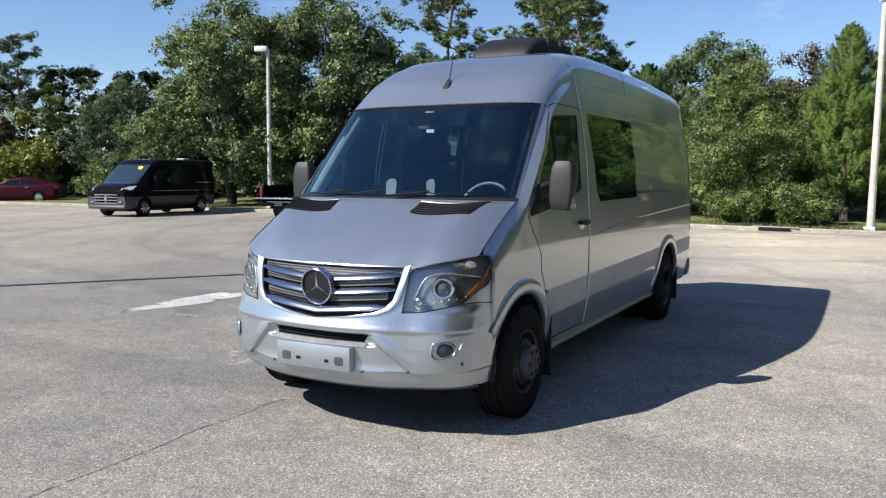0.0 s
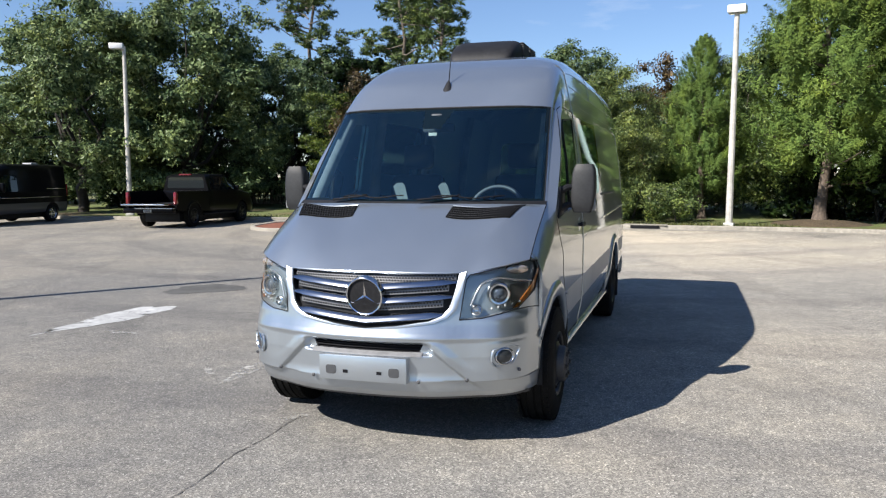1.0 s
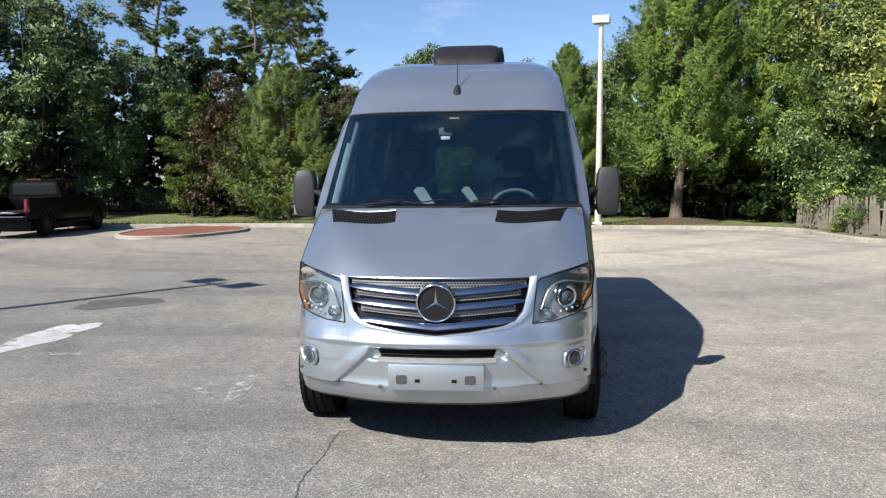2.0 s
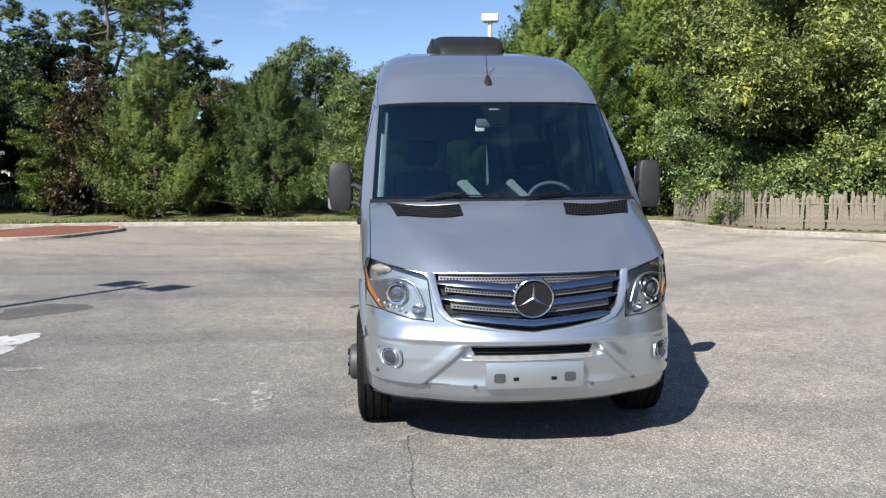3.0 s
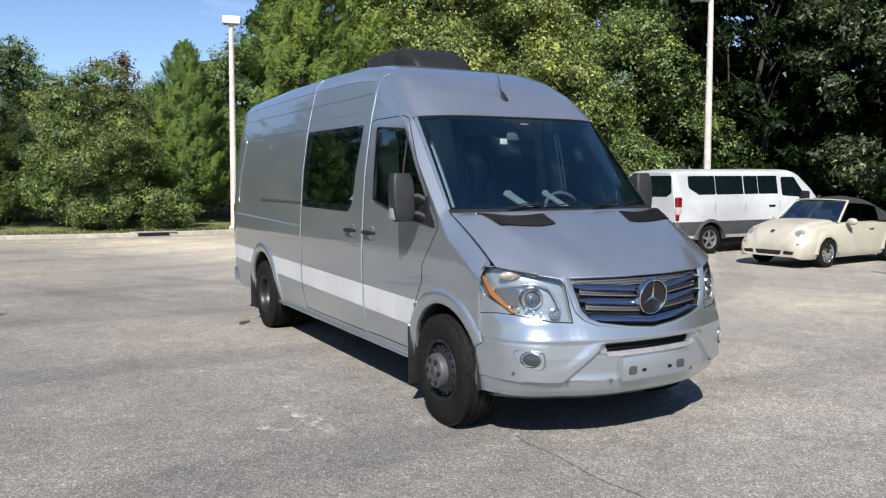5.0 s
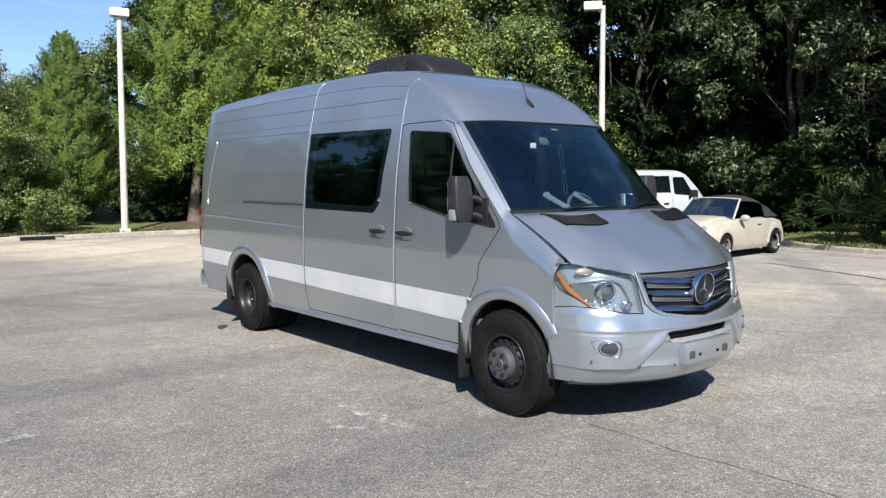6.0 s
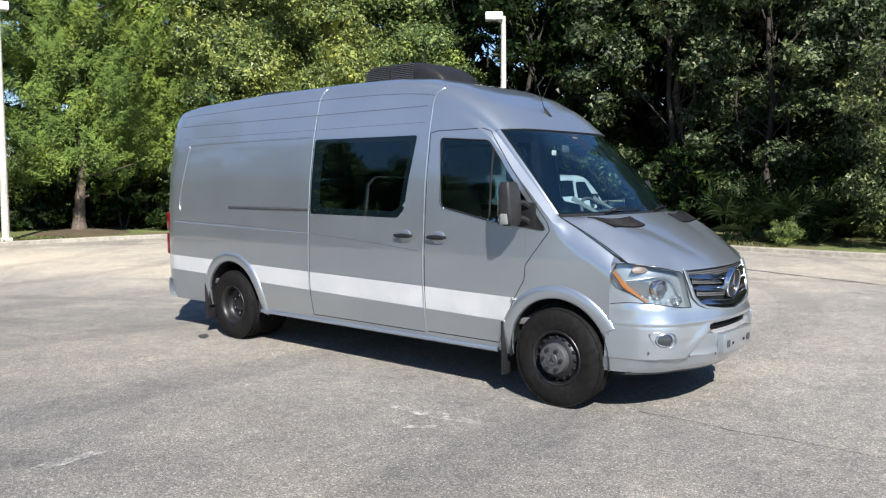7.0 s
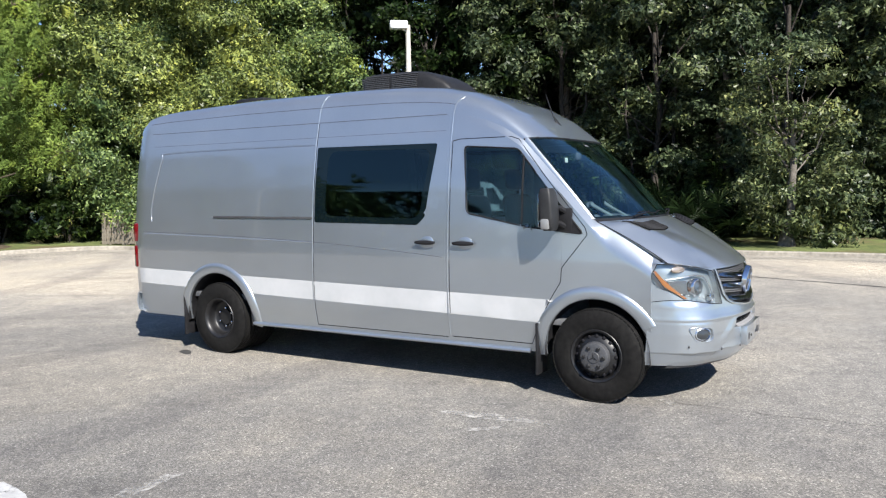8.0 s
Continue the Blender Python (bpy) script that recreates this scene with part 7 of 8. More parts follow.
def passenger_van():
    car = thing("passenger_van", "white passenger van with dark windows, parked by the fence", "van", at=place(14.05, 8.96, 0.85, -0.526) @ Matrix.Scale(0.965, 4))
    S = [(-1.08, 0.86, 0.93, 0.9, 0.78, 0.5, 0.85, 1.28, 1.93, 2.0), (-1.0, 0.93, 1.0, 0.96, 0.84, 0.42, 0.85, 1.28, 1.95, 2.06), (-0.6, 0.96, 1.02, 0.985, 0.86, 0.38, 0.85, 1.28, 1.97, 2.09), (2.9, 0.96, 1.02, 0.985, 0.86, 0.38, 0.85, 1.28, 1.97, 2.09), (3.2, 0.96, 1.02, 0.98, 0.84, 0.38, 0.85, 1.27, 1.88, 1.99), (3.65, 0.96, 1.02, 0.97, 0.86, 0.38, 0.85, 1.24, 1.55, 1.62), (3.95, 0.95, 1.01, 0.95, 0.86, 0.38, 0.85, 1.2, 1.27, 1.33), (4.45, 0.92, 0.97, 0.9, 0.8, 0.36, 0.8, 1.04, 1.08, 1.13), (4.75, 0.82, 0.86, 0.8, 0.7, 0.38, 0.7, 0.85, 0.88, 0.9)]
    bm = car_shell(S, 60)
    wheel_openings(bm, (0.0, 3.75), 0.42, 0.36)
    panes = []
    for sign in (1, -1):
        panes.append(side_cut(bm, rounded([(-0.66, 1.91), (-0.66, 1.62), (-0.36, 1.45), (0.2, 1.45), (0.2, 1.91)], 0.04, 2), sign))
        for y0, y1 in ((0.215, 1.13), (1.16, 1.64), (1.655, 2.34)):
            panes.append(side_cut(bm, rounded([(y0, 1.91), (y0, 1.45), (y1, 1.45), (y1, 1.91)], 0.02, 2), sign))
        panes.append(side_cut(bm, rounded([(2.48, 1.88), (2.48, 1.4), (3.42, 1.34), (2.98, 1.88)], 0.06, 2), sign))
    for s in (1, -1):
        panes.append(end_cut(bm, rounded([(s * 0.015, 1.92), (s * 0.015, 1.4), (s * 0.62, 1.4), (s * 0.8, 1.5), (s * 0.78, 1.92)], 0.05, 2), lambda c: c.y < -0.9))
    panes.append(end_cut(bm, [(-0.8, 1.9), (-0.86, 1.32), (0.86, 1.32), (0.8, 1.9)], lambda c: c.y > 3.0))
    for f in cut(bm, [(-1.2, 0.8), (-1.2, 0.46), (4.9, 0.46), (4.9, 0.8)], (1, 2)):
        f.material_index = 1
    thicken(part("body", bm, [WHITE_CAR, GREY_PLASTIC], car, "white body with grey lower cladding", 30), 0.02)
    for p in panes:
        part("window_pane", p, FRIT, car, "dark tinted glass", 30)
    car_common(car, (0.0, 3.75), 0.98, 0.35, GREY_STEEL, 5)
    slab("rear_bumper", car, (-0.96, -1.2, 0.4), (0.96, -1.0, 0.7), GREY_PLASTIC, 0.05, "dark grey rear bumper")
    plate = slab("number_plate", car, (-0.46, -1.215, 0.56), (-0.2, -1.2, 0.68), WHITE, 0.004, "white plate")
    slab("plate_bar", plate, (-0.43, -1.219, 0.6), (-0.23, -1.214, 0.64), INK, 0.001, "dark bar")
    for s in (1, -1):
        a = sorted((s * 0.88, s * 0.99))
        slab("tail_light", car, (a[0], -1.07, 0.82), (a[1], -0.9, 1.4), RED_LENS, 0.03, "tall red tail light")
        slab("tail_lens", car, (a[0] + 0.005, -1.078, 0.98), (a[1] + 0.004, -0.92, 1.16), material("tail_lens_clear", (0.4, 0.3, 0.3), 0.2), 0.01, "clear reversing lamp")
        for cy in (0.0, 3.75):
            bm = bmesh.new()
            grid(bm, [[(s * (1.0 + dx), cy + (0.42 + dr) * math.cos(radians(t)), 0.36 + (0.42 + dr) * math.sin(radians(t))) for dr, dx in ((-0.01, -0.05), (0, 0.035), (0.06, 0.035), (0.1, 0.0))] for t in even(17, 0, 180)])
            part("arch_trim", bm, GREY_PLASTIC, car, "dark grey wheel arch trim", 60)
    slab("door_gap", car, (-0.006, -1.093, 0.7), (0.006, -1.08, 1.95), INK, 0.001, "rear door gap")
    slab("handle", car, (0.08, -1.105, 1.06), (0.22, -1.085, 1.1), BLACK_PLASTIC, 0.006, "black handle")
    slab("door_handle", car, (0.99, 1.98, 1.13), (1.035, 2.18, 1.17), BLACK_PLASTIC, 0.01, "black handle")
    slab("brand_bar", car, (-0.6, -1.1, 1.0), (-0.25, -1.085, 1.03), SATIN, 0.004, "small metal bar")
    bm = bmesh.new()
    for y in (0.145, 1.16, 2.36):
        tube(bm, [(1.008, y, z) for z in (0.82, 1.0, 1.28)], 0.004, 5)
    part("panel_line", bm, GREY_PAINT, car)
    for s in (1, -1):
        slab("door_mirror", car, (min(s * 1.0, s * 1.24), 3.05, 1.22), (max(s * 1.0, s * 1.24), 3.2, 1.52), BLACK_PLASTIC, 0.05, "black mirror")


def place(x, y, fx, fy):
    """A pose on the ground whose own +y looks along (fx, fy)."""
    return Matrix.Translation((x, y, fall(x, y))) @ Matrix.Rotation(math.atan2(-fx, fy), 4, "Z")


def convertible_shape():
    return [(-0.78, 0.5, 0.56, 0.5, 0.35, 0.36, 0.5, 0.62, 0.66, 0.68), (-0.7, 0.66, 0.72, 0.66, 0.5, 0.28, 0.55, 0.72, 0.76, 0.8), (-0.5, 0.76, 0.82, 0.74, 0.58, 0.22, 0.58, 0.82, 0.86, 0.91), (-0.1, 0.8, 0.86, 0.76, 0.62, 0.2, 0.6, 0.9, 0.93, 0.98), (0.5, 0.8, 0.86, 0.78, 0.64, 0.2, 0.6, 0.92, 0.94, 0.96), (1.55, 0.8, 0.86, 0.78, 0.64, 0.2, 0.6, 0.93, 0.96, 1.0), (2.1, 0.8, 0.86, 0.76, 0.62, 0.2, 0.6, 0.93, 0.98, 1.03), (2.6, 0.8, 0.86, 0.76, 0.6, 0.2, 0.6, 0.9, 0.96, 1.01), (2.9, 0.8, 0.86, 0.75, 0.58, 0.2, 0.58, 0.84, 0.9, 0.95), (3.1, 0.79, 0.84, 0.72, 0.53, 0.2, 0.56, 0.76, 0.82, 0.87), (3.24, 0.75, 0.79, 0.66, 0.47, 0.2, 0.5, 0.66, 0.72, 0.77), (3.33, 0.7, 0.73, 0.6, 0.4, 0.22, 0.44, 0.56, 0.62, 0.66), (3.38, 0.62, 0.64, 0.52, 0.32, 0.25, 0.4, 0.47, 0.51, 0.54)]


def convertible():
    car = thing("convertible_car", "cream rounded convertible with a dark canvas roof", "car", at=place(14.3, 5.1, -0.9, 0.436) @ Matrix.Scale(0.932, 4))
    bm = car_shell(convertible_shape(), 70)
    wheel_openings(bm, (0.0, 2.51), 0.355, 0.31)
    slots = end_cut(bm, rounded([(-0.33, 0.385), (-0.29, 0.285), (0.29, 0.285), (0.33, 0.385)], 0.03, 2), lambda c: c.y > 2.9)
    corners = [end_cut(bm, rounded([(s * 0.38, 0.385), (s * 0.37, 0.3), (s * 0.6, 0.3), (s * 0.63, 0.37)], 0.025, 2), lambda c: c.y > 2.9) for s in (1, -1)]
    thicken(part("body", bm, CREAM_PAINT, car, "cream painted body", 40), 0.015)
    for hole in [slots] + corners:
        part("front_slot", hole, BLACK_PLASTIC, car, "black lower grille")
    car_common(car, (0.0, 2.51), 0.86, 0.32, CHROME, 10, 0.6)
    for s in (1, -1):
        for cy in (0.0, 2.51):
            bm = bmesh.new()
            grid(bm, [[(s * (0.84 + dx), cy + (0.355 + dr) * math.cos(radians(a)), 0.31 + (0.355 + dr) * math.sin(radians(a))) for dr, dx in ((0, 0.0), (0, 0.036), (0.03, 0.04), (0.09, 0.026), (0.15, -0.03))] for a in even(19, 0, 180)])
            part("fender", bm, CREAM_PAINT, car, "round cream fender", 60)
        bm = bmesh.new()
        bmesh.ops.create_uvsphere(bm, u_segments=20, v_segments=10, radius=1.0, matrix=Matrix.Translation((s * 0.61, 3.15, 0.715)) @ Matrix.Rotation(s * radians(-22), 4, "Z") @ Matrix.Rotation(radians(38), 4, "X") @ Matrix.Diagonal((0.13, 0.04, 0.14, 1)))
        light = part("headlight", bm, material("pale_lamp_glass", (0.34, 0.35, 0.35), 0.12, 0.4), car, "round clear headlight", 60)
        bm = bmesh.new()
        bmesh.ops.create_uvsphere(bm, u_segments=16, v_segments=8, radius=1.0, matrix=Matrix.Translation((s * 0.61, 3.155, 0.72)) @ Matrix.Rotation(s * radians(-22), 4, "Z") @ Matrix.Rotation(radians(38), 4, "X") @ Matrix.Diagonal((0.09, 0.04, 0.1, 1)))
        part("reflector", bm, material("lamp_bowl", (0.3, 0.31, 0.31), 0.3, 0.6), light)
        slab("turn_light", car, (min(s * 0.5, s * 0.68), 3.24, 0.52), (max(s * 0.5, s * 0.68), 3.32, 0.545), AMBER, 0.008, "amber light")
        bm = bmesh.new()
        bmesh.ops.create_uvsphere(bm, u_segments=14, v_segments=8, radius=1.0, matrix=Matrix.Translation((s * 0.94, 1.78, 0.98)) @ Matrix.Diagonal((0.12, 0.07, 0.08, 1)))
        part("door_mirror", bm, CREAM_PAINT, car, "cream mirror", 60)
        slab("door_handle", car, (min(s * 0.84, s * 0.87), 0.75, 0.8), (max(s * 0.84, s * 0.87), 0.93, 0.83), CREAM_PAINT, 0.008)
    # windscreen frame, glass and the canvas roof
    bm = bmesh.new()
    grid(bm, [[(x * w, y - 0.1 * x * x, z) for x in even(13, -1, 1)] for w, y, z in ((0.74, 2.12, 0.98), (0.69, 1.85, 1.22), (0.63, 1.6, 1.42))])
    part("windscreen", bm, glass_material("sky_bright_glass", (0.8, 0.9, 0.88), 3.2, (0.88, 1.0, 0.97)), car, "clear windscreen", 60)
    bm = bmesh.new()
    for s in (1, -1):
        tube(bm, [(s * 0.76, 2.02, 0.95), (s * 0.71, 1.75, 1.22), (s * 0.65, 1.5, 1.43)], 0.026, 8)
    tube(bm, [(0.65, 1.5, 1.43), (0.3, 1.58, 1.452), (-0.3, 1.58, 1.452), (-0.65, 1.5, 1.43)], 0.014, 8)
    part("screen_frame", bm, CREAM_PAINT, car, "cream windscreen frame", 60)
    bm = bmesh.new()
    grid(bm, [[(x * w, y, z0 + (z1 - z0) * (1 - abs(x) ** 2.4)) for x in even(17, -1, 1)] for w, y, z0, z1 in ((0.65, 1.47, 1.38, 1.455), (0.67, 1.2, 1.37, 1.5), (0.68, 0.8, 1.34, 1.515), (0.68, 0.45, 1.28, 1.48), (0.69, 0.15, 1.17, 1.39), (0.7, -0.08, 1.05, 1.25), (0.7, -0.25, 0.96, 1.08), (0.7, -0.34, 0.93, 0.96))])
    thicken(part("canvas_roof", bm, CLOTH_TOP, car, "dark folded canvas roof", 50), 0.02)
    for s in (1, -1):
        bm = bmesh.new()
        prism(bm, [(s * 0.74, 1.95, 0.96), (s * 0.68, 1.45, 1.38), (s * 0.685, 0.8, 1.34), (s * 0.69, 0.5, 1.28), (s * 0.75, 0.42, 0.96)], (s * 0.006, 0, 0))
        part("side_window", bm, GLASS, car, "side glass").visible_shadow = False
        bm = bmesh.new()
        prism(bm, [(s * 0.755, 0.42, 0.96), (s * 0.695, 0.5, 1.285), (s * 0.7, 0.15, 1.18), (s * 0.72, -0.1, 1.05), (s * 0.75, -0.3, 0.95)], (s * 0.008, 0, 0))
        part("roof_side", bm, CLOTH_TOP, car, "canvas roof side")
    seat_row(car, 0.85, 0.7, (-0.36, 0.36), CABIN_PALE, "pale seat back")
    bm = bmesh.new()
    lathe_at(bm, [(0, 0.05), (0.012, 0.045), (0.012, 0)], 20, Matrix.Translation((0, 3.23, 0.785)) @ Matrix.Rotation(radians(50), 4, "X") @ Matrix.Rotation(math.pi / 2, 4, "Z"))
    part("round_badge", bm, SATIN, car, "round badge")
    slab("dashboard", car, (-0.7, 1.75, 0.7), (0.7, 2.15, 0.97), CABIN_PALE, 0.05)


def cargo_van():
    car = thing("cargo_van", "black cargo van with grey bumpers, parked at the lot's edge", "van", at=place(-11.1, 34.8, -0.36, -0.933))
    S = [(-1.0, 0.88, 0.93, 0.92, 0.84, 0.42, 0.8, 1.2, 2.1, 2.2), (-0.9, 0.95, 1.0, 0.99, 0.9, 0.4, 0.8, 1.2, 2.15, 2.27), (2.4, 0.95, 1.0, 0.99, 0.9, 0.4, 0.8, 1.2, 2.15, 2.27), (2.7, 0.95, 1.0, 0.98, 0.88, 0.4, 0.8, 1.2, 2.08, 2.2), (3.3, 0.95, 1.0, 0.96, 0.86, 0.4, 0.8, 1.2, 1.6, 1.68), (3.75, 0.95, 1.0, 0.94, 0.84, 0.38, 0.8, 1.12, 1.24, 1.32), (4.1, 0.95, 0.99, 0.92, 0.8, 0.32, 0.75, 1.06, 1.15, 1.23), (4.34, 0.92, 0.96, 0.88, 0.74, 0.3, 0.66, 0.98, 1.06, 1.11), (4.43, 0.87, 0.91, 0.83, 0.68, 0.32, 0.62, 0.9, 0.95, 0.99)]
    bm = car_shell(S, 56)
    wheel_openings(bm, (0.0, 3.45), 0.42, 0.36)
    panes = []
    for sign in (1, -1):
        panes.append(side_cut(bm, rounded([(1.95, 1.8), (1.95, 1.22), (3.25, 1.2), (2.6, 1.82)], 0.06, 2), sign))
    panes.append(end_cut(bm, [(-0.8, 2.02), (-0.86, 1.28), (0.86, 1.28), (0.8, 2.02)], lambda c: c.y > 2.6))
    for f in cut(bm, [(-1.2, 0.78), (-1.2, 0.2), (4.5, 0.2), (4.5, 0.78)], (1, 2)):
        f.material_index = 1
    thicken(part("body", bm, [BLACK_PAINT, GREY_PAINT], car, "glossy black body over grey lower panels", 30), 0.02)
    for p in panes[:2]:
        part("window_pane", p, FRIT, car, "dark glass", 30)
    # opaque screen; its blue base colour helps out the reflected sky
    part("windscreen", panes[2], material("sky_toned_screen", (0.015, 0.024, 0.03), 0.06, Specular_IOR_Level=0.7, Coat_Weight=0.8, Coat_IOR=1.6), car, "windscreen coloured blue-grey for the sky it reflects", 30)
    car_common(car, (0.0, 3.45), 0.98, 0.34, SATIN)
    slab("grille_recess", car, (-0.52, 4.2, 0.5), (0.52, 4.435, 0.86), VENT_BLACK, 0.03, "black grille opening")
    for z in (0.53, 0.64, 0.75, 0.85):
        slab("grille_bar", car, (-0.54, 4.25, z - 0.018), (0.54, 4.462, z + 0.018), LEDGE, 0.012, "grey grille bar")
    slab("grille_upright", car, (-0.03, 4.25, 0.52), (0.03, 4.466, 0.86), LEDGE, 0.012, "grey grille upright")
    slab("front_bumper", car, (-0.9, 4.05, 0.3), (0.9, 4.47, 0.46), GREY_PAINT, 0.08, "grey front bumper")
    slab("grille_badge", car, (-0.06, 4.45, 0.63), (0.06, 4.48, 0.75), CHROME, 0.02, "small chrome badge")
    for s in (1, -1):
        bm = bmesh.new()
        corners = ((0.56, 4.4, 0.92), (0.74, 4.33, 0.94), (0.95, 4.08, 1.03), (0.98, 3.86, 1.17), (0.84, 4.06, 1.15), (0.66, 4.3, 1.07))
        prism(bm, [(s * x, y - 0.02, z) for x, y, z in corners], (s * 0.03, 0.06, 0.03))
        part("headlight", bm, material("pale_lamp_glass", (0.5, 0.5, 0.49), 0.15, 0.3), car, "pale clear headlight")
        slab("fog_light", car, (min(s * 0.6, s * 0.74), 4.38, 0.54), (max(s * 0.6, s * 0.74), 4.465, 0.61), CHROME, 0.02, "fog light")
        slab("door_mirror", car, (min(s * 1.0, s * 1.2), 2.85, 1.2), (max(s * 1.0, s * 1.2), 3.0, 1.55), BLACK_PAINT, 0.04, "black mirror")
        slab("body_trim", car, (min(s * 0.99, s * 1.02), -0.6, 0.98), (max(s * 0.99, s * 1.02), 3.0, 1.0), SATIN, 0.004, "thin trim line")
        slab("door_rail", car, (min(s * 0.985, s * 1.005), -0.85, 1.3), (max(s * 0.985, s * 1.005), 0.3, 1.33), SATIN, 0.004, "slide rail")
        slab("tail_light", car, (min(s * 0.84, s * 0.97), -1.03, 1.0), (max(s * 0.84, s * 0.97), -0.9, 1.5), RED_LENS, 0.02, "red tail light")
    slab("roof_fan", car, (-0.2, -0.3, 2.26), (0.2, 0.1, 2.33), WHITE, 0.03, "white roof vent")
    for x in even(5, -0.5, 0.5):
        slab("marker_light", car, (x - 0.03, 2.56, 2.22), (x + 0.03, 2.66, 2.26), CLEAR, 0.01, "roof marker lamp")
    bm = bmesh.new()
    prism(bm, [(-0.5 + 0.12 * math.cos(a), 3.04 - 0.05 * math.sin(a), 1.86 + 0.06 * math.sin(a)) for a in even(17, 0, math.tau)[:-1]], (0, 0.05, 0.04))
    part("window_sticker", bm, YELLOW_CARD, car, "yellow price sticker")


def pickup_truck():
    car = thing("pickup_truck", "black crew-cab pickup truck with its tailgate lowered", "truck", at=place(-5.1, 29.6, 0.417, 0.909) @ Matrix.Scale(0.96, 4))
    S = [(1.12, 0.94, 0.99, 0.95, 0.8, 0.5, 0.9, 1.3, 1.82, 1.88), (1.3, 0.95, 1.0, 0.96, 0.8, 0.45, 0.9, 1.3, 1.87, 1.94), (2.6, 0.95, 1.0, 0.96, 0.8, 0.45, 0.9, 1.3, 1.87, 1.94), (3.3, 0.95, 1.0, 0.95, 0.82, 0.45, 0.9, 1.28, 1.5, 1.56), (3.7, 0.95, 1.0, 0.94, 0.84, 0.45, 0.9, 1.24, 1.3, 1.34), (4.5, 0.94, 0.98, 0.9, 0.78, 0.4, 0.85, 1.14, 1.19, 1.23), (4.75, 0.86, 0.9, 0.82, 0.7, 0.42, 0.8, 1.0, 1.05, 1.08)]
    bm = car_shell(S, 40)
    wheel_openings(bm, (3.7,), 0.47, 0.42)
    panes = []
    for sign in (1, -1):
        panes.append(side_cut(bm, rounded([(1.35, 1.8), (1.28, 1.33), (2.2, 1.33), (2.2, 1.82)], 0.05, 2), sign))
        panes.append(side_cut(bm, rounded([(2.3, 1.82), (2.3, 1.33), (3.2, 1.33), (2.75, 1.8)], 0.05, 2), sign))
    panes.append(end_cut(bm, rounded([(-0.72, 1.8), (-0.78, 1.4), (0.78, 1.4), (0.72, 1.8)], 0.06, 2), lambda c: c.y < 1.25))
    panes.append(end_cut(bm, [(-0.76, 1.84), (-0.8, 1.36), (0.8, 1.36), (0.76, 1.84)], lambda c: c.y > 2.7))
    thicken(part("cab", bm, BLACK_PAINT, car, "glossy black crew cab", 30), 0.02)
    for p in panes:
        part("window_pane", p, FRIT, car, "dark glass", 30)
    # bed
    for s in (1, -1):
        bm = bmesh.new()
        out = [(-1.15, 0.62), (1.1, 0.55), (1.1, 1.3), (-1.15, 1.32)]
        prism(bm, [(s * 0.99, y, z) for y, z in out], (-s * 0.08, 0, 0))
        side = part("bed_side", bm, BLACK_PAINT, car, "black bed side")
        bm = bmesh.new()
        grid(bm, [[(s * (0.985 + dx), 0.0 + (0.46 + dr) * math.cos(radians(a)), 0.42 + (0.46 + dr) * math.sin(radians(a))) for dr, dx in ((-0.03, -0.05), (0, 0.03), (0.04, 0.04), (0.09, 0.01))] for a in even(17, 0, 180)])
        part("fender_lip", bm, BLACK_PAINT, side, "", 60)
        slab("tail_light", car, (min(s * 0.88, s * 1.0), -1.19, 0.85), (max(s * 0.88, s * 1.0), -1.05, 1.28), RED_LENS, 0.03, "red tail light")
        slab("door_mirror", car, (min(s * 1.0, s * 1.2), 2.95, 1.3), (max(s * 1.0, s * 1.2), 3.08, 1.5), BLACK_PAINT, 0.04)
        slab("step_bar", car, (min(s * 0.9, s * 1.02), 0.7, 0.4), (max(s * 0.9, s * 1.02), 3.1, 0.47), BLACK_PLASTIC, 0.02, "black step bar")
    slab("bed_floor", car, (-0.92, -1.15, 0.8), (0.92, 1.1, 0.86), BLACK_PLASTIC, 0.01, "black bed liner")
    slab("bed_front", car, (-0.92, 1.04, 0.8), (0.92, 1.1, 1.3), BLACK_PAINT, 0.01)
    # satin instead of black, to carry the light on the gate's upper face
    slab("tailgate", car, (-0.84, -1.72, 0.82), (0.84, -1.16, 0.88), SATIN, 0.015, "lowered tailgate, made pale for the light on its top")
    slab("rear_bumper", car, (-0.97, -1.4, 0.55), (0.97, -1.15, 0.72), BLACK_PAINT, 0.03, "black rear bumper")
    slab("chrome_step", car, (-0.5, -1.42, 0.7), (0.97, -1.2, 0.735), SATIN, 0.01, "bright bumper step")
    slab("roof_rack_light", car, (-0.25, 1.1, 1.88), (0.25, 1.2, 1.93), RED_LENS, 0.01, "high brake light")
    plate = slab("number_plate", car, (-0.15, -1.415, 0.58), (0.15, -1.4, 0.68), WHITE, 0.004, "white plate")
    slab("plate_bar", plate, (-0.12, -1.419, 0.61), (0.12, -1.414, 0.65), INK, 0.001)
    car_common(car, (0.0, 3.7), 0.99, 0.41, STEEL_BLACK, 6, 0.7)


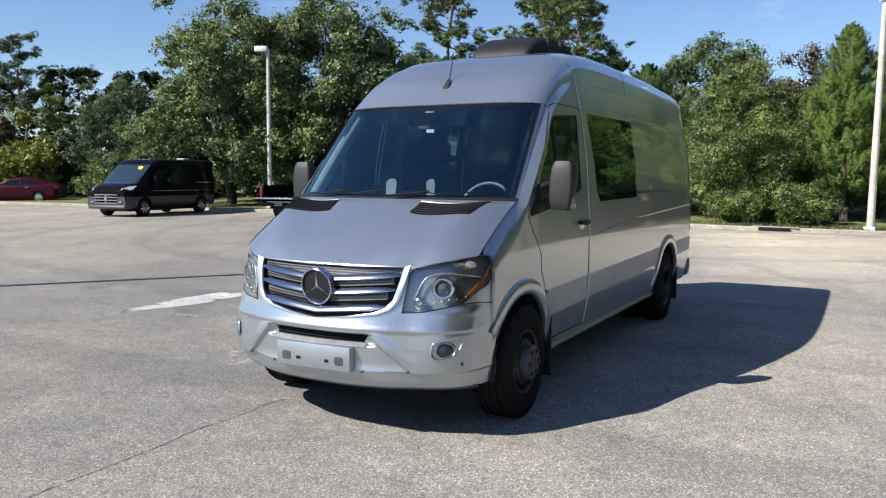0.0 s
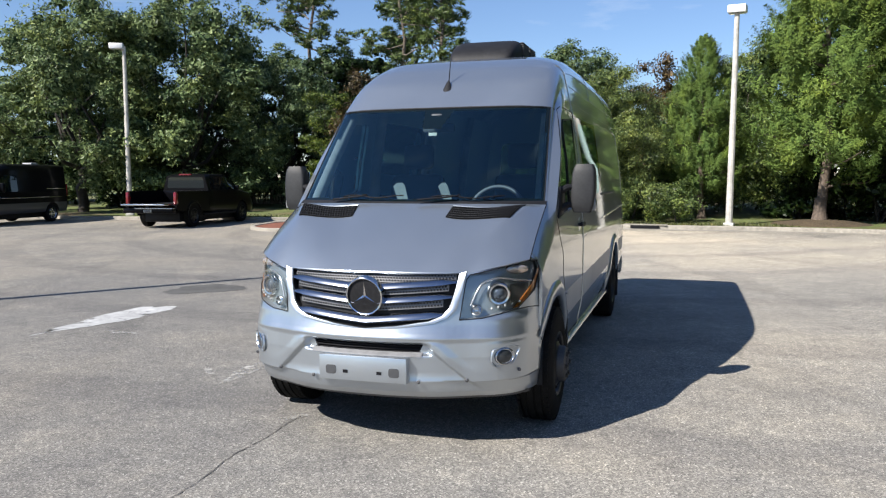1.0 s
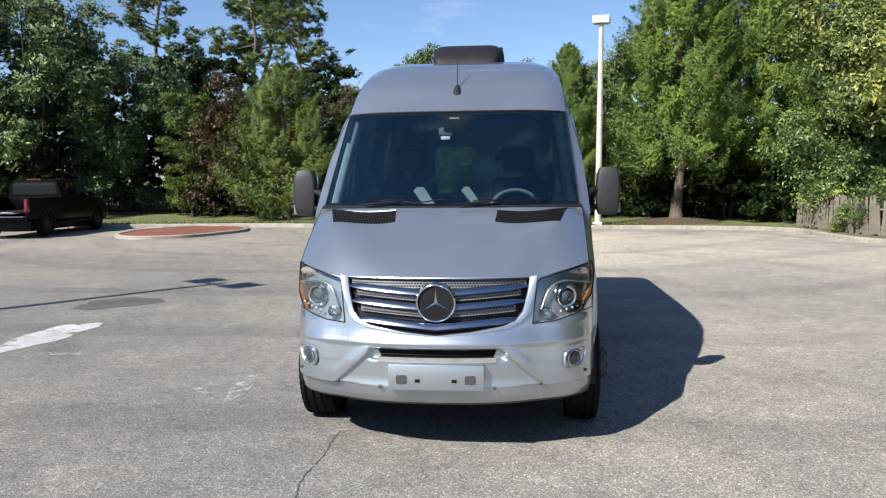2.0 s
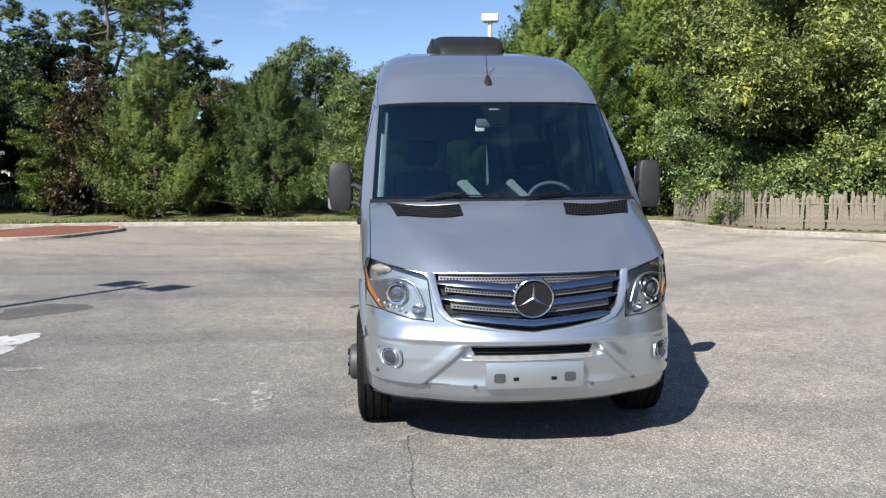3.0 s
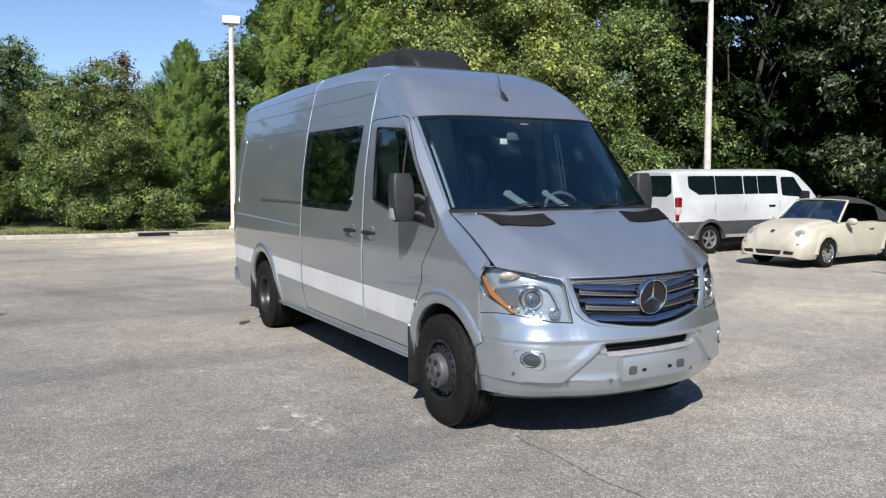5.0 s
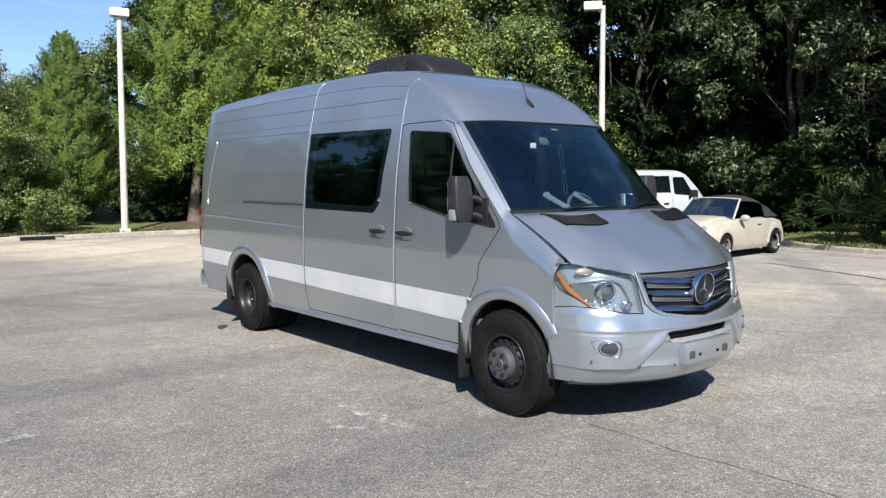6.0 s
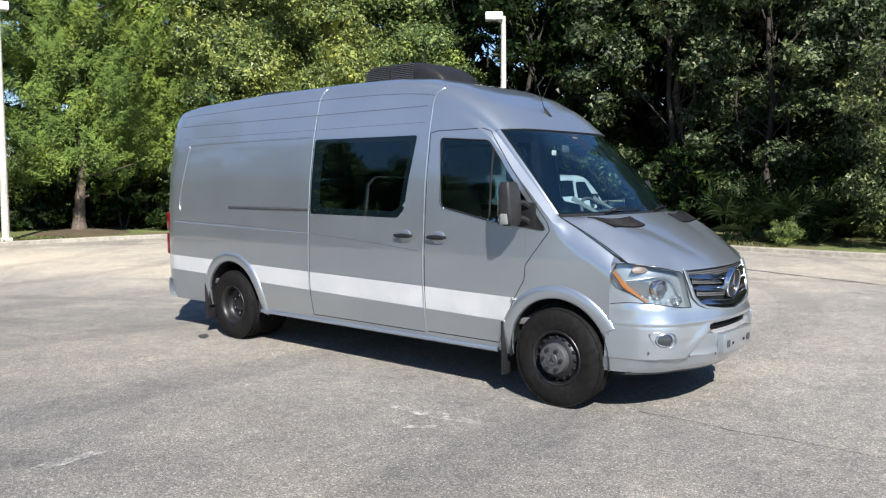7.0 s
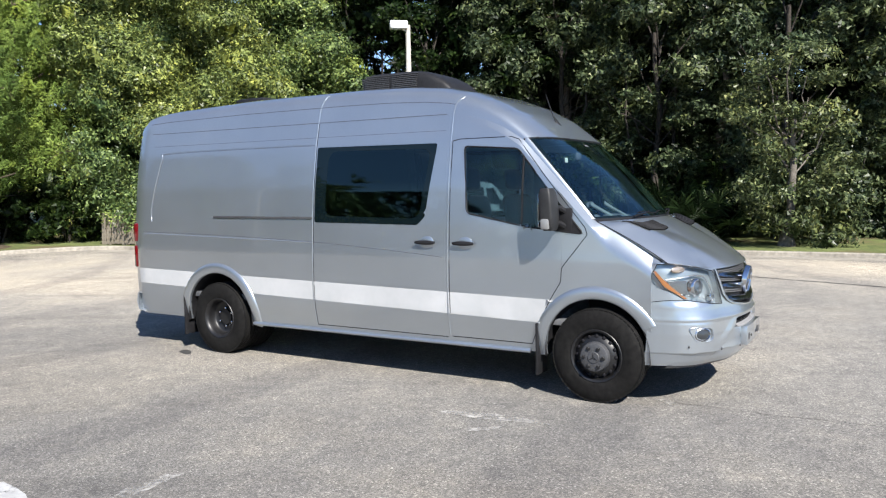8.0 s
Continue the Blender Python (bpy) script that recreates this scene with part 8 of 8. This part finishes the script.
def red_sedan():
    car = thing("sedan_car", "dark red sedan parked at the far edge", "car", at=place(-22.2, 45.3, -0.99, -0.12))
    S = [(-1.0, 0.72, 0.78, 0.72, 0.6, 0.35, 0.6, 0.92, 0.97, 1.0), (-0.85, 0.84, 0.9, 0.84, 0.66, 0.26, 0.6, 0.98, 1.03, 1.06), (-0.4, 0.86, 0.92, 0.84, 0.62, 0.22, 0.6, 0.99, 1.1, 1.14), (0.3, 0.86, 0.92, 0.83, 0.6, 0.2, 0.6, 0.97, 1.32, 1.38), (1.0, 0.86, 0.92, 0.83, 0.6, 0.2, 0.6, 0.95, 1.38, 1.44), (1.7, 0.86, 0.92, 0.83, 0.6, 0.2, 0.6, 0.93, 1.3, 1.36), (2.4, 0.86, 0.92, 0.82, 0.68, 0.2, 0.6, 0.9, 0.97, 1.02), (3.3, 0.84, 0.88, 0.76, 0.6, 0.2, 0.56, 0.74, 0.78, 0.82), (3.6, 0.7, 0.74, 0.62, 0.5, 0.24, 0.5, 0.6, 0.63, 0.65)]
    bm = car_shell(S, 56)
    wheel_openings(bm, (0.0, 2.8), 0.36, 0.33)
    panes = []
    for sign in (1, -1):
        panes.append(side_cut(bm, rounded([(0.0, 1.12), (-0.05, 1.03), (0.95, 0.99), (0.95, 1.32), (0.45, 1.29)], 0.04, 2), sign))
        panes.append(side_cut(bm, rounded([(1.03, 1.32), (1.03, 0.99), (2.15, 0.97), (1.6, 1.26)], 0.04, 2), sign))
    thicken(part("body", bm, RED_PAINT, car, "dark red painted body", 35), 0.015)
    for p in panes:
        part("window_pane", p, FRIT, car, "dark glass", 30)
    car_common(car, (0.0, 2.8), 0.9, 0.33, SATIN, 9, 0.65)
    for s in (1, -1):
        slab("tail_light", car, (min(s * 0.5, s * 0.86), -0.98, 0.82), (max(s * 0.5, s * 0.86), -0.8, 0.93), RED_LENS, 0.02, "red tail light")
        slab("door_handle", car, (min(s * 0.9, s * 0.93), 0.5, 0.86), (max(s * 0.9, s * 0.93), 0.7, 0.89), SATIN, 0.006)


passenger_van()
convertible()
cargo_van()
pickup_truck()
red_sedan()


# ---- fence, planted island, marks on the asphalt ----
def picket_fence(line, n, height, label, seed):
    rnd = random.Random(seed)
    fence = thing("picket_fence", label, "fence")
    pts = spline([(x, y, 0) for x, y in line], n)
    boards = []
    for k in range(3):
        bm = bmesh.new()
        h = height * (0.9 + 0.1 * k)
        prism(bm, [(-0.042, 0, 0), (0.042, 0, 0), (0.042, 0, h - 0.05), (0.02, 0, h), (-0.02, 0, h), (-0.042, 0, h - 0.05)], (0, 0.02, 0))
        boards.append(mesh_from("picket", bm, FENCE_WOOD, None))
    for i, p in enumerate(pts[:-1]):
        t = (pts[i + 1] - p).normalized()
        if rnd.random() < 0.03:
            continue
        ob = new("picket", boards[rnd.randrange(3)])
        ob.parent = fence
        ob.matrix_basis = Matrix.Translation((p.x, p.y, 0.14 + fall(p.x, p.y) + rnd.uniform(-0.03, 0.03))) @ Matrix.Rotation(math.atan2(t.y, t.x), 4, "Z") @ Matrix.Rotation(rnd.gauss(0, 0.05), 4, "Y") @ Matrix.Rotation(rnd.gauss(0, 0.03), 4, "X")
    for z in (0.35, 0.8):
        bm = bmesh.new()
        tube(bm, [p + Vector((0, 0, z + fall(p.x, p.y))) + (pts[min(i + 1, n - 1)] - pts[max(i - 1, 0)]).normalized().cross(Vector((0, 0, -1))) * 0.045 for i, p in enumerate(pts)], 0.035, 4)
        part("rail", bm, FENCE_WOOD, fence)


picket_fence([(17.3, 19.2), (16.4, 16.9), (15.65, 14.7), (16.15, 13.2), (16.9, 11.9), (17.9, 10.4), (19.2, 9.2)], 140, 0.92, "weathered leaning picket fence behind the kerb", 3)
picket_fence([(-4.5, 44.5), (3, 42.5)], 60, 1.2, "grey picket fence under oaks", 5)


def island():
    bed = thing("planting_island", "raised island of red mulch with a concrete kerb", "island")
    line = [(-1.9, 26.0), (-0.2, 25.9), (1.9, 28.0), (2.3, 30.3), (0.6, 31.6), (-1.6, 30.0), (-2.4, 27.6)]
    ring = rounded(line, 0.7, 5)
    c = Vector((sum(p.x for p in ring) / len(ring), sum(p.y for p in ring) / len(ring)))
    bm = bmesh.new()
    rows = []
    for d, z in ((0.0, -0.02), (0.0, 0.08), (0.03, 0.1), (0.15, 0.1), (0.17, 0.07)):
        rows.append([Vector((p.x, p.y, z)) - Vector(((p - c).normalized().x * d, (p - c).normalized().y * d, 0)) for p in ring])
    grid(bm, rows, True)
    part("kerb_stone", bm, CONCRETE, bed, "pale concrete kerb", 40)
    bm = bmesh.new()
    rows = []
    for f, z in ((0.93, 0.075), (0.7, 0.11), (0.4, 0.14), (0.05, 0.15)):
        rows.append([Vector((c.x + (p.x - c.x) * f, c.y + (p.y - c.y) * f, z + 0.02 * noise.noise(Vector((p.x * 3, p.y * 3, f * 9))))) for p in ring])
    vs = grid(bm, rows, True)
    bm.faces.new(vs[-1])
    part("mulch", bm, MULCH, bed, "red bark mulch", 60)


island()


def worn(lo, hi, scale, m):
    """Let the ground show through where a thin mark is worn away."""
    n = noise_of(m, scale, 8, 0.7)
    r = ramp_of(m, n.outputs["Fac"], [(lo, (0, 0, 0)), (hi, (1, 1, 1))])
    out = m.node_tree.nodes["Material Output"]
    mx = node(m, "ShaderNodeMixShader")
    link(m, r.outputs["Color"], mx.inputs["Fac"])
    link(m, node(m, "ShaderNodeBsdfTransparent").outputs["BSDF"], mx.inputs[1])
    link(m, m.node_tree.nodes["Principled BSDF"].outputs["BSDF"], mx.inputs[2])
    link(m, mx.outputs["Shader"], out.inputs["Surface"])
    return m


def blotch(name, cx, cy, rx, ry, turn, mat, label, seed, ragged=0.35, z=0.004, taper=0.0):
    """A flat stain with a ragged outline on the asphalt."""
    rnd = random.Random(seed)
    bm = bmesh.new()
    n = 48
    off = rnd.uniform(0, 99)
    ring = []
    for k in range(n):
        a = k * math.tau / n
        r = 1 + ragged * noise.noise(Vector((math.cos(a) * 1.6 + off, math.sin(a) * 1.6, 0))) * 1.8 + ragged * 0.5 * noise.noise(Vector((math.cos(a) * 6, math.sin(a) * 6 + off, 0)))
        x, y = rx * r * math.cos(a), ry * r * math.sin(a) * (1 - taper * 0.5 * (1 - math.cos(a)))
        ring.append((cx + x * math.cos(turn) - y * math.sin(turn), cy + x * math.sin(turn) + y * math.cos(turn), z))
    bm.faces.new([bm.verts.new(p) for p in ring])
    bmesh.ops.triangulate(bm, faces=bm.faces)
    solo(name, bm, mat, label, "stain", kind="structure")


def crack(points, width, label, seed, mat=None):
    rnd = random.Random(seed)
    pts = spline([(x, y, 0.004) for x, y in points], 90)
    bm = bmesh.new()
    left, right = [], []
    for i, p in enumerate(pts):
        t = (pts[min(i + 1, 89)] - pts[max(i - 1, 0)]).normalized()
        side = Vector((-t.y, t.x, 0))
        p = p + Vector((0, 0, fall(p.x, p.y))) + side * (0.035 * noise.noise(p * 2.5 + Vector((seed, 0, 0))) + rnd.uniform(-0.006, 0.006))
        w = width * (0.45 + rnd.random() * 0.8)
        left.append(p + side * w), right.append(p - side * w)
    grid(bm, [left, right])
    solo("crack", bm, mat or DARK_MARK, label, "crack", kind="structure", smooth=None)


SEAM = speckled("dusty_crack", (0.075, 0.07, 0.065), (0.12, 0.115, 0.105), 30.0, 0.9)
SEAM = worn(0.36, 0.5, 6.0, SEAM)
CHALK = worn(0.34, 0.46, 3.5, CHALK)
crack([(-3.0, 2.2), (-2.13, 3.95), (-1.89, 4.43), (-1.64, 4.93), (-1.34, 5.5), (-1.15, 5.8)], 0.0045, "narrow dark crack across the asphalt", 1, SEAM)
# A dark line across the asphalt, wider than the cracks.
crack([(11.6, 4.6), (9.8, 3.0), (7.4, 1.2), (4.0, -1.3), (0, -4.5)], 0.045, "dark line across the asphalt", 2)
crack([(-14, 14), (-8, 15.5), (-2, 18.5), (6, 19.5)], 0.008, "hairline crack in the asphalt", 6, SEAM)
PALE = worn(0.38, 0.6, 9.0, speckled("pale_scrape", (0.27, 0.262, 0.245), (0.4, 0.385, 0.36), 60.0, 0.9))
blotch("paint_spill", -3.27, 10.3, 0.98, 0.36, 0.95, CHALK, "white paint spill on the asphalt", 2, 0.3, 0.004, 0.85)
blotch("oil_stain", -2.4, 12.7, 0.6, 0.42, 0.2, speckled("damp_patch", (0.06, 0.058, 0.055), (0.1, 0.097, 0.09), 14.0, 0.85), "dark damp patch on the asphalt", 3, 0.25)
for k, (x, y, rx, ry, turn) in enumerate(((-1.6, 7.22, 0.4, 0.075, 1.18), (-3.03, 9.35, 0.22, 0.07, 2.6), (-1.91, 7.29, 0.15, 0.035, -1.28), (-1.22, 5.77, 0.11, 0.055, 0.4))):
    blotch("scrape_mark", x, y, rx, ry, turn, PALE, "pale scraped patch on the asphalt", 5 + k, 0.25)
blotch("oil_stain", 0.95, 10.55, 0.14, 0.06, 0.5, DARK_MARK, "small dark oil spot", 8, 0.2)
